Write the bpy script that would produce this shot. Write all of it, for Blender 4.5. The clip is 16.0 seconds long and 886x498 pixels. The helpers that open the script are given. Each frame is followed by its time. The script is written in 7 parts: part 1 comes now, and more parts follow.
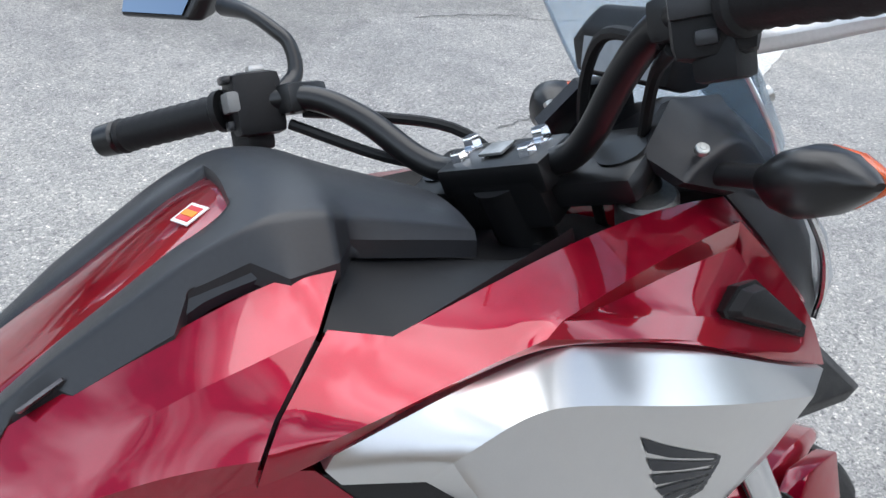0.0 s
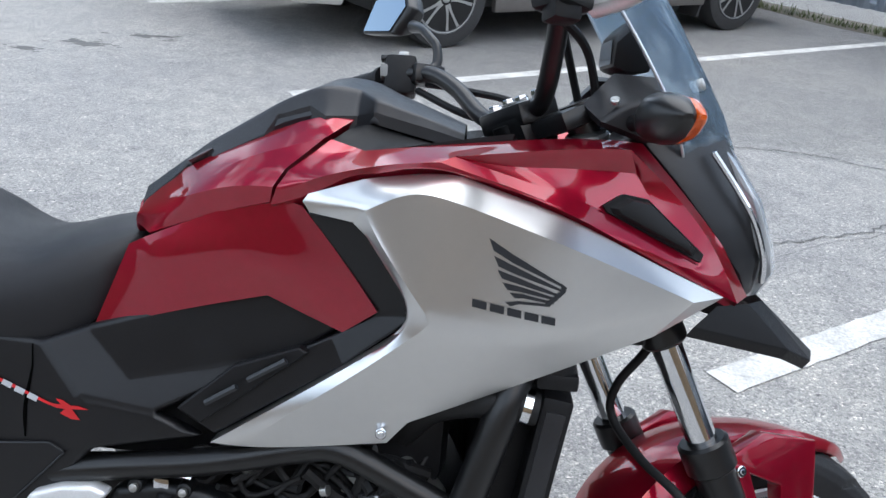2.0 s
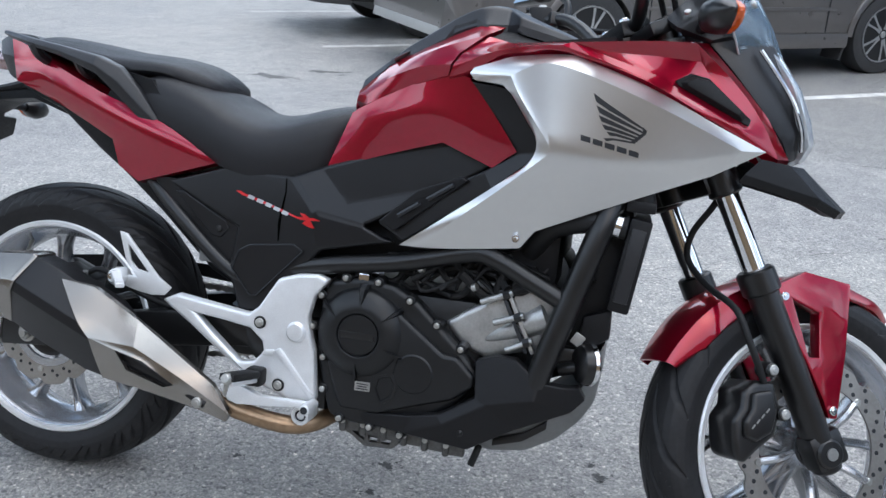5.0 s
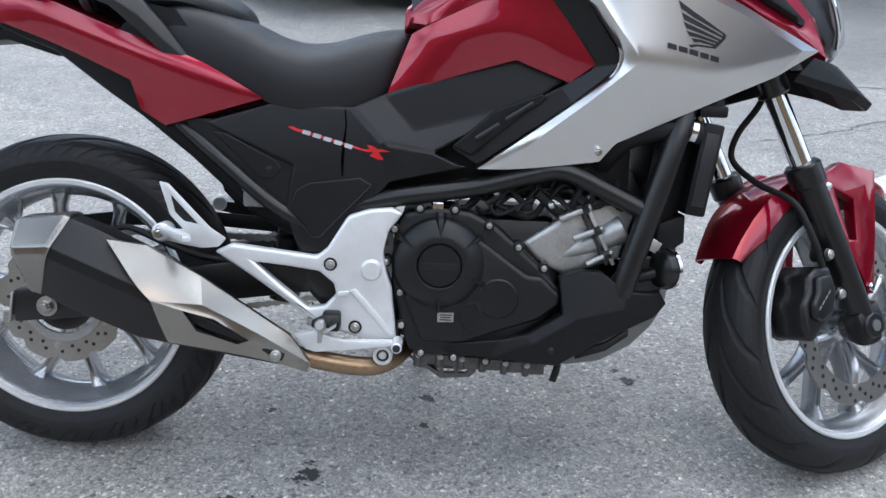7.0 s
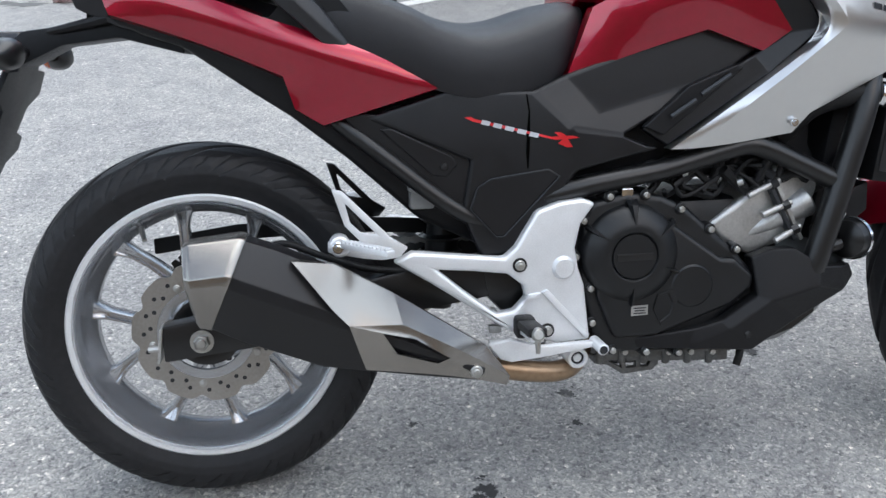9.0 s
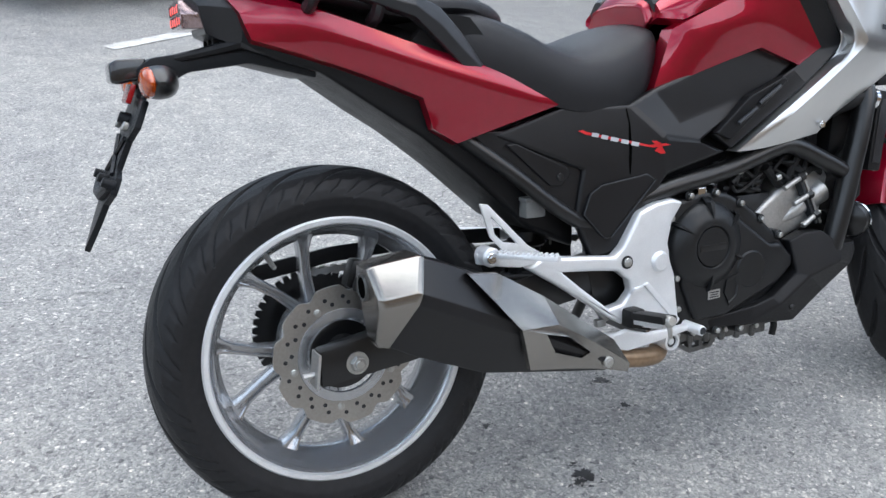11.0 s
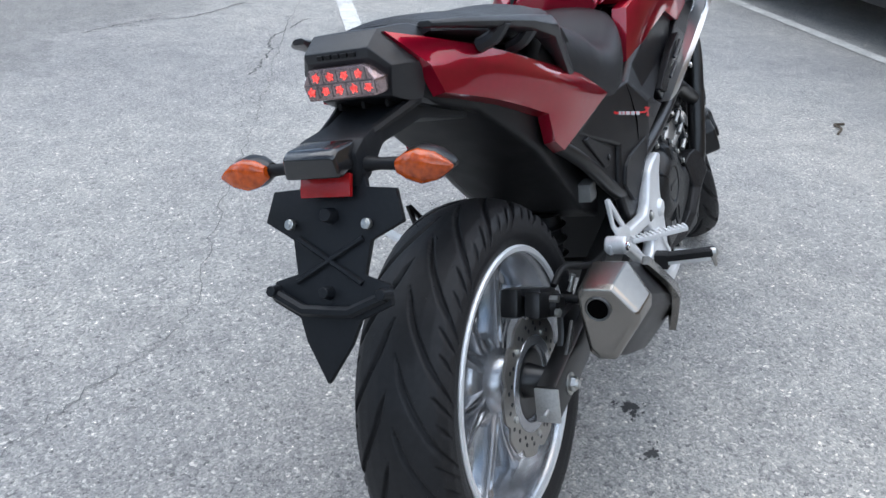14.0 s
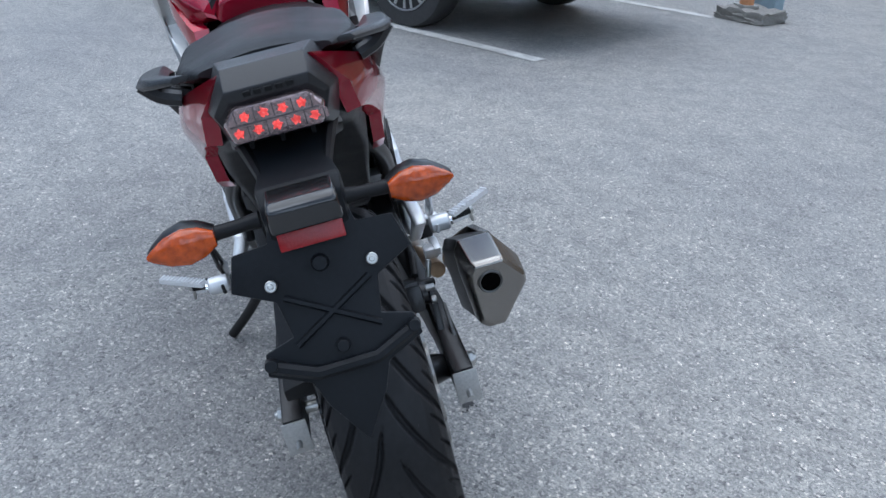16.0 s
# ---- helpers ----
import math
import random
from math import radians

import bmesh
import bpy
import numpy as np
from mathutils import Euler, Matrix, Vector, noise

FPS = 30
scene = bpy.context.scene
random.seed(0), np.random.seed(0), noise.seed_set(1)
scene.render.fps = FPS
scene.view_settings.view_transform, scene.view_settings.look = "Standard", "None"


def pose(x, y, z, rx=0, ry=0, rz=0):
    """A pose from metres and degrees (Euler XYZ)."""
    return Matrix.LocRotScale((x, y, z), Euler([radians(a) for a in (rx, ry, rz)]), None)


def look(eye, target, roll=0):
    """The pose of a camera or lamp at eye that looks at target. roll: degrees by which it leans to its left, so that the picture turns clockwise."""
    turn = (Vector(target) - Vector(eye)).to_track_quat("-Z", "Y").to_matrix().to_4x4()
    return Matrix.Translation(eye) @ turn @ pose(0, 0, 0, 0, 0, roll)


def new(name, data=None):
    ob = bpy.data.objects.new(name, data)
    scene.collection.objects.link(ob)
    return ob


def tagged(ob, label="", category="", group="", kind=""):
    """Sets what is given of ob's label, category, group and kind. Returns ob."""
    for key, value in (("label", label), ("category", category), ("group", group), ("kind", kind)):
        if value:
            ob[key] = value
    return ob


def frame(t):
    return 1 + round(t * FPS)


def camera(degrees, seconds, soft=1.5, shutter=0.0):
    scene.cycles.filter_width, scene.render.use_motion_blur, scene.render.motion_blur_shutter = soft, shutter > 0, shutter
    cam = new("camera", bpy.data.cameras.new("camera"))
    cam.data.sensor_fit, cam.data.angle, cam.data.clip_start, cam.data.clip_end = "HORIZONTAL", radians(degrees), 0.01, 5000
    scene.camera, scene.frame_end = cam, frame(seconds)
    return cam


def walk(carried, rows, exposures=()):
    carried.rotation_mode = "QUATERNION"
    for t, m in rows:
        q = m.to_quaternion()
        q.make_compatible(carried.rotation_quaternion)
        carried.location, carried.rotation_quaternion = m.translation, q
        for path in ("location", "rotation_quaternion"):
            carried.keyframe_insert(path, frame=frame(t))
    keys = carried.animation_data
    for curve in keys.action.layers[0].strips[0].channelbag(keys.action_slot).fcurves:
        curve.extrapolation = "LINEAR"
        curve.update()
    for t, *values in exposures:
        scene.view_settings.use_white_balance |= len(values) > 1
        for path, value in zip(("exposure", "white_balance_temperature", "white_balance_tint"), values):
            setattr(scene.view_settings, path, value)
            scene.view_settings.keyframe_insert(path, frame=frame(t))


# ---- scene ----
cam = camera(54.9, 16.0)
PATH = [
    (0, (0.758, -0.306, 1.308), (1.521, 1.193, 0.226), 6.0),
    (0.5, (0.819, -0.45, 1.304), (1.413, 1.153, 0.265), 6.2),
    (1, (0.931, -0.558, 1.299), (1.292, 1.135, 0.296), 5.8),
    (1.5, (1.014, -0.684, 1.286), (1.085, 1.064, 0.316), 4.3),
    (2, (1.044, -0.836, 1.282), (1.007, 0.975, 0.433), 4.5),
    (2.5, (1.064, -0.975, 1.271), (0.993, 0.868, 0.498), 5.6),
    (3, (1.141, -1.064, 1.251), (0.968, 0.764, 0.459), 4.4),
    (3.5, (1.229, -1.181, 1.221), (0.879, 0.644, 0.48), 2.3),
    (4, (1.248, -1.27, 1.195), (0.805, 0.545, 0.482), 2.3),
    (4.2, (1.235, -1.307, 1.194), (0.79, 0.506, 0.476), 2.6),
    (6.3, (0.877, -1.412, 1.107), (0.747, 0.423, 0.323), 2.4),
    (6.5, (0.831, -1.4, 1.11), (0.749, 0.428, 0.302), 2.6),
    (7, (0.653, -1.417, 1.111), (0.728, 0.394, 0.266), 2.6),
    (7.5, (0.489, -1.44, 1.114), (0.678, 0.339, 0.22), 2.4),
    (8, (0.368, -1.367, 1.091), (0.603, 0.393, 0.171), 2.6),
    (8.5, (0.254, -1.272, 1.084), (0.53, 0.483, 0.165), 1.3),
    (9, (0.163, -1.233, 1.086), (0.493, 0.52, 0.181), 1.3),
    (9.5, (-0.005, -1.217, 1.088), (0.471, 0.518, 0.215), 1.6),
    (10, (-0.154, -1.208, 1.093), (0.464, 0.487, 0.23), 2.3),
    (10.2, (-0.195, -1.191, 1.086), (0.46, 0.492, 0.227), 2.7),
    (12.3, (-0.802, -0.847, 1.086), (0.421, 0.475, 0.215), 4.9),
    (12.5, (-0.827, -0.769, 1.081), (0.443, 0.501, 0.2), 4.5),
    (13, (-0.873, -0.585, 1.099), (0.523, 0.535, 0.207), 3.7),
    (13.5, (-1.005, -0.44, 1.111), (0.535, 0.485, 0.233), 3.6),
    (14, (-1.127, -0.302, 1.126), (0.523, 0.403, 0.241), 3.6),
    (14.5, (-1.12, -0.113, 1.095), (0.589, 0.407, 0.195), 4.0),
    (15, (-1.117, 0.033, 1.1), (0.649, 0.314, 0.203), 4.5),
    (15.5, (-1.171, 0.199, 1.114), (0.626, 0.082, 0.244), 4.1),
    (16, (-1.151, 0.312, 1.115), (0.593, -0.162, 0.258), 3.7),
]
walk(cam, [(t, look(eye, target, roll)) for t, eye, target, roll in PATH], [(0, 0.2, 6400, 10), (0.5, -0.05, 6350, 10), (1.5, 0.18, 6300, 10), (3.5, 0.20, 6150, 10), (6.5, 0.12, 6150, 10), (7.5, 0.22, 6250, 10), (9.0, 0.22, 6350, 10), (12.0, 0.32, 6300, 10), (13.5, 0.20, 6200, 10), (14.5, 0.0, 6080, 10), (16.0, -0.24, 5750, 9)])

# world, sun and exposure
W = bpy.data.worlds.new("sky_world")
scene.world = W
W.use_nodes = True
wn, wl = W.node_tree.nodes, W.node_tree.links
wn.clear()
sky = wn.new("ShaderNodeTexSky")
sky.sky_type, sky.sun_disc = "NISHITA", False
sky.sun_elevation, sky.sun_rotation = radians(48), radians(150)
sky.air_density, sky.dust_density, sky.ozone_density = 1.0, 2.0, 1.0
tc = wn.new("ShaderNodeTexCoord")
cloud = wn.new("ShaderNodeTexNoise")
cloud.inputs["Scale"].default_value, cloud.inputs["Detail"].default_value = 2.6, 8
cramp = wn.new("ShaderNodeValToRGB")
cramp.color_ramp.elements[0].position, cramp.color_ramp.elements[1].position = 0.44, 0.58
mixw = wn.new("ShaderNodeMixRGB")
mixw.inputs["Color2"].default_value = (13.5, 15.4, 17.6, 1)
bgd = wn.new("ShaderNodeBackground")
bgd.inputs["Strength"].default_value = 0.135
wout = wn.new("ShaderNodeOutputWorld")
wl.new(tc.outputs["Generated"], cloud.inputs["Vector"])
wl.new(cloud.outputs["Fac"], cramp.inputs["Fac"])
wl.new(cramp.outputs["Color"], mixw.inputs["Fac"])
wl.new(sky.outputs["Color"], mixw.inputs["Color1"])
wl.new(mixw.outputs["Color"], bgd.inputs["Color"])
wl.new(bgd.outputs["Background"], wout.inputs["Surface"])
sun = new("sun", bpy.data.lights.new("sun", "SUN"))
sun.data.energy, sun.data.angle, sun.data.color = 2.0, radians(64), (1, 0.97, 0.93)
sun.matrix_world = look((0, 0, 10), Vector((0, 0, 10)) - Vector((0.15, 0.35, 1.0)))

# ---- materials ----


def mat(name, base, rough=0.5, metal=0.0, coat=0.0, var=0.12, scale=60.0, bump=0.0, bscale=None, rvar=0.1, spec=0.5, ior=1.5, trans=0.0, emit=0.0):
    """A procedural surface: colour varied at two scales, roughness broken up, fine relief."""
    m = bpy.data.materials.new(name)
    m.use_nodes = True
    n, l = m.node_tree.nodes, m.node_tree.links
    b = n["Principled BSDF"]
    co = n.new("ShaderNodeTexCoord")
    big, fine = n.new("ShaderNodeTexNoise"), n.new("ShaderNodeTexNoise")
    big.inputs["Scale"].default_value, big.inputs["Detail"].default_value = scale * 0.08, 5
    fine.inputs["Scale"].default_value, fine.inputs["Detail"].default_value = scale, 4
    for k in (big, fine):
        l.new(co.outputs["Object"], k.inputs["Vector"])
    add = n.new("ShaderNodeMath")
    add.operation = "ADD"
    l.new(big.outputs["Fac"], add.inputs[0])
    l.new(fine.outputs["Fac"], add.inputs[1])
    mul = n.new("ShaderNodeMapRange")
    mul.inputs["From Min"].default_value, mul.inputs["From Max"].default_value = 0.6, 1.4
    mul.inputs["To Min"].default_value, mul.inputs["To Max"].default_value = 1 - var, 1 + var
    l.new(add.outputs[0], mul.inputs["Value"])
    vec = n.new("ShaderNodeVectorMath")
    vec.operation = "SCALE"
    vec.inputs[0].default_value = base
    l.new(mul.outputs[0], vec.inputs["Scale"])
    l.new(vec.outputs[0], b.inputs["Base Color"])
    rr = n.new("ShaderNodeMapRange")
    rr.inputs["From Min"].default_value, rr.inputs["From Max"].default_value = 0.3, 0.7
    rr.inputs["To Min"].default_value, rr.inputs["To Max"].default_value = max(0.0, rough * (1 - rvar)), min(1.0, rough * (1 + rvar))
    l.new(big.outputs["Fac"], rr.inputs["Value"])
    l.new(rr.outputs[0], b.inputs["Roughness"])
    b.inputs["Metallic"].default_value = metal
    b.inputs["Coat Weight"].default_value, b.inputs["Coat Roughness"].default_value = coat, 0.03
    b.inputs["Specular IOR Level"].default_value, b.inputs["IOR"].default_value = spec, ior
    b.inputs["Transmission Weight"].default_value = trans
    if emit:
        b.inputs["Emission Color"].default_value, b.inputs["Emission Strength"].default_value = (*base, 1), emit
    if bump:
        bp = n.new("ShaderNodeBump")
        bp.inputs["Strength"].default_value, bp.inputs["Distance"].default_value = bump, 0.001
        src = fine
        if bscale:
            src = n.new("ShaderNodeTexNoise")
            src.inputs["Scale"].default_value, src.inputs["Detail"].default_value = bscale, 3
            l.new(co.outputs["Object"], src.inputs["Vector"])
        l.new(src.outputs["Fac"], bp.inputs["Height"])
        l.new(bp.outputs["Normal"], b.inputs["Normal"])
    return m


RED = mat("red_candy_paint", (0.31, 0.0034, 0.0215), 0.31, 0.70, 1.0, 0.10, 900, 0.0, spec=0.1)
RED.node_tree.nodes["Principled BSDF"].inputs["Coat IOR"].default_value = 1.6
RED.node_tree.nodes["Principled BSDF"].inputs["Coat Roughness"].default_value = 0.03
RED.node_tree.nodes["Principled BSDF"].inputs["Specular Tint"].default_value = (1.0, 0.22, 0.28, 1)
SILVER = mat("silver_satin_paint", (0.64, 0.64, 0.636), 0.28, 0.93, 0.15, 0.02, 900, rvar=0.008)
BLACK = mat("black_moulded_plastic", (0.008, 0.008, 0.009), 0.44, 0, 0, 0.2, 300, 0.25, 1800, spec=0.25)
DARK = mat("dark_grey_textured_plastic", (0.015, 0.0155, 0.018), 0.34, 0, 0, 0.2, 300, 0.2, 1500, spec=0.5)
COVERM = mat("charcoal_cover_plastic", (0.0045, 0.0045, 0.0058), 0.37, 0, 0, 0.25, 220, 0.25, 1100, spec=0.42)
PLATEM = mat("slate_grey_plate_plastic", (0.0075, 0.0088, 0.011), 0.42, 0, 0, 0.25, 160, 0.4, 900, spec=0.22)
GLOSS = mat("black_gloss_paint", (0.012, 0.012, 0.013), 0.22, 0, 0.6, 0.2, 200)
FRAME = mat("black_frame_enamel", (0.0065, 0.0065, 0.007), 0.34, 0, 0.06, 0.2, 200, 0.1, 700)
CASE = mat("black_engine_enamel", (0.0065, 0.007, 0.008), 0.36, 0.0, 0, 0.25, 250, 0.3, 900, spec=0.42)
RUBBER = mat("tyre_rubber", (0.0145, 0.0145, 0.0157), 0.50, 0, 0, 0.35, 90, 0.35, 700, spec=0.26)
GRIPR = mat("grip_rubber", (0.010, 0.010, 0.0105), 0.55, 0, 0, 0.2, 200, 0.3, 600, spec=0.28)
SEATM = mat("seat_vinyl", (0.0105, 0.0105, 0.0125), 0.42, 0, 0, 0.15, 200, 0.5, 1300, spec=0.36)
WHEELM = mat("silver_wheel_paint", (0.45, 0.46, 0.48), 0.26, 0.8, 0.2, 0.05, 500, rvar=0.015)
ALU = mat("cast_aluminium", (0.78, 0.79, 0.80), 0.36, 0.45, 0.1, 0.08, 400, 0.12, 900)
RAWALU = mat("raw_cast_alloy", (0.47, 0.47, 0.46), 0.40, 0.85, 0, 0.2, 250, 0.3, 700)
DARKALU = mat("dull_cast_alloy", (0.13, 0.13, 0.128), 0.45, 0.8, 0, 0.3, 200, 0.4, 600)
STEEL = mat("brushed_stainless", (0.29, 0.275, 0.255), 0.25, 0.95, 0, 0.05, 150, 0.05, 500, rvar=0.015)
HEAT = mat("heat_browned_steel", (0.36, 0.25, 0.16), 0.38, 0.9, 0, 0.25, 80, 0.1, 400)
CHROME = mat("chrome_plate", (0.75, 0.76, 0.78), 0.08, 1.0, 0, 0.03, 200)
ZINC = mat("zinc_bolt", (0.48, 0.48, 0.46), 0.32, 0.9, 0, 0.15, 300)
DISC = mat("brake_disc_steel", (0.38, 0.365, 0.34), 0.34, 0.9, 0, 0.15, 200, 0.1, 800)
AMBER = mat("amber_lens", (0.46, 0.066, 0.003), 0.08, 0, 0.4, 0.6, 110, 1.0, 130)
REDLENS = mat("red_reflector_lens", (0.30, 0.006, 0.008), 0.22, 0, 0.15, 0.2, 500, 0.5, 400)
CLEAR = mat("clear_lamp_lens", (0.08, 0.07, 0.072), 0.10, 0.2, 0.7, 0.2, 300, 0.4, 300)
TAILM = mat("tinted_lamp_reflector", (0.34, 0.25, 0.25), 0.16, 0.75, 0.8, 0.5, 260, 0.9, 240)
LED = mat("lit_red_diode", (1.0, 0.085, 0.07), 0.3, 0, 0, 0.2, 300, 0, None, 0.1, 0.5, 1.5, 0, 1.3)
ln, ll = LED.node_tree.nodes, LED.node_tree.links
lv_, lr_ = ln.new("ShaderNodeTexVoronoi"), ln.new("ShaderNodeMapRange")
lv_.inputs["Scale"].default_value = 420
lr_.inputs["From Min"].default_value, lr_.inputs["From Max"].default_value = 0.60, 0.15
lr_.inputs["To Min"].default_value, lr_.inputs["To Max"].default_value = 0.05, 2.4
ll.new(ln["Texture Coordinate"].outputs["Object"], lv_.inputs["Vector"])
ll.new(lv_.outputs["Distance"], lr_.inputs["Value"])
ll.new(lr_.outputs[0], ln["Principled BSDF"].inputs["Emission Strength"])
MIRROR = mat("mirror_glass", (0.86, 0.88, 0.9), 0.02, 1.0, 0, 0.0, 20)
GREYP = mat("grey_switch_plastic", (0.20, 0.20, 0.195), 0.5, 0, 0, 0.1, 200)
WHITEP = mat("white_print", (0.75, 0.75, 0.74), 0.5, 0, 0, 0.06, 300)
PALEP = mat("pale_grey_print", (0.42, 0.43, 0.45), 0.5, 0, 0, 0.06, 300)
REDP = mat("red_print", (0.55, 0.01, 0.015), 0.4, 0, 0.2, 0.06, 300)
# For print, and also for the dark of pockets, slots, holes and gaps.
INK = mat("charcoal_print_and_recess_shade", (0.016, 0.018, 0.022), 0.4, 0, 0, 0.1, 300)
ORANGEP = mat("orange_print", (0.75, 0.28, 0.02), 0.5, 0, 0, 0.06, 300)
LENSGLASS = mat("headlamp_glass", (0.62, 0.65, 0.68), 0.06, 0.5, 1.0, 0.1, 120, 0.2, 150)
DIALM = mat("dial_face", (0.26, 0.29, 0.32), 0.15, 0, 0.5, 0.1, 100)
GLASS = bpy.data.materials.new("clear_screen")
GLASS.use_nodes = True
g = GLASS.node_tree.nodes
g.remove(g["Principled BSDF"])
gb = g.new("ShaderNodeBsdfGlossy")
gm, gt = g.new("ShaderNodeMixShader"), g.new("ShaderNodeBsdfTransparent")
gt.inputs["Color"].default_value = (0.94, 0.96, 0.975, 1)
gb.inputs["Color"].default_value, gb.inputs["Roughness"].default_value = (0.85, 0.93, 1.0, 1), 0.04
gf = g.new("ShaderNodeFresnel")
gf.inputs["IOR"].default_value = 1.5
gh, gd, gl = g.new("ShaderNodeMixShader"), g.new("ShaderNodeBsdfDiffuse"), g.new("ShaderNodeBsdfTranslucent")
ga = g.new("ShaderNodeMixShader")
for k in (gd, gl):
    k.inputs["Color"].default_value = (0.55, 0.74, 0.92, 1)
ga.inputs["Fac"].default_value, gh.inputs["Fac"].default_value = 0.5, 0.19
GLASS.node_tree.links.new(gd.outputs[0], ga.inputs[1])
GLASS.node_tree.links.new(gl.outputs[0], ga.inputs[2])
GLASS.node_tree.links.new(gt.outputs[0], gh.inputs[1])
GLASS.node_tree.links.new(ga.outputs[0], gh.inputs[2])
GLASS.node_tree.links.new(gf.outputs["Fac"], gm.inputs["Fac"])
GLASS.node_tree.links.new(gh.outputs[0], gm.inputs[1])
GLASS.node_tree.links.new(gb.outputs[0], gm.inputs[2])
GLASS.node_tree.links.new(gm.outputs[0], g["Material Output"].inputs["Surface"])


def asphalt(name="worn_asphalt", tone=1.0):
    """Worn grey asphalt: pale chippings in a dark binder, stains and damp-looking patches."""
    m = bpy.data.materials.new(name)
    m.use_nodes = True
    n, l = m.node_tree.nodes, m.node_tree.links
    b = n["Principled BSDF"]
    co = n.new("ShaderNodeTexCoord")

    def noise_at(sc, det, rgh=0.6):
        k = n.new("ShaderNodeTexNoise")
        k.inputs["Scale"].default_value, k.inputs["Detail"].default_value, k.inputs["Roughness"].default_value = sc, det, rgh
        l.new(co.outputs["Object"], k.inputs["Vector"])
        return k

    def ramp(src, stops):
        r = n.new("ShaderNodeValToRGB")
        e = r.color_ramp.elements
        e[0].position, e[0].color = stops[0][0], (*stops[0][1], 1)
        e[1].position, e[1].color = stops[-1][0], (*stops[-1][1], 1)
        for p, c in stops[1:-1]:
            e.new(p).color = (*c, 1)
        l.new(src, r.inputs["Fac"])
        return r

    def mult(a, c):
        x = n.new("ShaderNodeMixRGB")
        x.blend_type = "MULTIPLY"
        x.inputs["Fac"].default_value = 1
        l.new(a, x.inputs["Color1"])
        l.new(c, x.inputs["Color2"])
        return x.outputs[0]

    vor = n.new("ShaderNodeTexVoronoi")
    vor.inputs["Scale"].default_value = 130
    warp = noise_at(60, 3)
    wadd = n.new("ShaderNodeMixRGB")
    wadd.inputs["Fac"].default_value = 0.012
    l.new(co.outputs["Object"], wadd.inputs["Color1"])
    l.new(warp.outputs["Color"], wadd.inputs["Color2"])
    l.new(wadd.outputs[0], vor.inputs["Vector"])
    sep = n.new("ShaderNodeSeparateColor")
    l.new(vor.outputs["Color"], sep.inputs[0])
    stones = ramp(sep.outputs[0], [(0.0, (0.12, 0.12, 0.122)), (0.06, (0.245, 0.245, 0.245)), (0.5, (0.325, 0.325, 0.32)), (0.88, (0.38, 0.375, 0.367)), (0.945, (0.45, 0.445, 0.43)), (0.98, (0.55, 0.54, 0.52)), (1.0, (0.68, 0.66, 0.63))])
    edges = ramp(vor.outputs["Distance"], [(0.0, (1.1, 1.1, 1.1)), (0.55, (0.98, 0.98, 0.98)), (0.9, (0.78, 0.78, 0.78))])
    patches = ramp(noise_at(0.55, 6).outputs["Fac"], [(0.3, (0.66, 0.67, 0.69)), (0.42, (0.90, 0.90, 0.91)), (0.52, (1.02, 1.02, 1.01)), (0.72, (1.20, 1.18, 1.14))])
    mid = ramp(noise_at(7, 5).outputs["Fac"], [(0.3, (0.78, 0.78, 0.79)), (0.55, (1.02, 1.02, 1.02)), (0.75, (1.12, 1.12, 1.1))])
    fine = ramp(noise_at(420, 3).outputs["Fac"], [(0.3, (0.82, 0.82, 0.82)), (0.7, (1.16, 1.16, 1.16))])
    grit = n.new("ShaderNodeTexVoronoi")
    grit.inputs["Scale"].default_value = 300
    l.new(wadd.outputs[0], grit.inputs["Vector"])
    gsep = n.new("ShaderNodeSeparateColor")
    l.new(grit.outputs["Color"], gsep.inputs[0])
    grains = ramp(gsep.outputs[0], [(0.0, (0.46, 0.47, 0.49)), (0.25, (0.80, 0.81, 0.83)), (0.6, (0.98, 0.98, 0.98)), (0.88, (1.12, 1.11, 1.09)), (0.965, (1.4, 1.38, 1.34)), (1.0, (1.95, 1.92, 1.85))])
    col = mult(mult(mult(mult(mult(stones.outputs[0], grains.outputs[0]), edges.outputs[0]), patches.outputs[0]), mid.outputs[0]), fine.outputs[0])
    sc = n.new("ShaderNodeVectorMath")
    sc.operation = "SCALE"
    sc.inputs["Scale"].default_value = tone
    l.new(col, sc.inputs[0])
    tint = n.new("ShaderNodeVectorMath")
    tint.operation = "MULTIPLY"
    tint.inputs[1].default_value = (1.03, 1.0, 0.958)
    l.new(sc.outputs[0], tint.inputs[0])
    l.new(tint.outputs[0], b.inputs["Base Color"])
    b.inputs["Roughness"].default_value = 0.6
    b.inputs["Specular IOR Level"].default_value = 0.65
    b.inputs["Sheen Weight"].default_value, b.inputs["Sheen Roughness"].default_value = 0.22, 0.45
    bp = n.new("ShaderNodeBump")
    bp.inputs["Strength"].default_value, bp.inputs["Distance"].default_value = 0.85, 0.003
    hm = n.new("ShaderNodeMath")
    hm.operation = "MULTIPLY_ADD"
    hm.inputs[1].default_value = -0.7
    l.new(vor.outputs["Distance"], hm.inputs[0])
    l.new(sep.outputs[1], hm.inputs[2])
    hg = n.new("ShaderNodeMath")
    hg.operation = "MULTIPLY_ADD"
    hg.inputs[1].default_value = 0.6
    l.new(gsep.outputs[1], hg.inputs[0])
    l.new(hm.outputs[0], hg.inputs[2])
    l.new(hg.outputs[0], bp.inputs["Height"])
    l.new(bp.outputs["Normal"], b.inputs["Normal"])
    return m


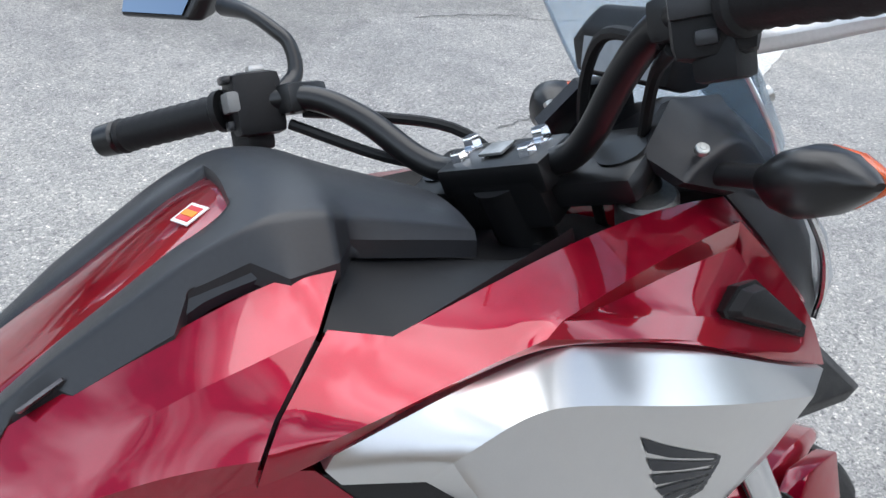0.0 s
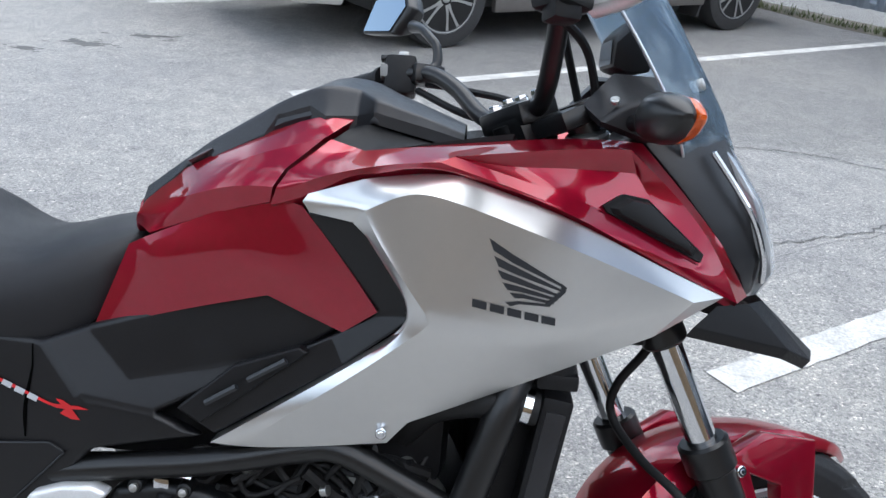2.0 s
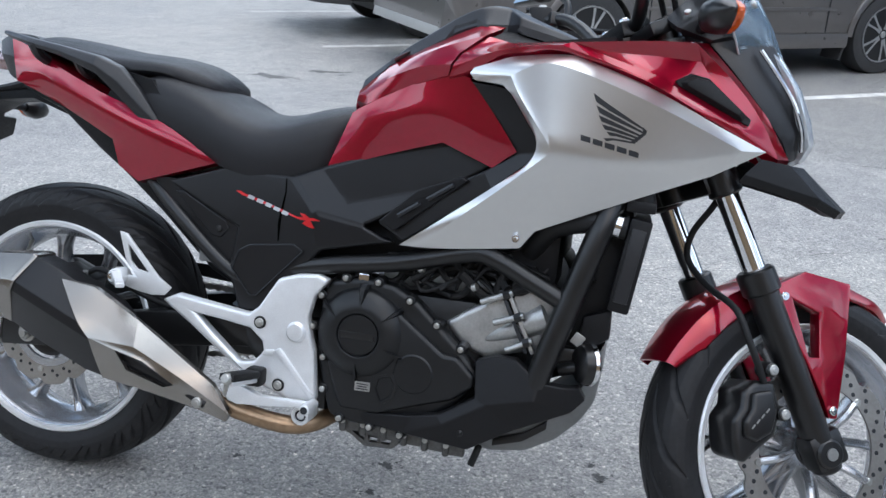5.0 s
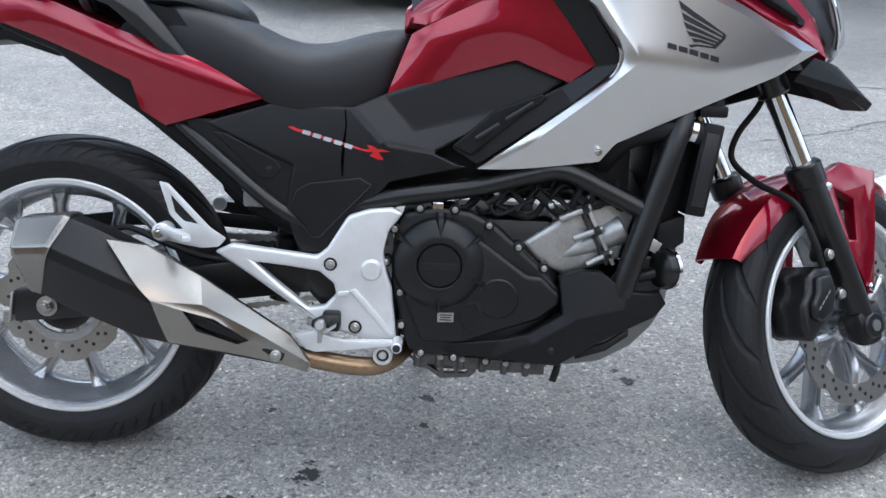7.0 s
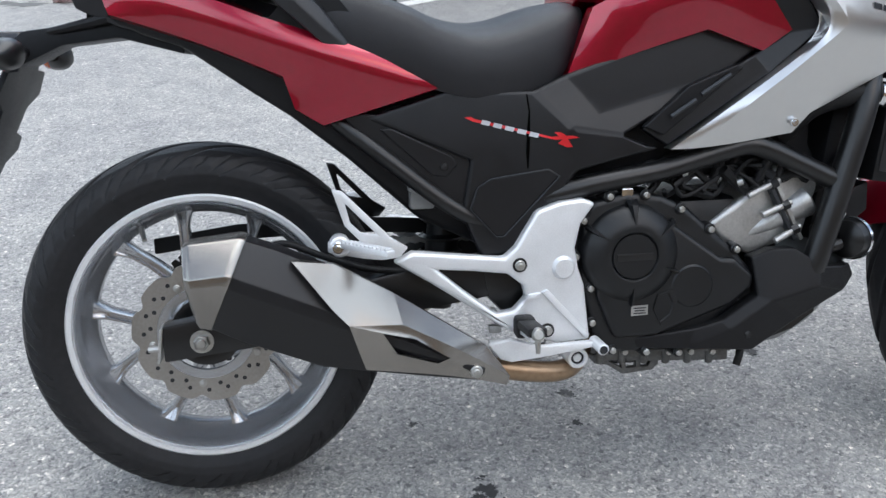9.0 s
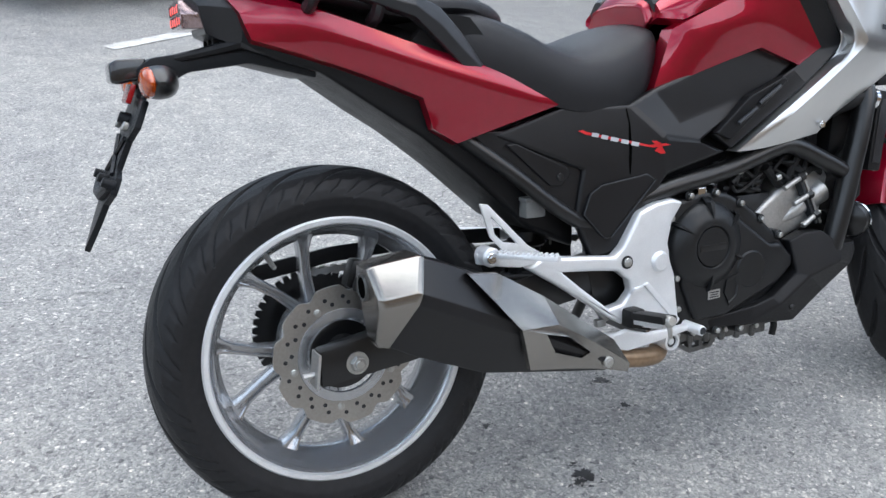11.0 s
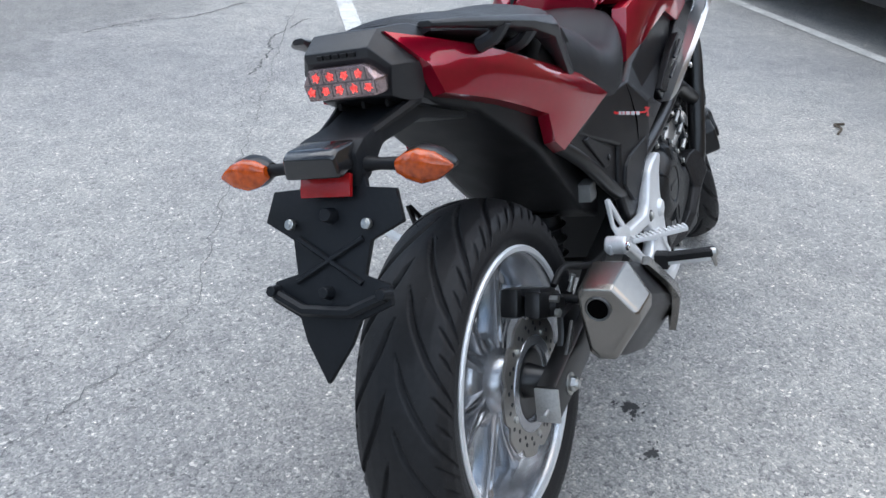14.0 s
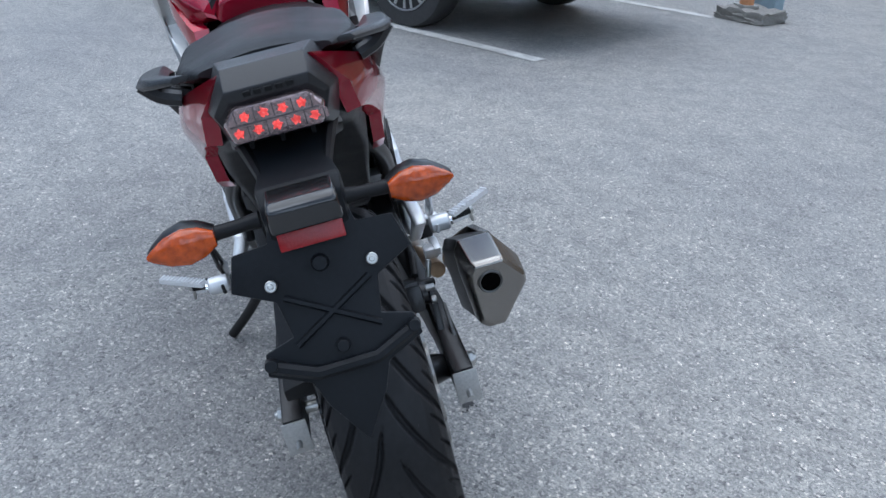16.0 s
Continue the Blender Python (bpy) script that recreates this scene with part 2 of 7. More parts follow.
ASPHALT = asphalt(tone=1.06)
LINEP = mat("worn_white_road_paint", (0.57, 0.56, 0.535), 0.75, 0, 0, 0.45, 110, 0.8, 300)
OILM = mat("oil_stain", (0.035, 0.034, 0.034), 0.6, 0, 0, 0.4, 90, 0.8, 300)
CRACKM = mat("crack_filler_dark", (0.15, 0.15, 0.146), 0.9, 0, 0, 0.3, 120, 0.6, 300)

# ---- mesh helpers ----


def mk(verts, faces):
    bm = bmesh.new()
    vs = [bm.verts.new(v) for v in verts]
    for f in faces:
        bm.faces.new([vs[i] for i in f])
    return bm


def soft(bm, bev=0.0, seg=2, angle=18):
    """Rounds the edges sharper than the angle."""
    bm.normal_update()
    if bev > 0:
        es = [e for e in bm.edges if len(e.link_faces) == 2 and e.calc_face_angle(0) > radians(angle)]
        bmesh.ops.bevel(bm, geom=es, offset=bev, segments=seg, profile=0.6, affect="EDGES", clamp_overlap=True)
    return bm


def join(*bms):
    out = bmesh.new()
    for b in bms:
        tmp = bpy.data.meshes.new("tmp")
        b.to_mesh(tmp)
        out.from_mesh(tmp)
        bpy.data.meshes.remove(tmp)
        b.free()
    return out


def mirrored(bm):
    c = bm.copy()
    for v in c.verts:
        v.co.y *= -1
    bmesh.ops.reverse_faces(c, faces=c.faces[:])
    return c


def moved(bm, m):
    bmesh.ops.transform(bm, matrix=m, verts=bm.verts[:])
    return bm


def shell(verts, faces, inward=(0, 0.012, 0), ridges=(), hard=0.75, corner=14, soft_ridges=()):
    """A panel: faces drawn from outside, given a thickness inwards; later smoothed between its rim and its ridges."""
    n = len(verts)
    vs = [Vector(v) for v in verts]
    vs += [v + Vector(inward) for v in vs]
    count = {}
    for f in faces:
        for a, b in zip(f, f[1:] + f[:1]):
            count[(a, b)] = 1
    rim = [(a, b) for a, b in count if (b, a) not in count]
    fs = [list(f) for f in faces] + [[i + n for i in reversed(f)] for f in faces] + [[b, a, a + n, b + n] for a, b in rim]
    bm = mk(vs, fs)
    bmesh.ops.recalc_face_normals(bm, faces=bm.faces[:])
    bm.verts.ensure_lookup_table()
    ce = bm.edges.layers.float.new("crease_edge")
    for a, b in rim:
        for o in (0, n):
            bm.edges.get((bm.verts[a + o], bm.verts[b + o]))[ce] = 1.0
    nxt = dict(rim)
    for a, b in rim:
        c = nxt.get(b)
        if c is not None and (vs[b] - vs[a]).angle(vs[c] - vs[b], 0) > radians(corner):
            bm.edges.get((bm.verts[b], bm.verts[b + n]))[ce] = 1.0
    for a, b in ridges:
        e = bm.edges.get((bm.verts[a], bm.verts[b]))
        if e:
            e[ce] = hard
    for a, b in soft_ridges:
        bm.edges.get((bm.verts[a], bm.verts[b]))[ce] = 0.6
    return bm


def facet(verts, faces, inward=(0, 0.02, 0), bev=0.0035, angle=5):
    """A crisp moulded panel of flat facets with rounded edges: faces drawn from outside, given a thickness inwards."""
    n = len(verts)
    vs = [Vector(v) for v in verts]
    vs += [v + Vector(inward) for v in vs]
    count = {(a, b) for f in faces for a, b in zip(f, f[1:] + f[:1])}
    rim = [(a, b) for a, b in count if (b, a) not in count]
    bm = mk(vs, [list(f) for f in faces] + [[i + n for i in reversed(f)] for f in faces] + [[b, a, a + n, b + n] for a, b in sorted(rim)])
    bmesh.ops.recalc_face_normals(bm, faces=bm.faces[:])
    bm.faces.layers.int.new("facet")
    return soft(bm, bev, 3, angle)


def loft(rings, cap=True, closed=True):
    n = len(rings[0])
    verts = [v for r in rings for v in r]
    faces = []
    for i in range(len(rings) - 1):
        for j in range(n if closed else n - 1):
            k = (j + 1) % n
            faces.append([i * n + j, i * n + k, (i + 1) * n + k, (i + 1) * n + j])
    if cap and closed:
        faces += [list(range(n))[::-1], [(len(rings) - 1) * n + j for j in range(n)]]
    bm = mk(verts, faces)
    bmesh.ops.recalc_face_normals(bm, faces=bm.faces[:])
    return bm


def spline(pts, k=6):
    """A smooth path through the points."""
    p = [Vector(v) for v in pts]
    if len(p) < 3:
        return p
    q = [p[0] * 2 - p[1]] + p + [p[-1] * 2 - p[-2]]
    out = []
    for i in range(1, len(q) - 2):
        for s in range(k):
            t = s / k
            a, b, c, d = q[i - 1], q[i], q[i + 1], q[i + 2]
            out.append(0.5 * (2 * b + (c - a) * t + (2 * a - 5 * b + 4 * c - d) * t * t + (3 * b - a - 3 * c + d) * t ** 3))
    return out + [p[-1]]


def tube(pts, r, n=12, k=6, flat=1.0):
    """A pipe along a smooth path; r: one radius or one at each given point."""
    path = spline(pts, k)
    m = len(path)
    rs = [r] * m if not isinstance(r, (list, tuple)) else [float(np.interp(i / (m - 1) * (len(r) - 1), range(len(r)), r)) for i in range(m)]
    rings, up = [], None
    for i, p in enumerate(path):
        d = (path[min(i + 1, m - 1)] - path[max(i - 1, 0)]).normalized()
        if up is None:
            up = d.orthogonal().normalized() if abs(d.z) > 0.9 else (Vector((0, 0, 1)) - d * d.z).normalized()
        up = (up - d * up.dot(d)).normalized()
        side = d.cross(up)
        rings.append([p + rs[i] * (math.cos(a) * side + math.sin(a) * up * flat) for a in (2 * math.pi * j / n for j in range(n))])
    return loft(rings)


def cyl(p0, p1, r, r1=None, n=20, bev=0.0):
    p0, p1 = Vector(p0), Vector(p1)
    r1 = r if r1 is None else r1
    d = (p1 - p0).normalized()
    u = d.orthogonal().normalized()
    w = d.cross(u)
    ln = (p1 - p0).length
    st = [(0, r), (1, r1)] if not bev else [(0, r - bev), (bev / ln, r), (1 - bev / ln, r1), (1, r1 - bev)]
    return loft([[p0 + (p1 - p0) * s + q * (math.cos(a) * u + math.sin(a) * w) for a in (2 * math.pi * j / n for j in range(n))] for s, q in st])


def box(c, s, bev=0.003, m=None, seg=2):
    bm = bmesh.new()
    bmesh.ops.create_cube(bm, size=1)
    bmesh.ops.scale(bm, vec=s, verts=bm.verts[:])
    soft(bm, bev, seg)
    bmesh.ops.transform(bm, matrix=Matrix.Translation(c) @ (m or Matrix()), verts=bm.verts[:])
    return bm


def prism(outline, y0, y1, holes=(), bev=0.004, seg=2, angle=40):
    """A flat casting: an outline in x and z, with holes, between two depths."""
    bm = bmesh.new()
    loops = []
    for ol in (outline, *holes):
        vs = [bm.verts.new((x, y0, z)) for x, z in ol]
        loops += [bm.edges.new((a, b)) for a, b in zip(vs, vs[1:] + vs[:1])]
    bmesh.ops.triangle_fill(bm, edges=loops, use_beauty=True)
    bmesh.ops.dissolve_limit(bm, angle_limit=radians(1), verts=bm.verts[:], edges=bm.edges[:])
    ext = bmesh.ops.extrude_face_region(bm, geom=bm.faces[:])
    for v in ext["geom"]:
        if isinstance(v, bmesh.types.BMVert):
            v.co.y = y1
    bmesh.ops.recalc_face_normals(bm, faces=bm.faces[:])
    return soft(bm, bev, seg, angle)


def lathe(profile, n=48, closed=False):
    """Turned about the y axis: profile of (radius, y)."""
    rings = [[(r * math.cos(a), y, r * math.sin(a)) for a in (2 * math.pi * j / n for j in range(n))] for r, y in profile]
    if closed:
        rings.append(rings[0])
    bm = loft(rings, cap=not closed)
    bmesh.ops.remove_doubles(bm, verts=bm.verts[:], dist=1e-5)
    bmesh.ops.recalc_face_normals(bm, faces=bm.faces[:])
    return bm


def oval(c, ax, bx, n=20, p=2.4):
    """A ring round c with half axes ax and bx, squarer for a higher p."""
    out = []
    for j in range(n):
        a = 2 * math.pi * j / n
        u, v = math.cos(a), math.sin(a)
        out.append(Vector(c) + Vector(ax) * math.copysign(abs(u) ** (2 / p), u) + Vector(bx) * math.copysign(abs(v) ** (2 / p), v))
    return out


def part(name, bm, material, parent=None, label="", at=None, smooth=38):
    """One mesh object out of a bmesh, under a thing or a part."""
    bm.normal_update()
    ce = bm.edges.layers.float.get("crease_edge")
    flat = bm.faces.layers.int.get("facet")
    if flat:
        bm.faces.layers.int.remove(flat)
    for f in bm.faces:
        f.smooth = True
    for e in bm.edges:
        e.smooth = e[ce] < 0.95 if ce else not (len(e.link_faces) == 2 and e.calc_face_angle(0) > radians(smooth))
    me = bpy.data.meshes.new(name)
    bm.to_mesh(me)
    bm.free()
    me.materials.append(material)
    ob = new(name, me)
    if ce:
        sd = ob.modifiers.new("smooth", "SUBSURF")
        sd.levels = sd.render_levels = 3
    if flat:
        ob.modifiers.new("even", "WEIGHTED_NORMAL").weight = 60
    if parent:
        ob.parent = parent
    if at is not None:
        ob.matrix_basis = at
    if label:
        tagged(ob, label)
    return ob


def both(name, make, material, parent, label="", at=None):
    """A part and its mirror image on the other flank."""
    a = make()
    b = mirrored(a)
    return part(name, a, material, parent, label, at), part(name, b, material, parent, label, at)


def decal(name, polys, onto, material, parent, label="", lift=0.0012):
    """Flat print laid on the flank of a part: polygons in x and z."""
    from mathutils.bvhtree import BVHTree
    dg = bpy.context.evaluated_depsgraph_get()
    tree = BVHTree.FromObject(onto, dg)
    bm = bmesh.new()
    for poly in polys:
        bm.faces.new([bm.verts.new((x, -0.6, z)) for x, z in poly])
    bmesh.ops.triangulate(bm, faces=bm.faces[:])
    for _ in range(2):
        bmesh.ops.subdivide_edges(bm, edges=[e for e in bm.edges if e.calc_length() > 0.008], cuts=1, use_grid_fill=True)
    bmesh.ops.triangulate(bm, faces=bm.faces[:])
    for v in bm.verts:
        hit = tree.ray_cast(v.co, Vector((0, 1, 0)))
        v.co.y = hit[0].y - lift if hit[0] else -0.2
    return part(name, bm, material, parent, label)


def bolt(p, d, r=0.006, h=0.005, mat_=None, parent=None, name="bolt", at=None):
    """A socket-headed bolt at p, pointing along d."""
    p, d = Vector(p), Vector(d).normalized()
    bm = join(cyl(p - d * 0.004, p + d * h, r, r, 12, r * 0.15), cyl(p + d * h, p + d * (h + r * 0.12), r * 0.55, r * 0.4, 6))
    return part(name, bm, mat_ or ZINC, parent, "", at)

# ---- the car park ----
U = Vector((math.cos(radians(35)), math.sin(radians(35)), 0))
N = Vector((-U.y, U.x, 0))


def bay(u, n, z=0.0):
    """A place in the car park: along the bays, and across them."""
    return U * u + N * n + Vector((0, 0, z))


bm = mk([(-150, -150, 0), (150, -150, 0), (150, 150, 0), (-150, 150, 0)], [[0, 1, 2, 3]])
tagged(part("ground", bm, ASPHALT), "worn light grey asphalt of a car park", "ground", kind="structure")


def line(name, a, b, w=0.11):
    """A painted bay line with ragged sides."""
    a, b = Vector(a), Vector(b)
    d = (b - a).normalized()
    s = Vector((-d.y, d.x, 0))
    k = max(2, int((b - a).length / 0.05))
    vs = []
    for i in range(k + 1):
        p = a + (b - a) * i / k
        vs += [p + s * (w / 2 + random.uniform(-0.004, 0.004)), p - s * (w / 2 + random.uniform(-0.004, 0.004))]
    bm = mk([(v.x, v.y, 0.004) for v in vs], [[2 * i, 2 * i + 1, 2 * i + 3, 2 * i + 2] for i in range(k)])
    return tagged(part(name, bm, LINEP), "worn white painted parking bay line", "road marking", "bay lines", "structure")


line("bay_line_1", (1.80, 1.185, 0), (5.6, 3.83, 0))
line("bay_line_2", (0.05, 3.72, 0), (5.0, 7.2, 0))
line("bay_line_3", (-1.6, 6.05, 0), (3.4, 9.55, 0))
line("bay_line_4", (-3.3, 8.25, 0), (1.7, 11.75, 0))
line("bay_line_5", (3.55, -1.48, 0), (8.1, 1.7, 0))
line("bay_line_6", (5.0, -3.45, 0), (9.6, -0.23, 0))


def blot(name, x, y, r, label, material, seed, squash=0.7):
    """A ragged flat stain."""
    rnd = random.Random(seed)
    vs, fs = [], []
    spots = [(x, y, r, 60)]
    for _ in range(9):
        a, d = rnd.uniform(0, 6.28), r * rnd.uniform(1.0, 2.4)
        spots.append((x + d * math.cos(a), y + d * math.sin(a) * squash, r * rnd.uniform(0.07, 0.30), 12))
    for sx, sy, sr, n in spots:
        ph = [rnd.uniform(0, 6.28) for _ in range(4)]
        c = len(vs)
        vs.append((sx, sy, 0.0015))
        for j in range(n):
            a = 2 * math.pi * j / n
            q = sr * (0.9 + 0.2 * math.sin(2 * a + ph[0]) + 0.18 * math.sin(3 * a + ph[1]) + 0.14 * math.sin(7 * a + ph[2]) + rnd.uniform(-0.22, 0.22))
            vs.append((sx + q * math.cos(a), sy + q * math.sin(a) * squash, 0.0015))
            fs.append([c, c + 1 + j, c + 1 + (j + 1) % n])
    return tagged(part(name, mk(vs, fs), material), label, "stain", "oil stains", "structure")


for i, (x, y, r) in enumerate(((0.47, -0.09, 0.022), (0.45, -0.105, 0.013), (0.335, -0.172, 0.018), (0.70, 0.17, 0.016), (0.69, 0.07, 0.012), (0.363, 0.114, 0.010), (1.17, 0.26, 0.016), (1.15, 0.30, 0.01))):
    blot("oil_stain", x, y, r, "small dark oil stain on the asphalt", OILM, i)


def crack(name, pts, w=0.004):
    """A thin meandering crack."""
    rnd = random.Random(len(pts))
    path = [p + Vector((rnd.uniform(-0.012, 0.012), rnd.uniform(-0.012, 0.012), 0)) for p in spline(pts, 14)]
    vs = []
    for i, p in enumerate(path):
        d = (path[min(i + 1, len(path) - 1)] - path[max(i - 1, 0)]).normalized()
        s = Vector((-d.y, d.x, 0)) * w * rnd.uniform(0.25, 0.8)
        vs += [p + s, p - s]
    bm = mk([(v.x, v.y, 0.0034) for v in vs], [[2 * i, 2 * i + 1, 2 * i + 3, 2 * i + 2] for i in range(len(path) - 1)])
    return tagged(part(name, bm, CRACKM), "thin dark crack in the asphalt", "crack", kind="structure")


rnd = random.Random(21)
bm = bmesh.new()
for _ in range(700):
    x, y, q = rnd.uniform(-1.6, 2.6), rnd.gauss(0.1, 0.9), rnd.uniform(0.0014, 0.0036) * (2.0 if rnd.random() < 0.03 else 1.0)
    a, h = rnd.uniform(0, math.pi), rnd.uniform(0.4, 0.8)
    ring = [bm.verts.new((x + q * rnd.uniform(0.8, 1.3) * math.cos(a + k * math.pi / 2.5), y + q * rnd.uniform(0.8, 1.3) * math.sin(a + k * math.pi / 2.5), 0.0015 + q * 0.2)) for k in range(5)]
    top = bm.verts.new((x + q * rnd.uniform(-0.3, 0.3), y + q * rnd.uniform(-0.3, 0.3), 0.0015 + q * h))
    for k in range(5):
        bm.faces.new((ring[k], ring[(k + 1) % 5], top))
    bm.faces.new(ring[::-1])
GRITM = mat("pale_loose_grit", (0.36, 0.35, 0.33), 0.85, 0, 0, 0.4, 25, 0.4, 600)
tagged(part("loose_grit", bm, GRITM, smooth=15), "pale loose grit scattered over the asphalt", "grit", kind="stuff")
crack("crack_1", [(-0.9, 1.02, 0), (-0.416, 0.961, 0), (-0.023, 0.966, 0), (0.296, 0.986, 0), (0.755, 1.259, 0), (1.374, 1.612, 0), (2.0, 1.96, 0), (2.8, 2.43, 0), (4.0, 3.08, 0)], 0.0023)
crack("crack_2", [(2.39, 3.44, 0), (2.83, 3.40, 0), (3.1, 3.27, 0), (3.7, 3.3, 0)], 0.009)
crack("crack_3", [(2.2, 2.19, 0), (2.4, 2.27, 0), (2.68, 2.41, 0), (2.95, 2.57, 0), (3.5, 2.7, 0)], 0.007)
edge = spline([(0.1, 5.6, 0), (0.35, 4.8, 0), (0.6, 4.2, 0), (0.85, 3.65, 0), (1.2, 3.25, 0), (1.6, 2.95, 0), (2.0, 3.25, 0), (2.4, 3.44, 0), (3.1, 3.3, 0), (4.5, 4.1, 0), (9.0, 7.0, 0)], 14)
for k, (off, tone) in enumerate(((0.0, 0.88), (0.14, 0.78), (0.28, 0.70))):
    rnd = random.Random(9 + k)
    xs = sorted((v.x, v.y) for v in edge)
    low = [(x, y + off + 0.09 * rnd.random() + 0.05 * math.sin(9 * x + 2 * k)) for x, y in xs]
    vs = [(x, y, 0.0008 * (k + 1)) for x, y in low] + [(x + 0.1 * off, 12.0, 0.0008 * (k + 1)) for x, y in low]
    m_ = len(low)
    tagged(part("asphalt_patch", mk(vs, [[i, i + 1, m_ + i + 1, m_ + i] for i in range(m_ - 1)]), asphalt("newer_asphalt", tone)), "darker newer asphalt patch in the parking bay", "asphalt", kind="structure")
for i, (x, y, r) in enumerate(((-1.70, 4.25, 0.10), (-1.43, 4.5, 0.16), (-1.15, 4.85, 0.13))):
    blot("damp_stain", x, y, r, "dark damp stain on the asphalt", CRACKM, 30 + i, 0.4)

# ---- the motorcycle ----
bike = new("motorcycle")
bike.matrix_basis = pose(0, 0.03, -0.005, -15, 0, -1.2)
tagged(bike, "red and silver adventure motorcycle leaning on its side stand", "motorcycle")

RAKE, STEER = radians(27), radians(29)
AXLE_F = Vector((1.50, 0, 0.285))
AXLE_R = Vector((0.004, -0.018, 0.307))
REAR = Matrix.Translation((0.004, -0.016, 0))
AX = Vector((-math.sin(RAKE), 0, math.cos(RAKE)))
PIVOT = AXLE_F - 0.038 * Vector((math.cos(RAKE), 0, math.sin(RAKE)))
TURNED = Matrix.Translation(PIVOT) @ Matrix.Rotation(STEER, 4, AX) @ Matrix.Translation(-PIVOT)


def tyre_mesh(name, R, width, rim_r, parent, grooves, rear):
    """A road tyre with tread grooves cut into the crown."""
    NT, NS = 720, 112
    hw = width / 2
    th = np.linspace(0, 2 * np.pi, NT, endpoint=False)
    s = np.linspace(-1, 1, NS)
    phi = s * 1.72
    # crown arc blending into the sidewall
    y = hw * np.sin(np.clip(phi, -1.57, 1.57)) * np.where(np.abs(phi) > 1.57, 1 - 0.22 * (np.abs(phi) - 1.57) / 0.15, 1)
    drop = R - rim_r - 0.004
    f = np.abs(s)
    rad = R - np.interp(f, [0, .15, .3, .45, .58, .70, .80, .88, .94, 1.0], np.array([0, .012, .05, .12, .23, .40, .58, .74, .88, 1.0])) * drop
    y = hw * np.interp(f, [0, .15, .3, .45, .58, .70, .80, .88, .94, 1.0], [0, .24, .47, .69, .86, .97, 1.0, .97, .91, .85]) * np.sign(s)
    T, S = np.meshgrid(th, s, indexing="ij")
    depth = np.zeros_like(T)
    for k in range(grooves):
        base = 2 * np.pi * k / grooves
        for side in (-1, 1):
            for kind in (0, 1, 2, 3) if rear else (0, 1):
                off = base + (0.5 * 2 * np.pi / grooves if side > 0 else 0) + (0.0, 0.32, 0.62, 0.95)[kind] * 2 * np.pi / grooves
                q = S * side
                lo, hi = ((0.04, 0.80), (0.36, 0.68), (0.50, 0.78), (0.54, 0.76))[kind]
                qq = np.clip(q / 0.66, 1e-3, 1.2)
                sweep = 0.62 if kind == 0 else 0.5
                path = off + sweep * qq ** 0.6
                slope = R * sweep * 0.6 * qq ** -0.4 / (0.66 * hw * 1.35)
                dth = (T - path + np.pi) % (2 * np.pi) - np.pi
                dist = np.abs(dth) * R / np.sqrt(1 + slope ** 2)
                wd = (0.0037 if kind < 2 else 0.0026) * np.clip(np.minimum((q - lo) / 0.08, (hi - q) / 0.10), 0, 1)
                depth = np.maximum(depth, np.where((q > lo) & (q < hi), np.clip((wd - dist) / 0.0011 + 0.3, 0, 1), 0))
    rr = rad[None, :] - depth * 0.0075
    X, Z = rr * np.cos(T), rr * np.sin(T)
    Y = np.broadcast_to(y[None, :], X.shape)
    verts = np.stack([X, Y, Z], -1).reshape(-1, 3)
    i, j = np.meshgrid(np.arange(NT), np.arange(NS - 1), indexing="ij")
    i2 = (i + 1) % NT
    faces = np.stack([i * NS + j, i * NS + j + 1, i2 * NS + j + 1, i2 * NS + j], -1).reshape(-1, 4)
    me = bpy.data.meshes.new(name)
    me.from_pydata(verts.tolist(), [], faces.tolist())
    me.polygons.foreach_set("use_smooth", [True] * len(me.polygons))
    me.materials.append(RUBBER)
    ob = new(name, me)
    ob.parent = parent
    return ob


def disc_mesh(R, r0, y, petals=10, th=0.0045):
    """A wavy brake disc."""
    n = petals * 14
    rings = []
    for rr, yy in ((0, y), (1, y), (1, y + th), (0, y + th), (0, y)):
        ring = []
        for j in range(n):
            a = 2 * math.pi * j / n
            w = (a * petals / (2 * math.pi)) % 1
            ro = R - 0.010 * max(0.0, math.cos(2 * math.pi * w)) ** 2
            q = ro if rr else r0
            ring.append((q * math.cos(a), yy, q * math.sin(a)))
        rings.append(ring)
    return loft(rings, cap=False)


def disc_holes(R, r0, y, petals, parent, rows=3, r=0.0042):
    """Dark drilled holes, each on one shared mesh."""
    first = None
    for k in range(petals * 2):
        for q in range(rows):
            a = 2 * math.pi * (k + 0.33 * q) / (petals * 2)
            rr = r0 + (R - r0) * (0.22 + 0.27 * q)
            m = Matrix.Translation((rr * math.cos(a), y, rr * math.sin(a)))
            if first is None:
                first = part("drilled_hole", cyl((0, 0.002, 0), (0, -0.0006, 0), r, r, 10), INK, parent, "", m)
            else:
                ob = new("drilled_hole", first.data)
                ob.parent, ob.matrix_basis = parent, m


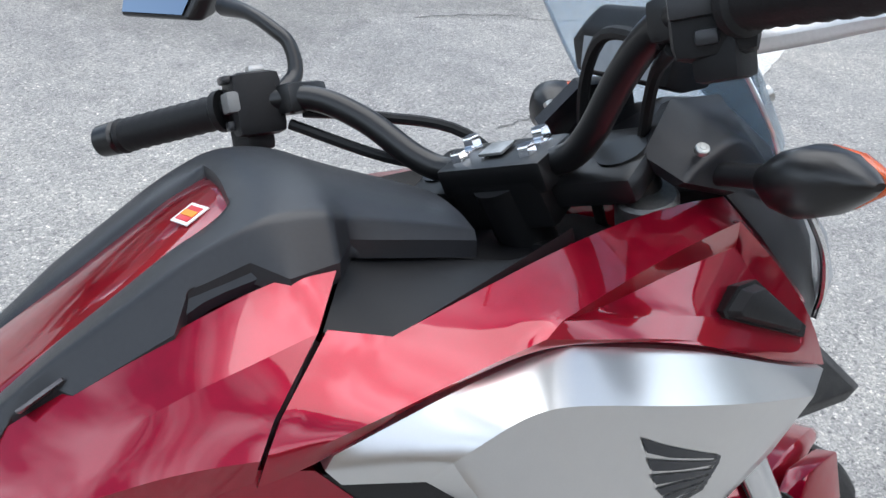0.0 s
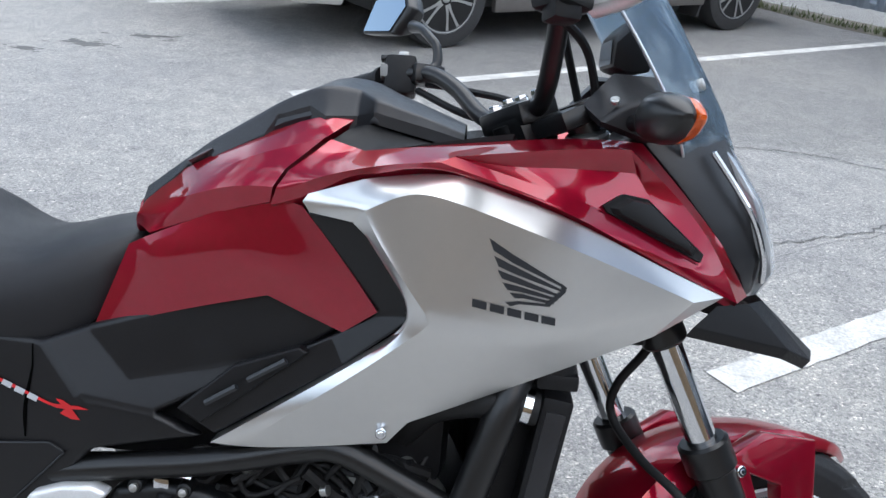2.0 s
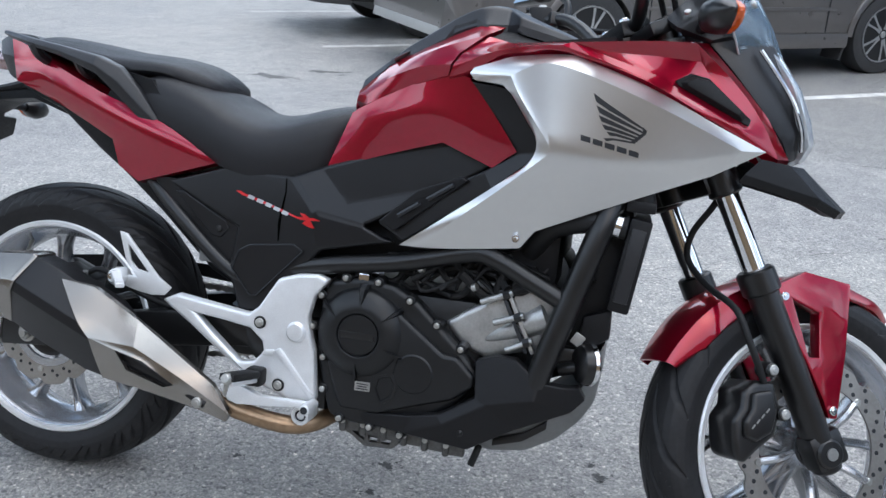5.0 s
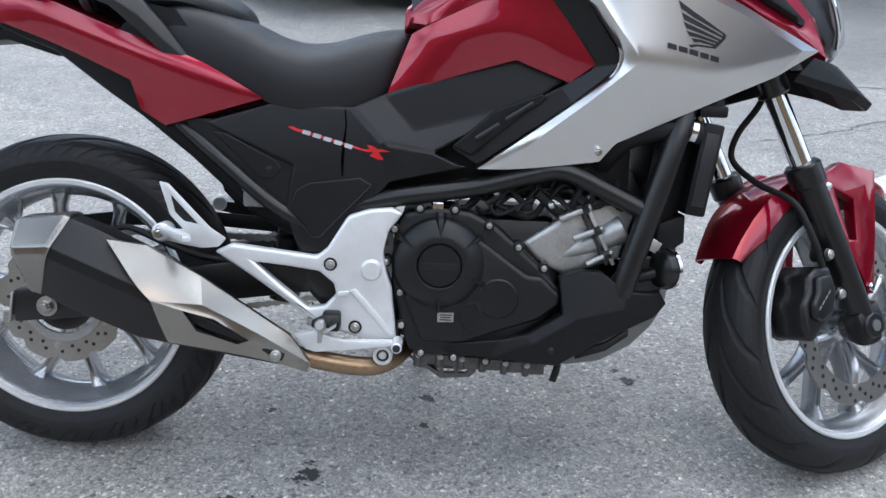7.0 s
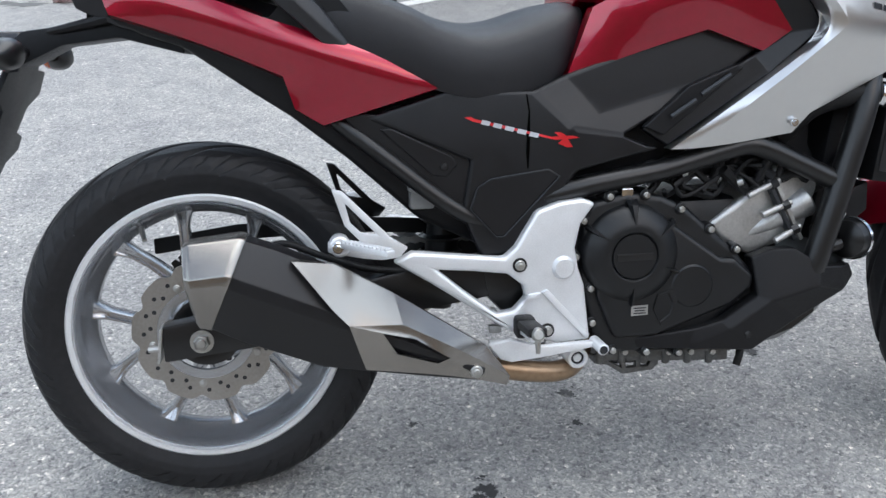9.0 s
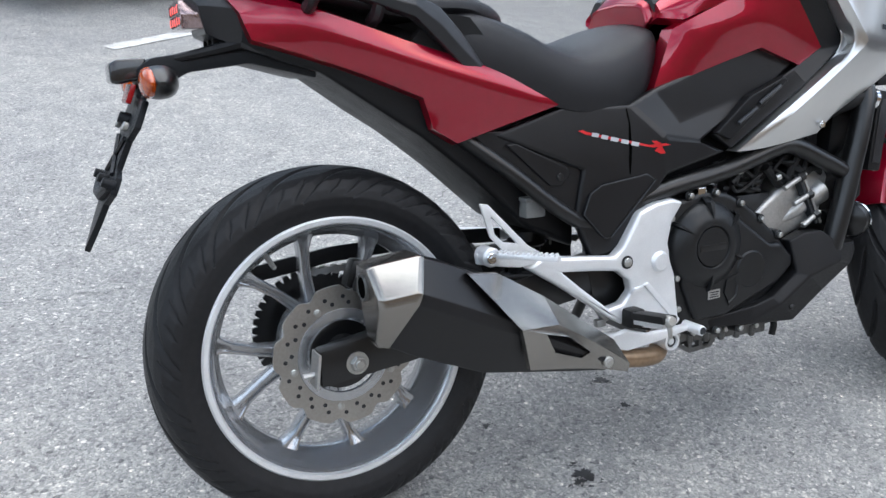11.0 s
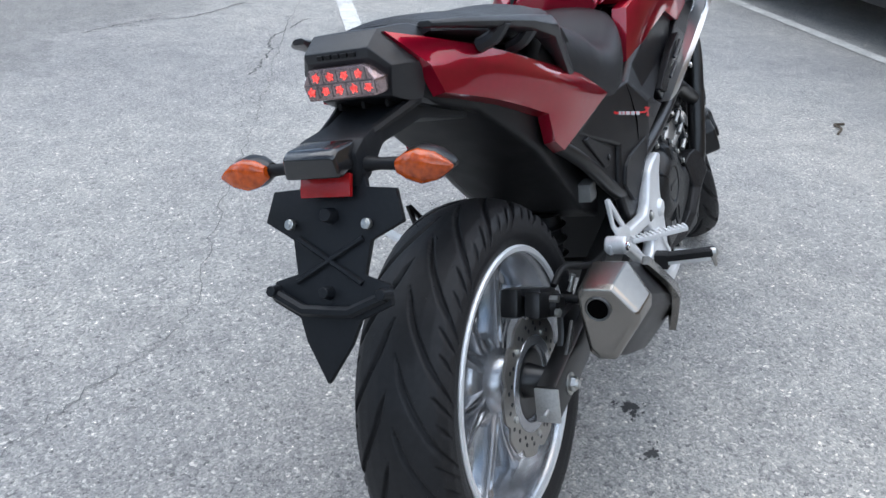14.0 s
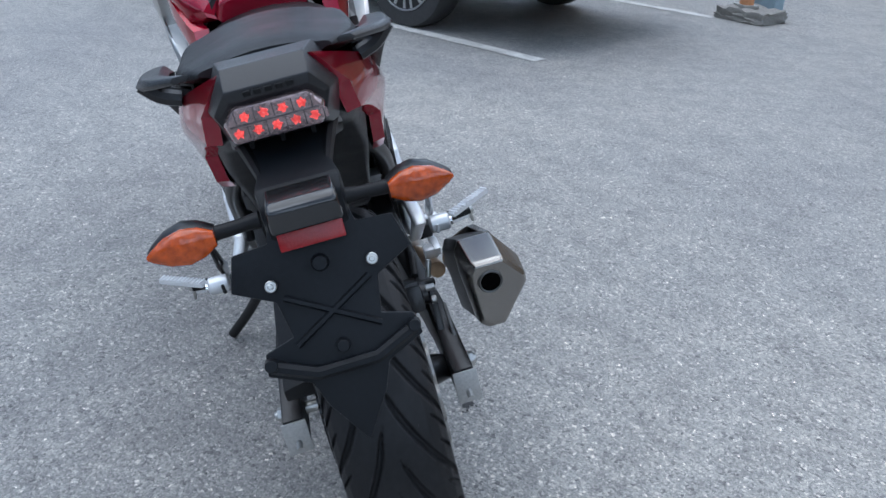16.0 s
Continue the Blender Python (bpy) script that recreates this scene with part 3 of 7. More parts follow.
def wheel(name, R, width, rim_hw, parent, at, spin, rear):
    w = new(name)
    w.parent, w.matrix_basis = parent, at @ Matrix.Rotation(spin, 4, "Y")
    tyre_mesh("tyre", R, width, 0.222, w, 19 if rear else 16, rear)
    h = rim_hw
    half = [(0.224, h + 0.003), (0.2265, h - 0.001), (0.223, h - 0.008), (0.214, h - 0.013), (0.205, h - 0.022), (0.200, 0.02)]
    inner = [(0.219, h + 0.003), (0.2135, h - 0.001), (0.2085, h - 0.008), (0.2055, h - 0.018), (0.1995, 0.026), (0.190, 0.013)]
    rimp = [(r, -y) for r, y in half] + [(r, y) for r, y in half[::-1]] + inner + [(r, -y) for r, y in inner[::-1]]
    part("rim", lathe(rimp, 96, True), WHEELM, w, "silver painted cast alloy rim")
    for sg in (-1, 1):
        part("rim_lip", lathe([(0.2145, sg * (h + 0.0005)), (0.217, sg * (h + 0.005)), (0.2245, sg * (h + 0.006)), (0.2275, sg * (h + 0.003)), (0.2275, sg * (h - 0.003)), (0.2155, sg * (h - 0.003))], 96, True), ALU, w, "bright rim edge")
    hub_r = 0.05 if rear else 0.04
    hubp = [(0.018, -0.058), (0.044, -0.057), (0.052, -0.046), (0.056, -0.024), (0.072, -0.014), (0.079, -0.004), (0.080, 0.044), (0.074, 0.056), (0.05, 0.060), (0.018, 0.06)] if rear else [(0.018, -0.055), (0.032, -0.055), (0.04, -0.04), (0.04, 0.05), (0.032, 0.06), (0.018, 0.06)]
    part("hub", lathe(hubp, 48, False), WHEELM, w)
    def grooved(g):
        top = [(1, 0.7), (0.82, 1), (0.46, 1), (0.30, 1 - g), (-0.30, 1 - g), (-0.46, 1), (-0.82, 1), (-1, 0.7)]
        return top + [(u, -v) for u, v in top[::-1]]
    for k in range(5):
        for sg in (-1, 1):
            a0, a1 = 2 * math.pi * k / 5 + sg * 0.12, 2 * math.pi * k / 5 + sg * 0.325
            rings = []
            for f_, wd, yw, g in ((0.0, 0.018, 0.028, 0.0), (0.18, 0.0135, 0.023, 0.25), (0.36, 0.0100, 0.019, 0.4), (0.6, 0.0088, 0.017, 0.4), (0.82, 0.0092, 0.017, 0.4), (0.93, 0.0125, 0.018, 0.2), (1.01, 0.0185, 0.020, 0.0)):
                rr = hub_r - 0.004 + f_ * (0.194 - hub_r + 0.004)
                a = a0 + (a1 - a0) * f_ ** 1.15
                c = Vector((rr * math.cos(a), 0, rr * math.sin(a)))
                tg = Vector((-math.sin(a), 0, math.cos(a)))
                rings.append([c + tg * wd * u + Vector((0, yw * v, 0)) for u, v in grooved(g)])
            part("spoke", loft(rings), WHEELM, w)
    part("tyre_valve", cyl((0.198, -0.02, 0.01), (0.176, -0.045, 0.012), 0.005, 0.004, 10, 0.001), ZINC, w)
    rnd = random.Random(7)
    bm = bmesh.new()
    for _ in range(90):
        a, f = rnd.uniform(0, 2 * math.pi), rnd.uniform(-0.55, 0.55)
        r0 = R - 0.035 * f * f
        e = Vector((math.cos(a), 0, math.sin(a)))
        q = e * r0 + Vector((0, f * width, 0))
        tip = e * rnd.uniform(0.004, 0.009) + Vector((rnd.uniform(-0.004, 0.004), f * 0.008, rnd.uniform(-0.004, 0.004)))
        vs = [bm.verts.new(q + Vector(o)) for o in ((0.0006, 0, 0), (-0.0003, 0.0006, 0.0003), (-0.0003, -0.0006, -0.0003))] + [bm.verts.new(q + tip)]
        for i in range(3):
            bm.faces.new((vs[i], vs[(i + 1) % 3], vs[3]))
    tagged(part("tyre_hairs", bm, RUBBER, w), kind="stuff")
    return w


rear_wheel = wheel("rear_wheel", 0.306, 0.156, 0.066, bike, Matrix.Translation(AXLE_R), radians(-118), True)
front_wheel = wheel("front_wheel", 0.300, 0.122, 0.052, bike, TURNED @ Matrix.Translation(AXLE_F + Vector((0.006, -0.008, 0))), radians(-20), False)
part("brake_disc", disc_mesh(0.119, 0.079, -0.090), DISC, rear_wheel, "wavy drilled steel rear brake disc")
disc_holes(0.119, 0.081, -0.090, 10, rear_wheel, 2, 0.0036)
part("disc_ring", lathe([(0.064, -0.0915), (0.079, -0.0915), (0.080, -0.0895), (0.080, -0.084), (0.064, -0.084)], 60, True), WHEELM, rear_wheel, "pale inner ring of the disc")
part("disc_carrier", lathe([(0.03, -0.055), (0.045, -0.06), (0.055, -0.078), (0.058, -0.084), (0.05, -0.086), (0.03, -0.08)], 40), FRAME, rear_wheel)
for k in range(5):
    a = 2 * math.pi * k / 5
    bolt((0.088 * math.cos(a), -0.09, 0.088 * math.sin(a)), (0, -1, 0), 0.006, 0.004, ZINC, rear_wheel)
part("brake_disc", disc_mesh(0.160, 0.118, -0.072), DISC, front_wheel, "wavy drilled steel front brake disc")
disc_holes(0.160, 0.118, -0.072, 10, front_wheel)
for k in range(5):
    a = 2 * math.pi * (k + 0.4) / 5
    p0, p1 = Vector((0.04 * math.cos(a), -0.05, 0.04 * math.sin(a))), Vector((0.122 * math.cos(a), -0.068, 0.122 * math.sin(a)))
    part("disc_arm", tube([p0, (p0 + p1) / 2 - Vector((0, 0.012, 0)), p1], 0.008, 8, 3), WHEELM, front_wheel)
    bolt(p1 - Vector((0, 0.004, 0)), (0, -1, 0), 0.007, 0.004, ZINC, front_wheel)
part("sprocket", disc_mesh(0.112, 0.06, 0.088, 42, 0.006), FRAME, rear_wheel, "dark toothed rear sprocket")

# bodywork; the right flank has y below nought
SIL = [(0.867, -0.220, 0.897), (0.933, -0.224, 0.928), (1.003, -0.214, 0.941), (1.040, -0.211, 0.940), (1.176, -0.187, 0.898), (1.271, -0.160, 0.854), (1.366, -0.128, 0.816), (1.281, -0.1600, 0.767), (1.137, -0.1890, 0.705), (1.002, -0.1930, 0.642), (0.978, -0.1810, 0.609), (0.826, -0.1940, 0.589), (0.765, -0.188, 0.589), (0.924, -0.224, 0.707), (1.010, -0.240, 0.777), (0.926, -0.233, 0.881), (0.876, -0.222, 0.886),
       (0.960, -0.2465, 0.908), (0.988, -0.2485, 0.921), (1.200, -0.218, 0.863), (1.118, -0.2335, 0.764), (1.175, -0.209, 0.768), (0.940, -0.2425, 0.896), (1.018, -0.248, 0.921), (1.094, -0.244, 0.899), (1.323, -0.160, 0.813), (1.108, -0.199, 0.920), (1.023, -0.253, 0.781), (0.873, -0.220, 0.906), (0.943, -0.236, 0.867), (0.954, -0.249, 0.868), (0.933, -0.233, 0.700), (0.806, -0.200, 0.602)]
SILF = [[16, 15, 22, 0], [0, 22, 17, 1, 28], [15, 29, 30, 22], [29, 14, 27, 30], [14, 13, 31, 27], [13, 12, 32, 31], [1, 17, 18, 2], [2, 18, 23, 3], [3, 23, 24, 26], [26, 24, 19, 4], [4, 19, 25, 5], [5, 25, 6], [30, 27, 17, 22], [17, 27, 23, 18], [27, 20, 24, 23], [20, 21, 19, 24], [21, 25, 19], [21, 7, 25], [7, 6, 25], [27, 31, 10, 9, 20], [20, 9, 8, 21], [21, 8, 7], [31, 32, 11, 10], [12, 11, 32]]
SILR = ((15, 22), (22, 17), (17, 18), (18, 23), (23, 24), (24, 19), (19, 25), (25, 6), (25, 7), (22, 30), (30, 27), (27, 31), (31, 32))
SILS = ((27, 20), (20, 21), (21, 25))
side_cowls = both("side_cowl", lambda: shell(SIL, SILF, (0, 0.03, 0), SILR, 1.0, soft_ridges=SILS), SILVER, bike, "satin silver side cowl")
bolt((0.972, -0.197, 0.627), (0, -1, 0), 0.007, 0.003, CHROME, side_cowls[0], "screw")
COWL = [(0.829, -0.207, 0.888), (0.866, -0.216, 0.900), (0.919, -0.226, 0.930), (1.008, -0.217, 0.948), (1.176, -0.190, 0.905), (1.281, -0.155, 0.852), (1.389, -0.108, 0.806), (1.413, -0.066, 0.808), (1.365, -0.096, 0.874), (1.250, -0.104, 0.990), (1.196, -0.110, 0.992), (1.100, -0.122, 0.982), (0.926, -0.180, 0.956), (0.886, -0.172, 0.965), (0.846, -0.205, 0.928),
        (0.850, -0.223, 0.913), (0.907, -0.236, 0.935), (0.965, -0.231, 0.949), (1.015, -0.221, 0.954), (1.058, -0.213, 0.942), (1.110, -0.203, 0.929), (1.192, -0.181, 0.900), (1.320, -0.144, 0.843), (1.030, -0.214, 0.961), (1.114, -0.190, 0.938), (1.200, -0.164, 0.917), (1.330, -0.130, 0.853), (1.117, -0.182, 0.973), (1.178, -0.166, 0.981), (1.230, -0.148, 0.983), (1.085, -0.185, 0.951), (1.160, -0.160, 0.957), (1.243, -0.132, 0.955), (1.262, -0.136, 0.925), (1.306, -0.118, 0.925), (1.357, -0.116, 0.866), (0.835, -0.212, 0.909), (1.095, -0.205, 0.931), (1.315, -0.102, 0.928)]
COWLF = [[0, 1, 15, 36], [36, 15, 16, 14], [14, 16, 12, 13], [1, 2, 16, 15], [2, 3, 18, 17, 16], [16, 17, 12], [17, 18, 23, 11, 12], [3, 37, 20, 19, 18], [37, 4, 21, 20], [4, 5, 22, 21], [5, 6, 22], [18, 19, 23], [19, 20, 24, 23], [20, 21, 25, 24], [21, 22, 26, 25], [23, 24, 30], [24, 25, 31, 30], [25, 33, 32, 31], [25, 26, 33], [23, 30, 27], [30, 31, 28, 27], [31, 32, 29, 28], [23, 27, 11], [27, 28, 10, 11], [28, 29, 9, 10], [29, 32, 33, 34], [33, 26, 35, 34], [26, 22, 6, 35], [29, 34, 38, 9], [34, 35, 8, 38], [35, 6, 7, 8]]
COWLR = ((15, 16), (16, 17), (17, 18), (18, 19), (19, 20), (20, 21), (21, 22), (18, 23), (23, 24), (24, 25), (25, 26), (23, 27), (27, 28), (28, 29), (29, 34), (34, 35), (35, 6), (30, 31), (31, 32), (32, 33), (33, 26), (23, 30), (22, 26), (32, 29))
both("upper_cowl", lambda: shell(COWL, COWLF, (0, 0.02, -0.012), COWLR, 1.0), RED, bike, "glossy candy red upper cowl")


def cowl_vent():
    ol = [Vector(v) for v in ((1.203, -0.166, 0.918), (1.226, -0.156, 0.932), (1.258, -0.141, 0.927), (1.334, -0.129, 0.866), (1.331, -0.131, 0.856), (1.209, -0.164, 0.910))]
    c = sum(ol, Vector()) / 6
    out = Vector((0.25, -0.9, 0.25)).normalized()
    return soft(loft([[v - out * 0.012 for v in ol], [v + out * 0.002 for v in ol], [c + (v - c) * 0.86 + out * 0.0005 for v in ol], [c + (v - c) * 0.72 + out * 0.009 for v in ol]]), 0.0015, 2, 20)


both("cowl_vent", cowl_vent, BLACK, bike, "matt black blanking plug in the red cowl")
RS = [(0.643, -0.148, 0.815), (0.672, -0.164, 0.832), (0.822, -0.202, 0.899), (0.864, -0.207, 0.890), (0.915, -0.202, 0.831), (0.957, -0.199, 0.774), (0.916, -0.186, 0.742), (0.866, -0.184, 0.761), (0.824, -0.182, 0.777), (0.755, -0.172, 0.757), (0.674, -0.160, 0.731), (0.600, -0.148, 0.704), (0.690, -0.178, 0.800), (0.800, -0.200, 0.838), (0.880, -0.203, 0.800)]
both("side_panel", lambda: shell(RS, [[0, 1, 12], [1, 2, 13, 12], [2, 3, 4, 14, 13], [4, 5, 6, 14], [6, 7, 8, 14], [8, 13, 14], [8, 9, 12, 13], [9, 10, 12], [10, 11, 0, 12]], (0, 0.03, 0), ((12, 13), (13, 14)), 0.35), RED, bike, "glossy candy red side panel under the lid")
DU = [(0.864, -0.205, 0.885), (0.935, -0.216, 0.878), (1.006, -0.210, 0.778), (0.924, -0.202, 0.708), (0.765, -0.174, 0.594), (0.720, -0.178, 0.622), (0.755, -0.182, 0.655), (0.905, -0.184, 0.737), (0.952, -0.192, 0.770)]
both("knee_duct", lambda: facet(DU, [[0, 1, 2, 8], [8, 2, 3, 7], [7, 3, 4, 5, 6]], (0, 0.02, 0), 0.004), COVERM, bike, "dark grey plastic duct behind the silver cowl")
SC = [(0.272, -0.140, 0.650), (0.403, -0.160, 0.690), (0.541, -0.160, 0.687), (0.601, -0.158, 0.712), (0.826, -0.166, 0.790), (0.924, -0.174, 0.752), (0.850, -0.176, 0.700), (0.690, -0.172, 0.612), (0.752, -0.178, 0.590), (0.613, -0.178, 0.558), (0.506, -0.168, 0.426), (0.456, -0.164, 0.419), (0.425, -0.160, 0.494), (0.440, -0.165, 0.580), (0.60, -0.186, 0.628), (0.657, -0.160, 0.650)]
covers = both("frame_cover", lambda: facet(SC, [[0, 1, 2, 14, 13], [2, 3, 15, 14], [3, 4, 5, 6, 15], [15, 6, 7, 14], [14, 7, 8, 9], [9, 10, 11, 12, 13, 14]], (0, 0.02, 0), 0.008, 9), COVERM, bike, "dark grey textured plastic frame side cover")
both("cover_inset", lambda: facet([(0.449, -0.1695, 0.537), (0.471, -0.1735, 0.551), (0.563, -0.1815, 0.564), (0.582, -0.1825, 0.553), (0.491, -0.1725, 0.456), (0.478, -0.171, 0.456), (0.437, -0.168, 0.502)], [[0, 1, 2, 3, 4, 5, 6]], (0, 0.012, 0)), COVERM, covers[0], "smooth inset panel with a rounded groove round it")
inset_rim = [(0.449, -0.1705, 0.537), (0.471, -0.1745, 0.551), (0.563, -0.1825, 0.564), (0.582, -0.1835, 0.553), (0.491, -0.1735, 0.456), (0.478, -0.172, 0.456), (0.437, -0.169, 0.502), (0.449, -0.1705, 0.537)]
both("inset_groove", lambda: tube(inset_rim, 0.0011, 6, 1), INK, covers[0], "thin dark groove")
recess = both("cover_recess", lambda: facet([(0.235, -0.134, 0.660), (0.300, -0.142, 0.656), (0.400, -0.150, 0.612), (0.445, -0.156, 0.585), (0.430, -0.152, 0.500), (0.405, -0.148, 0.515), (0.330, -0.142, 0.575), (0.275, -0.136, 0.617)], [[0, 1, 2, 3, 4, 5, 6, 7]], (0, 0.012, 0), 0.004), COVERM, bike, "dark grey recessed panel under the side cover")
both("recess_step", lambda: facet([(0.297, -0.1465, 0.633), (0.316, -0.148, 0.634), (0.411, -0.155, 0.588), (0.420, -0.155, 0.573), (0.402, -0.152, 0.554), (0.380, -0.151, 0.556)], [[0, 1, 2, 3, 4, 5]], (0, 0.010, 0), 0.003), COVERM, recess[0], "raised panel with a screw")
bolt((0.398, -0.154, 0.571), (0, -1, 0), 0.0065, 0.002, FRAME, recess[0], "screw")
vent = both("air_vent", lambda: facet([(0.720, -0.184, 0.626), (0.790, -0.194, 0.690), (0.868, -0.198, 0.722), (0.880, -0.198, 0.716), (0.752, -0.188, 0.612)], [[0, 1, 2, 3, 4]], (0, 0.018, 0)), BLACK, bike, "slotted black plastic vent")
for (x0, z0), (x1, z1) in (((0.760, 0.642), (0.798, 0.668)), ((0.810, 0.676), (0.855, 0.706))):
    part("vent_slot", tube([(x0, -0.196, z0), (x1, -0.202, z1)], 0.004, 6, 1), INK, vent[0])

# storage lid where the tank would be
LID = []
for x, w, z, up in ((0.628, 0.095, 0.858, 0.010), (0.674, 0.10, 0.893, 0.016), (0.745, 0.105, 0.934, 0.020), (0.818, 0.11, 0.970, 0.032), (0.850, 0.112, 0.982, 0.036), (0.905, 0.10, 0.990, 0.020)):
    LID.append([(x, -w, z - 0.03), (x, -0.082, z), (x, -0.062, z + up - 0.003), (x, 0, z + up + 0.002), (x, 0.062, z + up - 0.003), (x, 0.082, z), (x, w, z - 0.03), (x, w * 0.7, z - 0.06), (x, -w * 0.7, z - 0.06)])
part("storage_lid", soft(loft(LID), 0.006, 3, 14), RED, bike, "glossy candy red storage lid with a lengthwise stripe")
FL = [(0.636, -0.112, 0.838), (0.668, -0.150, 0.832), (0.768, -0.190, 0.874), (0.827, -0.206, 0.891), (0.831, -0.213, 0.909), (0.842, -0.206, 0.929), (0.879, -0.176, 0.966), (0.906, -0.130, 0.989), (0.880, -0.135, 0.991), (0.855, -0.134, 0.986), (0.821, -0.130, 0.972), (0.763, -0.122, 0.946), (0.688, -0.106, 0.907), (0.646, -0.090, 0.874), (0.771, -0.168, 0.930), (0.823, -0.176, 0.948), (0.640, -0.118, 0.848), (0.695, -0.168, 0.872), (0.772, -0.198, 0.906)]
FLF = [[0, 1, 17, 16], [1, 2, 18, 17], [2, 3, 4, 18], [16, 17, 12, 13], [17, 18, 14], [17, 14, 11, 12], [18, 4, 5, 15, 14], [5, 6, 15], [14, 15, 10, 11], [15, 6, 8, 9, 10], [6, 7, 8]]
both("lid_flank", lambda: shell(FL, FLF, (0, 0.02, -0.01), ((14, 15), (15, 6), (17, 18), (18, 4)), 1.0), RED, bike, "glossy candy red flank of the storage lid")
both("seam_filler", lambda: tube([(0.70, -0.145, 0.848), (0.76, -0.164, 0.876), (0.815, -0.182, 0.890), (0.836, -0.190, 0.902), (0.85, -0.186, 0.922), (0.878, -0.160, 0.952)], 0.009, 8, 4), INK, bike)
# rails that grow into the hump ahead of the lid: outer foot, shoulder, inner edge, inner foot
HL0 = [(0.640, 0.100, 0.862, 0.085, 0.880, 0.066, 0.880), (0.684, 0.112, 0.899, 0.097, 0.914, 0.063, 0.915), (0.696, 0.104, 0.912, 0.099, 0.923, 0.062, 0.923), (0.722, 0.108, 0.930, 0.103, 0.944, 0.060, 0.943), (0.734, 0.121, 0.928, 0.104, 0.952, 0.059, 0.951), (0.798, 0.132, 0.962, 0.112, 0.993, 0.062, 0.996), (0.810, 0.121, 0.985, 0.113, 1.001, 0.062, 1.004), (0.850, 0.126, 1.000, 0.118, 1.021, 0.062, 1.024)]
HL1 = [(0.872, 0.140, 0.990, 0.117, 1.027, 0.070, 1.038, 1.041), (0.908, 0.131, 0.993, 0.114, 1.023, 0.066, 1.035, 1.038), (0.924, 0.102, 0.998, 0.099, 1.012, 0.062, 1.028, 1.031), (0.957, 0.096, 0.991, 0.090, 1.004, 0.054, 1.015, 1.018), (1.000, 0.086, 0.982, 0.079, 0.992, 0.049, 1.001, 1.004), (1.035, 0.074, 0.973, 0.070, 0.980, 0.045, 0.988, 0.991)]
HV, HF, HR = [], [], []
for sg in (-1, 1):
    o = len(HV)
    for x, yb, zb, yr, zr, yi, zi in HL0:
        HV += [(x, sg * yb, zb), (x, sg * yr, zr), (x, sg * yi, zi), (x, sg * (yi - 0.003), zi - 0.022)]
    p = len(HV)
    for x, yb, zb, yr, zr, ym, zm, zc in HL1:
        HV += [(x, sg * yb, zb), (x, sg * yr, zr), (x, sg * ym, zm)]
    fs_ = []
    for i in range(7):
        fs_ += [[o + 4 * i + j, o + 4 * i + 4 + j, o + 4 * i + 5 + j, o + 4 * i + 1 + j] for j in range(3)]
        HR.append((o + 4 * i + 1, o + 4 * i + 5))
    fs_ += [[o + 28, p, p + 1, o + 29], [o + 29, p + 1, p + 2, o + 30]]
    HR.append((o + 29, p + 1))
    for i in range(5):
        fs_ += [[p + 3 * i + j, p + 3 * i + 3 + j, p + 3 * i + 4 + j, p + 3 * i + 1 + j] for j in range(2)]
        HR += [(p + 3 * i + 1, p + 3 * i + 4)]
    HR += [(p + 3, p + 4), (p + 6, p + 7)]
    HF += fs_ if sg < 0 else [f[::-1] for f in fs_]
    if sg < 0:
        q0, m0 = p, o + 30
    else:
        q1, m1 = p, o + 30
c0 = len(HV)
HV += [(0.853, 0, 1.030)] + [(r[0], 0, r[7]) for r in HL1]
for i in range(5):
    HF += [[q0 + 3 * i + 2, q0 + 3 * i + 5, c0 + i + 2, c0 + i + 1], [c0 + i + 1, c0 + i + 2, q1 + 3 * i + 5, q1 + 3 * i + 2]]
HF += [[m0, q0 + 2, c0 + 1, c0], [c0, c0 + 1, q1 + 2, m1]]
hump = part("lid_rail", shell(HV, HF, (0, 0, -0.014), HR, 0.55, 30), DARK, bike, "dark grey plastic rails running into a hump ahead of the lid")
for sg in (-1, 1):
    # Solid dark rods fill the rail pockets; their shade is in the colour.
    part("rail_pocket_shade", tube([(0.790, sg * 0.112, 0.958), (0.82, sg * 0.112, 0.978), (0.868, sg * 0.118, 0.994)], 0.012, 8, 3), INK, hump, "dark rod under the rail, painted as the pocket's shade")
    part("rail_pocket_shade", tube([(0.680, sg * 0.092, 0.893), (0.735, sg * 0.098, 0.926)], 0.010, 8, 3), INK, hump)
    part("pocket_plate", box((0.716, sg * 0.110, 0.9265), (0.034, 0.010, 0.003), 0.001, pose(0, 0, 0, sg * 35, -30, 0)), CLEAR, hump, "pale reflective plate in the rail pocket")
both("inner_fairing", lambda: shell([(0.909, -0.128, 0.984), (0.884, -0.168, 0.962), (0.926, -0.178, 0.954), (1.020, -0.147, 0.974), (1.095, -0.118, 0.988), (1.14, -0.06, 0.93), (1.03, -0.07, 0.958), (0.93, -0.09, 0.982)], [[0, 1, 2, 7], [2, 3, 6, 7], [3, 4, 5, 6]], (0, 0, -0.012)), BLACK, bike, "black plastic infill panel beside the steering head")

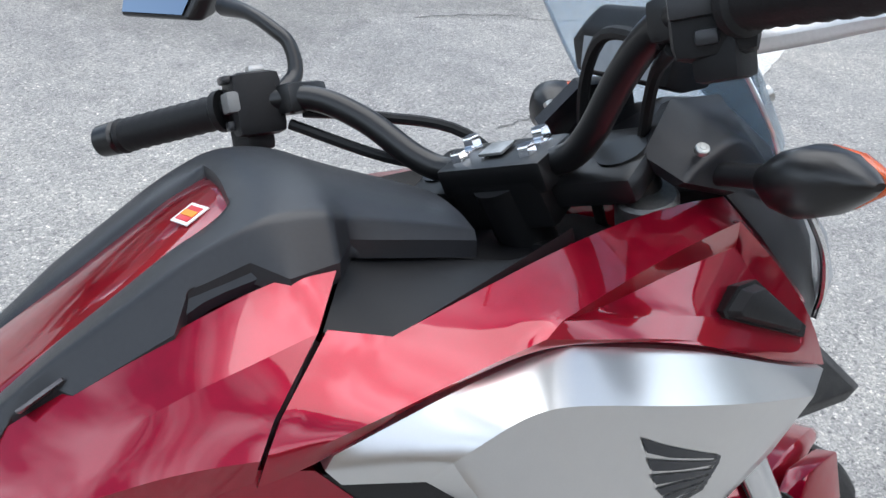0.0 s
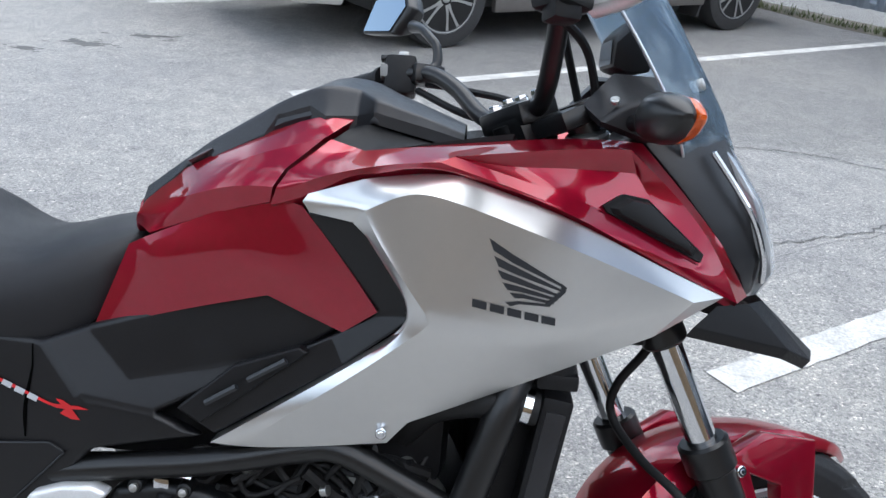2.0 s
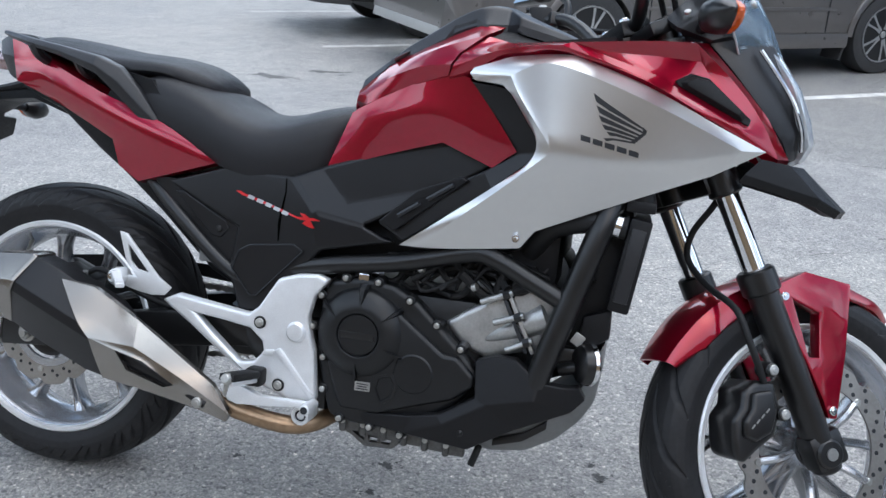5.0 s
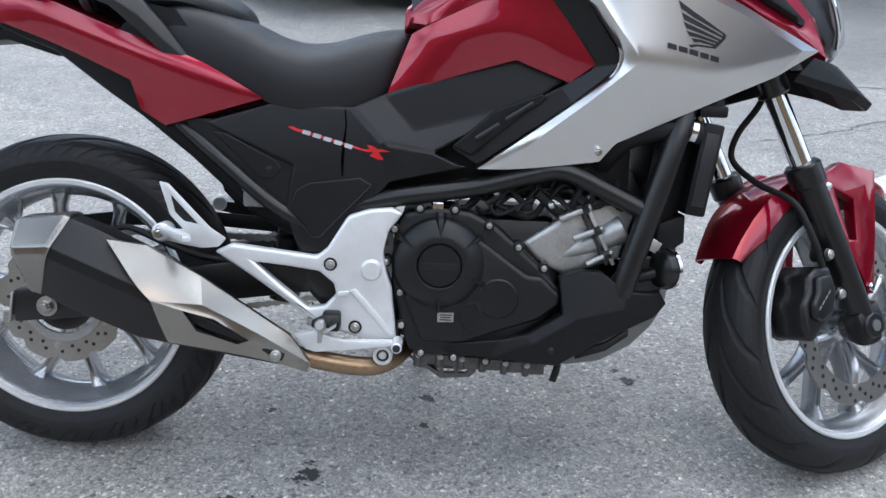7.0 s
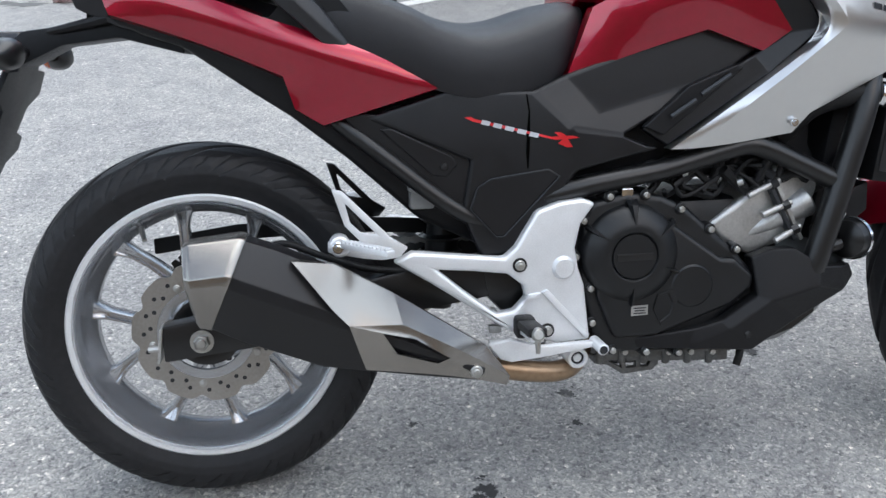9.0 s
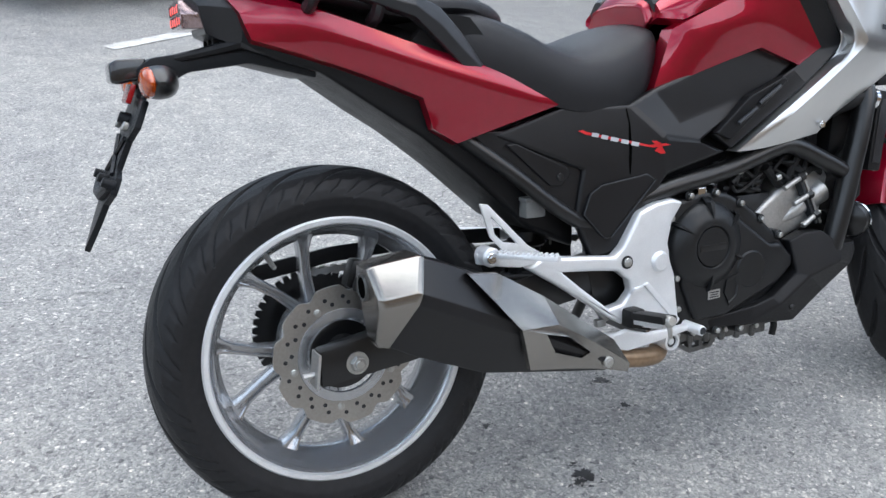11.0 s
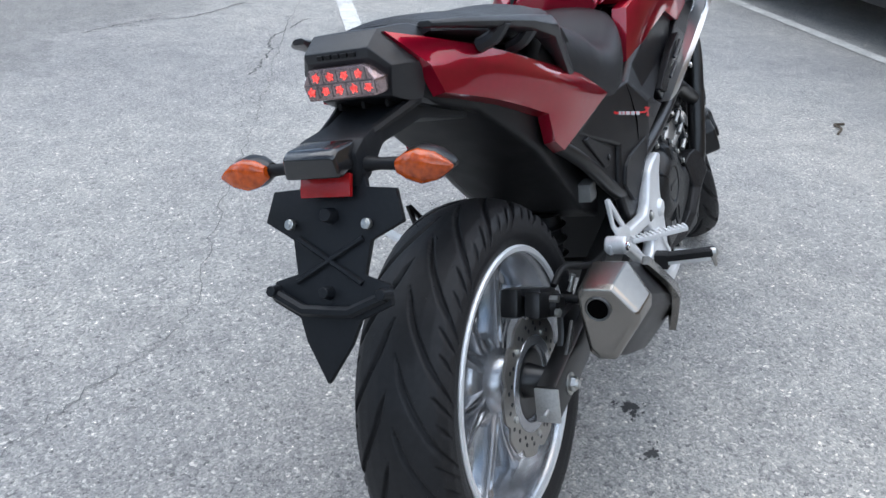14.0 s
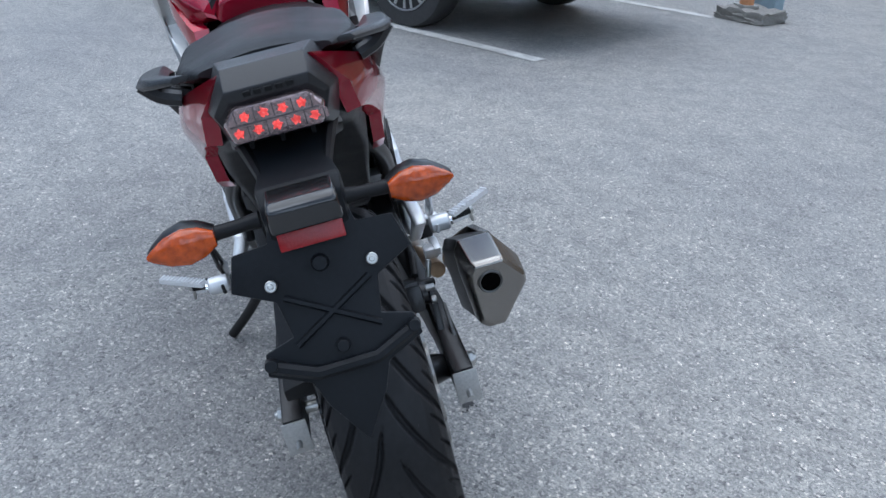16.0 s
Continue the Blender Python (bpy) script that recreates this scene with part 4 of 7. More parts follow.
# seat
def seat_ring(x, w, zb, zt, dome=0.012, wb=None):
    """A cushioned cross-section: flat underside, upright flank, rounded shoulder, shallow crown."""
    wb = w * 0.96 if wb is None else wb
    h = zt - dome - zb
    half = [(wb * 0.8, zb), (wb, zb + 0.006), (w, zb + h * 0.35), (w * 0.995, zb + h * 0.58), (w * 0.965, zb + h * 0.76), (w * 0.90, zb + h * 0.89), (w * 0.79, zb + h * 0.975), (w * 0.62, zt - dome * 0.62), (w * 0.40, zt - dome * 0.26), (w * 0.18, zt - dome * 0.05)]
    return [(x, -y, z) for y, z in half] + [(x, 0, zt)] + [(x, y, z) for y, z in half[::-1]]


def smooth_loft(rings, k=4):
    cols = [spline([r[j] for r in rings], k) for j in range(len(rings[0]))]
    return loft([[c[i] for c in cols] for i in range(len(cols[0]))])


part("rider_seat", smooth_loft([seat_ring(0.650, 0.070, 0.790, 0.826, 0.006), seat_ring(0.640, 0.104, 0.765, 0.831, 0.010), seat_ring(0.622, 0.126, 0.735, 0.833, 0.014), seat_ring(0.59, 0.145, 0.700, 0.829, 0.020), seat_ring(0.55, 0.156, 0.678, 0.820, 0.024), seat_ring(0.50, 0.163, 0.668, 0.805, 0.024), seat_ring(0.45, 0.166, 0.672, 0.800, 0.022), seat_ring(0.40, 0.166, 0.682, 0.810, 0.018), seat_ring(0.35, 0.164, 0.700, 0.832, 0.014), seat_ring(0.29, 0.160, 0.725, 0.850, 0.009), seat_ring(0.24, 0.154, 0.745, 0.858, 0.006), seat_ring(0.205, 0.144, 0.775, 0.853, 0.007), seat_ring(0.185, 0.128, 0.80, 0.842, 0.008)]), SEATM, bike, "black textured vinyl rider seat")
part("pillion_seat", smooth_loft([seat_ring(0.342, 0.040, 0.826, 0.845, 0.005), seat_ring(0.330, 0.082, 0.820, 0.862, 0.010), seat_ring(0.295, 0.110, 0.826, 0.882, 0.014), seat_ring(0.25, 0.125, 0.842, 0.893, 0.016), seat_ring(0.20, 0.131, 0.844, 0.897, 0.017), seat_ring(0.13, 0.133, 0.838, 0.900, 0.018), seat_ring(0.04, 0.125, 0.858, 0.911, 0.018), seat_ring(-0.05, 0.105, 0.880, 0.918, 0.014), seat_ring(-0.085, 0.085, 0.890, 0.912, 0.008)]), SEATM, bike, "raised black vinyl pillion seat")

# tail
TL = [(0.389, -0.168, 0.695), (0.300, -0.160, 0.746), (0.253, -0.156, 0.766), (0.127, -0.150, 0.806), (-0.016, -0.130, 0.860), (-0.156, -0.056, 0.910), (-0.118, -0.093, 0.856), (-0.104, -0.100, 0.815), (0.020, -0.122, 0.776), (0.152, -0.142, 0.718), (0.168, -0.140, 0.668), (0.211, -0.138, 0.641), (0.235, -0.184, 0.738), (0.08, -0.158, 0.790), (-0.04, -0.124, 0.836), (0.127, -0.115, 0.812), (-0.016, -0.090, 0.874), (-0.158, -0.046, 0.911)]
both("tail_cowl", lambda: shell(TL, [[0, 1, 2, 12], [2, 3, 13, 12], [3, 4, 14, 13], [4, 5, 6, 14], [14, 6, 7, 13], [13, 7, 8, 9, 12], [12, 9, 10, 11, 0], [4, 3, 15, 16], [5, 4, 16, 17]], (0, 0.02, -0.004), ((2, 3), (3, 4), (4, 5)), 1.0), RED, bike, "glossy candy red tail cowl")
TC = [[(0.20, -0.12, 0.79), (0.20, -0.10, 0.81), (0.20, 0.10, 0.81), (0.20, 0.12, 0.79), (0.20, 0.10, 0.68), (0.20, -0.10, 0.68)],
      [(0.0, -0.098, 0.840), (0.0, -0.078, 0.872), (0.0, 0.078, 0.872), (0.0, 0.098, 0.840), (0.0, 0.085, 0.77), (0.0, -0.085, 0.77)],
      [(-0.10, -0.086, 0.860), (-0.10, -0.060, 0.912), (-0.10, 0.060, 0.912), (-0.10, 0.086, 0.860), (-0.10, 0.070, 0.80), (-0.10, -0.070, 0.80)],
      [(-0.150, -0.074, 0.866), (-0.160, -0.048, 0.916), (-0.160, 0.052, 0.916), (-0.150, 0.078, 0.866), (-0.150, 0.060, 0.822), (-0.150, -0.056, 0.822)],
      [(-0.172, -0.066, 0.868), (-0.190, -0.046, 0.897), (-0.190, 0.052, 0.897), (-0.172, 0.072, 0.868), (-0.162, 0.058, 0.828), (-0.162, -0.052, 0.828)],
      [(-0.172, -0.060, 0.866), (-0.190, -0.044, 0.884), (-0.190, 0.050, 0.884), (-0.172, 0.066, 0.866), (-0.162, 0.056, 0.832), (-0.162, -0.050, 0.832)]]
part("tail_centre", soft(loft(TC), 0.007, 3, 14), DARK, bike, "black plastic tail centre section")
lamp = part("tail_lamp", soft(loft([[(x, 0.004 + y * k * 0.94, z) for y, z in ((-0.058, 0.836), (-0.064, 0.858), (-0.048, 0.878), (0.048, 0.878), (0.064, 0.858), (0.058, 0.836))] for x, k in ((-0.15, 1.0), (-0.184, 1.0), (-0.196, 0.93))]), 0.003), TAILM, bike, "clear-lensed red diode tail lamp, lit")
for k in range(9):
    low = k < 5
    y, z = (0.048 - 0.0222 * k, 0.8485) if low else (0.037 - 0.0222 * (k - 5), 0.8665)
    star = [0.0052 * (1 + 0.32 * math.sin(2.6 * j + k)) for j in range(12)]
    ring = [(y + q * math.cos(2 * math.pi * j / 12 + k), z + q * math.sin(2 * math.pi * j / 12 + k)) for j, q in enumerate(star)]
    part("diode", loft([[(x, a, b) for a, b in ring] for x in (-0.194, -0.1972)]), LED, lamp, "lit red diodes")
    part("reflector_cell", box((-0.1962, y - 0.0111, z), (0.0016, 0.0085, 0.012), 0.0007), TAILM, lamp)
for k in range(5):
    part("lens_rib", box((-0.1965, 0.037 - 0.0222 * k, 0.8485), (0.002, 0.0013, 0.016), 0.0005), CLEAR, lamp)
    part("lens_rib", box((-0.1965, 0.048 - 0.0222 * k, 0.8668), (0.002, 0.0013, 0.016), 0.0005), CLEAR, lamp)
part("lens_rib", box((-0.1965, 0.004, 0.8575), (0.002, 0.104, 0.0016), 0.0005), CLEAR, lamp)


for k in range(5):
    part("embossed_bar", box((-0.1915, 0.027 - 0.0125 * k, 0.8905), (0.003, 0.009, 0.0062), 0.001, pose(0, 0, 0, 0, -8, 0)), BLACK, bike, "dark raised plain blocks over the lamp")


def grab():
    rings = []
    for x, y, z, w, h in ((0.255, -0.150, 0.760, 0.008, 0.012), (0.215, -0.154, 0.800, 0.012, 0.034), (0.175, -0.160, 0.838, 0.014, 0.036), (0.130, -0.162, 0.862, 0.024, 0.022), (0.05, -0.157, 0.880, 0.024, 0.013), (-0.03, -0.148, 0.893, 0.022, 0.010), (-0.09, -0.128, 0.904, 0.018, 0.008), (-0.130, -0.100, 0.911, 0.012, 0.006)):
        rings.append([(x, y - w, z - h * 0.3), (x, y - w * 0.6, z + h * 0.5), (x, y + w * 0.5, z + h * 0.6), (x, y + w, z), (x, y + w * 0.6, z - h), (x, y - w * 0.7, z - h)])
    a = soft(loft(rings), 0.003, 2, 20)
    return join(a, *[tube([(x, -0.164, z), (x, -0.145, z - 0.02), (x, -0.12, z - 0.03)], 0.011, 8, 3) for x, z in ((0.08, 0.868), (-0.02, 0.89))])


both("grab_rail", grab, DARK, bike, "black moulded grab rail")
both("seat_flank", lambda: shell([(0.375, -0.160, 0.722), (0.30, -0.157, 0.758), (0.235, -0.152, 0.84), (0.18, -0.145, 0.850), (0.13, -0.140, 0.80), (0.25, -0.150, 0.755)], [[0, 1, 5], [1, 2, 3, 4, 5]], (0, 0.02, 0)), BLACK, bike, "black plastic flank below the pillion seat")
part("seat_base", box((0.40, 0, 0.705), (0.42, 0.25, 0.09), 0.02, pose(0, 0, 0, 0, 4, 0)), COVERM, bike, "black plastic seat base")
# undertail and plate carrier
UT = [[(x, -w, zt), (x, w, zt), (x, w * 0.9, zb), (x, -w * 0.9, zb)] for x, w, zt, zb in ((0.46, 0.11, 0.66, 0.43), (0.36, 0.112, 0.68, 0.480), (0.25, 0.118, 0.71, 0.582), (0.16, 0.122, 0.74, 0.655), (0.10, 0.12, 0.77, 0.695), (0.0, 0.105, 0.80, 0.765), (-0.06, 0.095, 0.82, 0.785), (-0.12, 0.075, 0.85, 0.812))]
part("undertail", soft(loft(UT), 0.01, 3, 14), BLACK, bike, "black plastic undertail and inner mudguard")
AR = [[(x, -w, z + t), (x, w, z + t), (x, w, z), (x, -w, z)] for x, w, z, t in ((0.0, 0.075, 0.755, 0.05), (-0.10, 0.055, 0.782, 0.035), (-0.19, 0.042, 0.772, 0.030), (-0.245, 0.05, 0.745, 0.05), (-0.265, 0.046, 0.735, 0.045))]
carrier = part("plate_carrier", join(soft(loft(AR), 0.005, 2, 14)), PLATEM, bike, "black plastic number plate carrier, with no plate")


for y in (-0.034, 0.004, 0.042):
    part("undertail_fin", soft(loft([[(x, y - 0.003, z), (x, y + 0.003, z), (x, y + 0.003, z + 0.016), (x, y - 0.003, z + 0.016)] for x, z in ((-0.150, 0.812), (-0.115, 0.805), (-0.08, 0.80))]), 0.0015), BLACK, carrier)


def plate_board():
    # a board that slopes back and down, seen from behind
    def P(y, s, d=0.0):
        return (-0.262 - 0.105 * s - 0.9 * d, y, 0.745 - 0.235 * s + 0.4 * d)
    ol = [(-0.045, -0.08), (0.045, -0.08), (0.052, 0.03), (0.094, 0.04), (0.106, 0.20), (0.060, 0.29), (0.052, 0.46), (0.088, 0.50), (0.092, 0.60), (0.046, 0.68), (0.034, 0.8), (0.0, 1.0), (-0.034, 0.8), (-0.046, 0.68), (-0.092, 0.60), (-0.088, 0.50), (-0.052, 0.46), (-0.060, 0.29), (-0.106, 0.20), (-0.094, 0.04), (-0.052, 0.03)]
    bm = mk([P(*q) for q in ol] + [P(q[0], q[1], -0.01) for q in ol], [list(range(21)), [41 - i for i in range(21)]] + [[(i + 1) % 21, i, i + 21, (i + 1) % 21 + 21] for i in range(21)])
    bmesh.ops.recalc_face_normals(bm, faces=bm.faces[:])
    soft(bm, 0.0025, 2, 30)
    return bm


def board_at(y, s, d=0.0):
    return (-0.262 - 0.105 * s - 0.9 * d, y, 0.745 - 0.235 * s + 0.4 * d)


board = part("plate_board", plate_board(), PLATEM, carrier)
for a, b in (((-0.05, 0.28), (0.05, 0.50)), ((0.05, 0.28), (-0.05, 0.50))):
    part("board_rib", tube([board_at(*a, 0.002), board_at(*b, 0.002)], 0.004, 6, 1), PLATEM, board)
part("board_rib", tube([board_at(-0.084, 0.56, 0.004), board_at(-0.035, 0.64, 0.006), board_at(0.035, 0.64, 0.006), board_at(0.084, 0.56, 0.004)], 0.008, 8, 1), PLATEM, board)
for y, s, r in ((0, 0.17, 0.011), (0, 0.55, 0.009), (-0.084, 0.55, 0.009), (0.084, 0.55, 0.009)):
    part("board_boss", cyl(board_at(y, s, -0.004), board_at(y, s, 0.016), r, r * 0.8, 16, 0.001), PLATEM, board)
for y in (-0.058, 0.060):
    bolt((-0.291, y, 0.698), (-0.9, 0, 0.4), 0.007, 0.004, ZINC, carrier, "screw")
part("plate_lamp", soft(loft([[(x, y, z) for y, z in ((-0.041, zb), (0.041, zb), (0.039, zt), (-0.039, zt))] for x, zb, zt in ((-0.250, 0.766, 0.796), (-0.292, 0.758, 0.795), (-0.303, 0.761, 0.788))]), 0.006, 3), GLOSS, carrier, "glossy black number plate lamp")
part("rear_reflector", box((-0.276, 0, 0.744), (0.008, 0.076, 0.030), 0.002, pose(0, 0, 0, 0, 22, 0)), REDLENS, carrier, "red rectangular rear reflector")


def indicator(name, base, tip, parent, up=(0, 0, 1), back=(-1, 0, 0), size=1.0, lens_back=True, at=None):
    """A turn signal: rubber stalk, black housing, amber lens facing back or ahead."""
    b, t = Vector(base), Vector(tip)
    d = (t - b).normalized()
    up, back = Vector(up), Vector(back)
    ob = part(name, tube([b, b + d * 0.02, b + (t - b) * 0.45], [0.013 * size, 0.010 * size, 0.011 * size], 12, 3), BLACK, parent, "amber turn signal on a black stalk", at)
    hous, lens = [], []
    for s, a, w in ((0.40, 0.012, 0.012), (0.52, 0.024, 0.022), (0.66, 0.029, 0.028), (0.82, 0.023, 0.022), (0.95, 0.010, 0.012), (1.0, 0.003, 0.005)):
        c = b + (t - b) * s
        hous.append(oval(c - back * 0.002 * size, up * a * size, -back * w * size * 1.18, 20, 2.3))
        lens.append(oval(c + back * 0.014 * size, up * a * size * 0.93, back * w * size * 0.64, 20, 2.2))
    part("housing", loft(hous), FRAME, ob)
    part("lens", loft(lens), AMBER, ob, "amber faceted lens")
    return ob


for sg in (-1, 1):
    part("carrier_rib", tube([(-0.10, sg * 0.062, 0.815), (-0.16, sg * 0.048, 0.802), (-0.235, sg * 0.034, 0.788)], [0.010, 0.008, 0.006], 8, 4), BLACK, carrier)
indicator("turn_signal", (-0.247, -0.048, 0.762), (-0.248, -0.174, 0.757), bike, size=0.82)
indicator("turn_signal", (-0.247, 0.052, 0.762), (-0.248, 0.182, 0.757), bike, size=0.82)

# front end, turned with the steering
def fs(s, y, dx=0.0):
    """A place up the fork legs from the axle."""
    return AXLE_F + AX * s + Vector((dx * math.cos(RAKE), y, dx * math.sin(RAKE)))


for sg in (-1, 1):
    leg = part("fork_leg", join(cyl(fs(-0.035, sg * 0.1), fs(0.31, sg * 0.1), 0.026, 0.028, 24, 0.004), cyl(fs(0.30, sg * 0.1), fs(0.345, sg * 0.1), 0.034, 0.034, 24, 0.004), cyl(fs(0.0, sg * 0.075), fs(0.0, sg * 0.128), 0.027, 0.026, 24, 0.004), box(fs(0.005, sg * 0.1, 0.004), (0.068, 0.046, 0.066), 0.012, pose(0, 0, 0, 0, -27, 0)), cyl(fs(0.0, sg * 0.12), fs(0.0, sg * 0.1285), 0.014, 0.013, 20)), FRAME, bike, "black fork lower leg", TURNED)
    part("fork_tube", cyl(fs(0.33, sg * 0.1), fs(0.66, sg * 0.1), 0.0205, n=24), CHROME, leg, "polished chrome fork tube")
part("lower_yoke", join(box(fs(0.52, 0), (0.075, 0.21, 0.05), 0.012, pose(0, 0, 0, 0, -27, 0)), cyl(fs(0.485, -0.1), fs(0.555, -0.1), 0.030, bev=0.004), cyl(fs(0.485, 0.1), fs(0.555, 0.1), 0.030, bev=0.004), cyl(fs(0.50, 0, -0.04), fs(0.82, 0, -0.04), 0.026)), FRAME, bike, "black lower fork yoke", TURNED)
part("top_yoke", join(box(fs(0.80, 0), (0.085, 0.25, 0.026), 0.008, pose(0, 0, 0, 0, -27, 0)), cyl(fs(0.64, -0.1), fs(0.815, -0.1), 0.022), cyl(fs(0.64, 0.1), fs(0.815, 0.1), 0.022)), FRAME, bike, "black top fork yoke", TURNED)
part("wheel_axle", cyl(AXLE_F + Vector((0, -0.131, 0)), AXLE_F + Vector((0, 0.131, 0)), 0.011), ZINC, bike, "", TURNED)


def fender():
    """Mudguard shell round the wheel, deeper behind, with a drawn-out lip ahead."""
    rings = []
    for i in range(27):
        a = radians(155.5 - 104.5 * i / 26)
        f = i / 26
        r = float(np.interp(f, [0, 0.16, 0.3, 0.55, 0.8, 1.0], [0.319, 0.324, 0.323, 0.315, 0.315, 0.328]))
        hw = float(np.interp(f, [0, 0.2, 0.7, 0.9, 1.0], [0.055, 0.072, 0.072, 0.05, 0.012]))
        dr = float(np.interp(f, [0, 0.12, 0.3, 0.6, 1.0], [0.020, 0.050, 0.045, 0.032, 0.01]))
        ring = []
        for u, dn in ((-1, 1.0), (-0.98, 0.5), (-0.88, 0.16), (-0.55, 0.02), (0, -0.06), (0.55, 0.02), (0.88, 0.16), (0.98, 0.5), (1, 1.0)):
            q = r - dr * dn
            ring.append(AXLE_F + Vector((q * math.cos(a), hw * u, q * math.sin(a))))
        inner = [AXLE_F + (v - AXLE_F) * 0.985 - Vector((0, (v.y) * 0.04, 0)) for v in ring[::-1]]
        rings.append(ring + inner)
    return loft(rings)


guard = part("front_mudguard", fender(), RED, bike, "glossy candy red front mudguard", TURNED)
for sg in (-1, 1):
    ol = [(1.375, 0.565), (1.44, 0.60), (1.536, 0.588), (1.532, 0.46), (1.520, 0.345), (1.503, 0.345), (1.49, 0.375)]
    part("mudguard_stay", prism(ol, sg * 0.085, sg * 0.112, [[(1.418, 0.546), (1.472, 0.528), (1.477, 0.450), (1.456, 0.450)]], 0.004), RED, guard)
    bolt((1.398, sg * 0.112, 0.551), (0, sg, 0), 0.008, 0.006, CHROME, guard)
    bolt((1.508, sg * 0.112, 0.359), (0, sg, 0), 0.008, 0.006, CHROME, guard)
CAL = [(1.306, 0.292), (1.302, 0.330), (1.318, 0.352), (1.318, 0.378), (1.340, 0.398), (1.378, 0.400), (1.394, 0.352), (1.386, 0.308), (1.352, 0.280), (1.330, 0.258), (1.312, 0.266)]
cal = part("front_caliper", prism(CAL, -0.128, -0.045, (), 0.010, 3), FRAME, bike, "black two-piston front brake caliper", TURNED)
part("caliper_face", prism([(1.332, 0.378), (1.368, 0.386), (1.381, 0.350), (1.372, 0.314), (1.344, 0.296), (1.322, 0.302), (1.318, 0.330), (1.332, 0.352)], -0.139, -0.124, (), 0.007, 3), FRAME, cal)
for x, z in ((1.368, 0.420), (1.396, 0.347)):
    part("caliper_lug", cyl((x, -0.10, z), (x, -0.135, z), 0.014, 0.012, 18, 0.002), FRAME, cal)
    bolt((x, -0.134, z), (0, -1, 0), 0.009, 0.006, ZINC, cal)
bolt((1.345, -0.122, 0.289), (0, -1, 0), 0.006, 0.005, ZINC, cal)
for k in range(4):
    x, z = 1.334 + 0.0085 * k, 0.322 + 0.0095 * k
    part("caliper_mark", moved(box((0, 0, 0), (0.003, 0.001, 0.009), 0.0003), pose(x, -0.1395, z, 0, 35, 0)), GREYP, cal, "small grey unreadable print")
part("brake_hose", tube([(1.30, -0.075, 0.76), (1.282, -0.059, 0.706), (1.264, -0.020, 0.655), (1.270, 0.0, 0.610), (1.285, -0.045, 0.560), (1.303, -0.112, 0.519), (1.319, -0.131, 0.47), (1.338, -0.133, 0.43), (1.356, -0.128, 0.398)], 0.0062, 10, 6), GRIPR, bike, "black rubber front brake hose", TURNED)

BAR = [(1.100, 0.0, 1.008), (1.099, 0.06, 1.010), (1.090, 0.095, 1.026), (1.074, 0.14, 1.068), (1.052, 0.185, 1.096), (1.02, 0.235, 1.100), (0.985, 0.31, 1.095), (0.950, 0.385, 1.089)]
bar = part("handlebar", tube([(x, -y, z) for x, y, z in BAR[::-1]] + BAR[1:], 0.0125, 14, 6), FRAME, bike, "black tapered steel handlebar", TURNED)
clamp = part("bar_clamp", join(box((1.103, 0, 1.008), (0.058, 0.115, 0.03), 0.006, pose(0, 0, 0, 0, -20, 0)), box((1.108, 0, 0.985), (0.05, 0.10, 0.05), 0.008, pose(0, 0, 0, 0, -27, 0))), FRAME, bike, "black handlebar clamp with four chrome bolts", TURNED)
for x, y, z in ((1.093, 0.042, 1.014), (1.092, -0.034, 1.014), (1.115, -0.034, 1.026), (1.113, 0.042, 1.026)):
    part("clamp_bolt", join(cyl((x, y, z), (x - 0.004, y, z + 0.013), 0.0095, 0.0085, 6, 0.001), cyl((x, y, z - 0.003), (x - 0.001, y, z + 0.002), 0.012)), CHROME, clamp, "chrome hexagon bolt")
part("clamp_badge", box((1.098, 0.004, 1.0255), (0.024, 0.026, 0.003), 0.001, pose(0, 0, 0, 0, -20, 0)), RAWALU, clamp, "pale square warning badge")
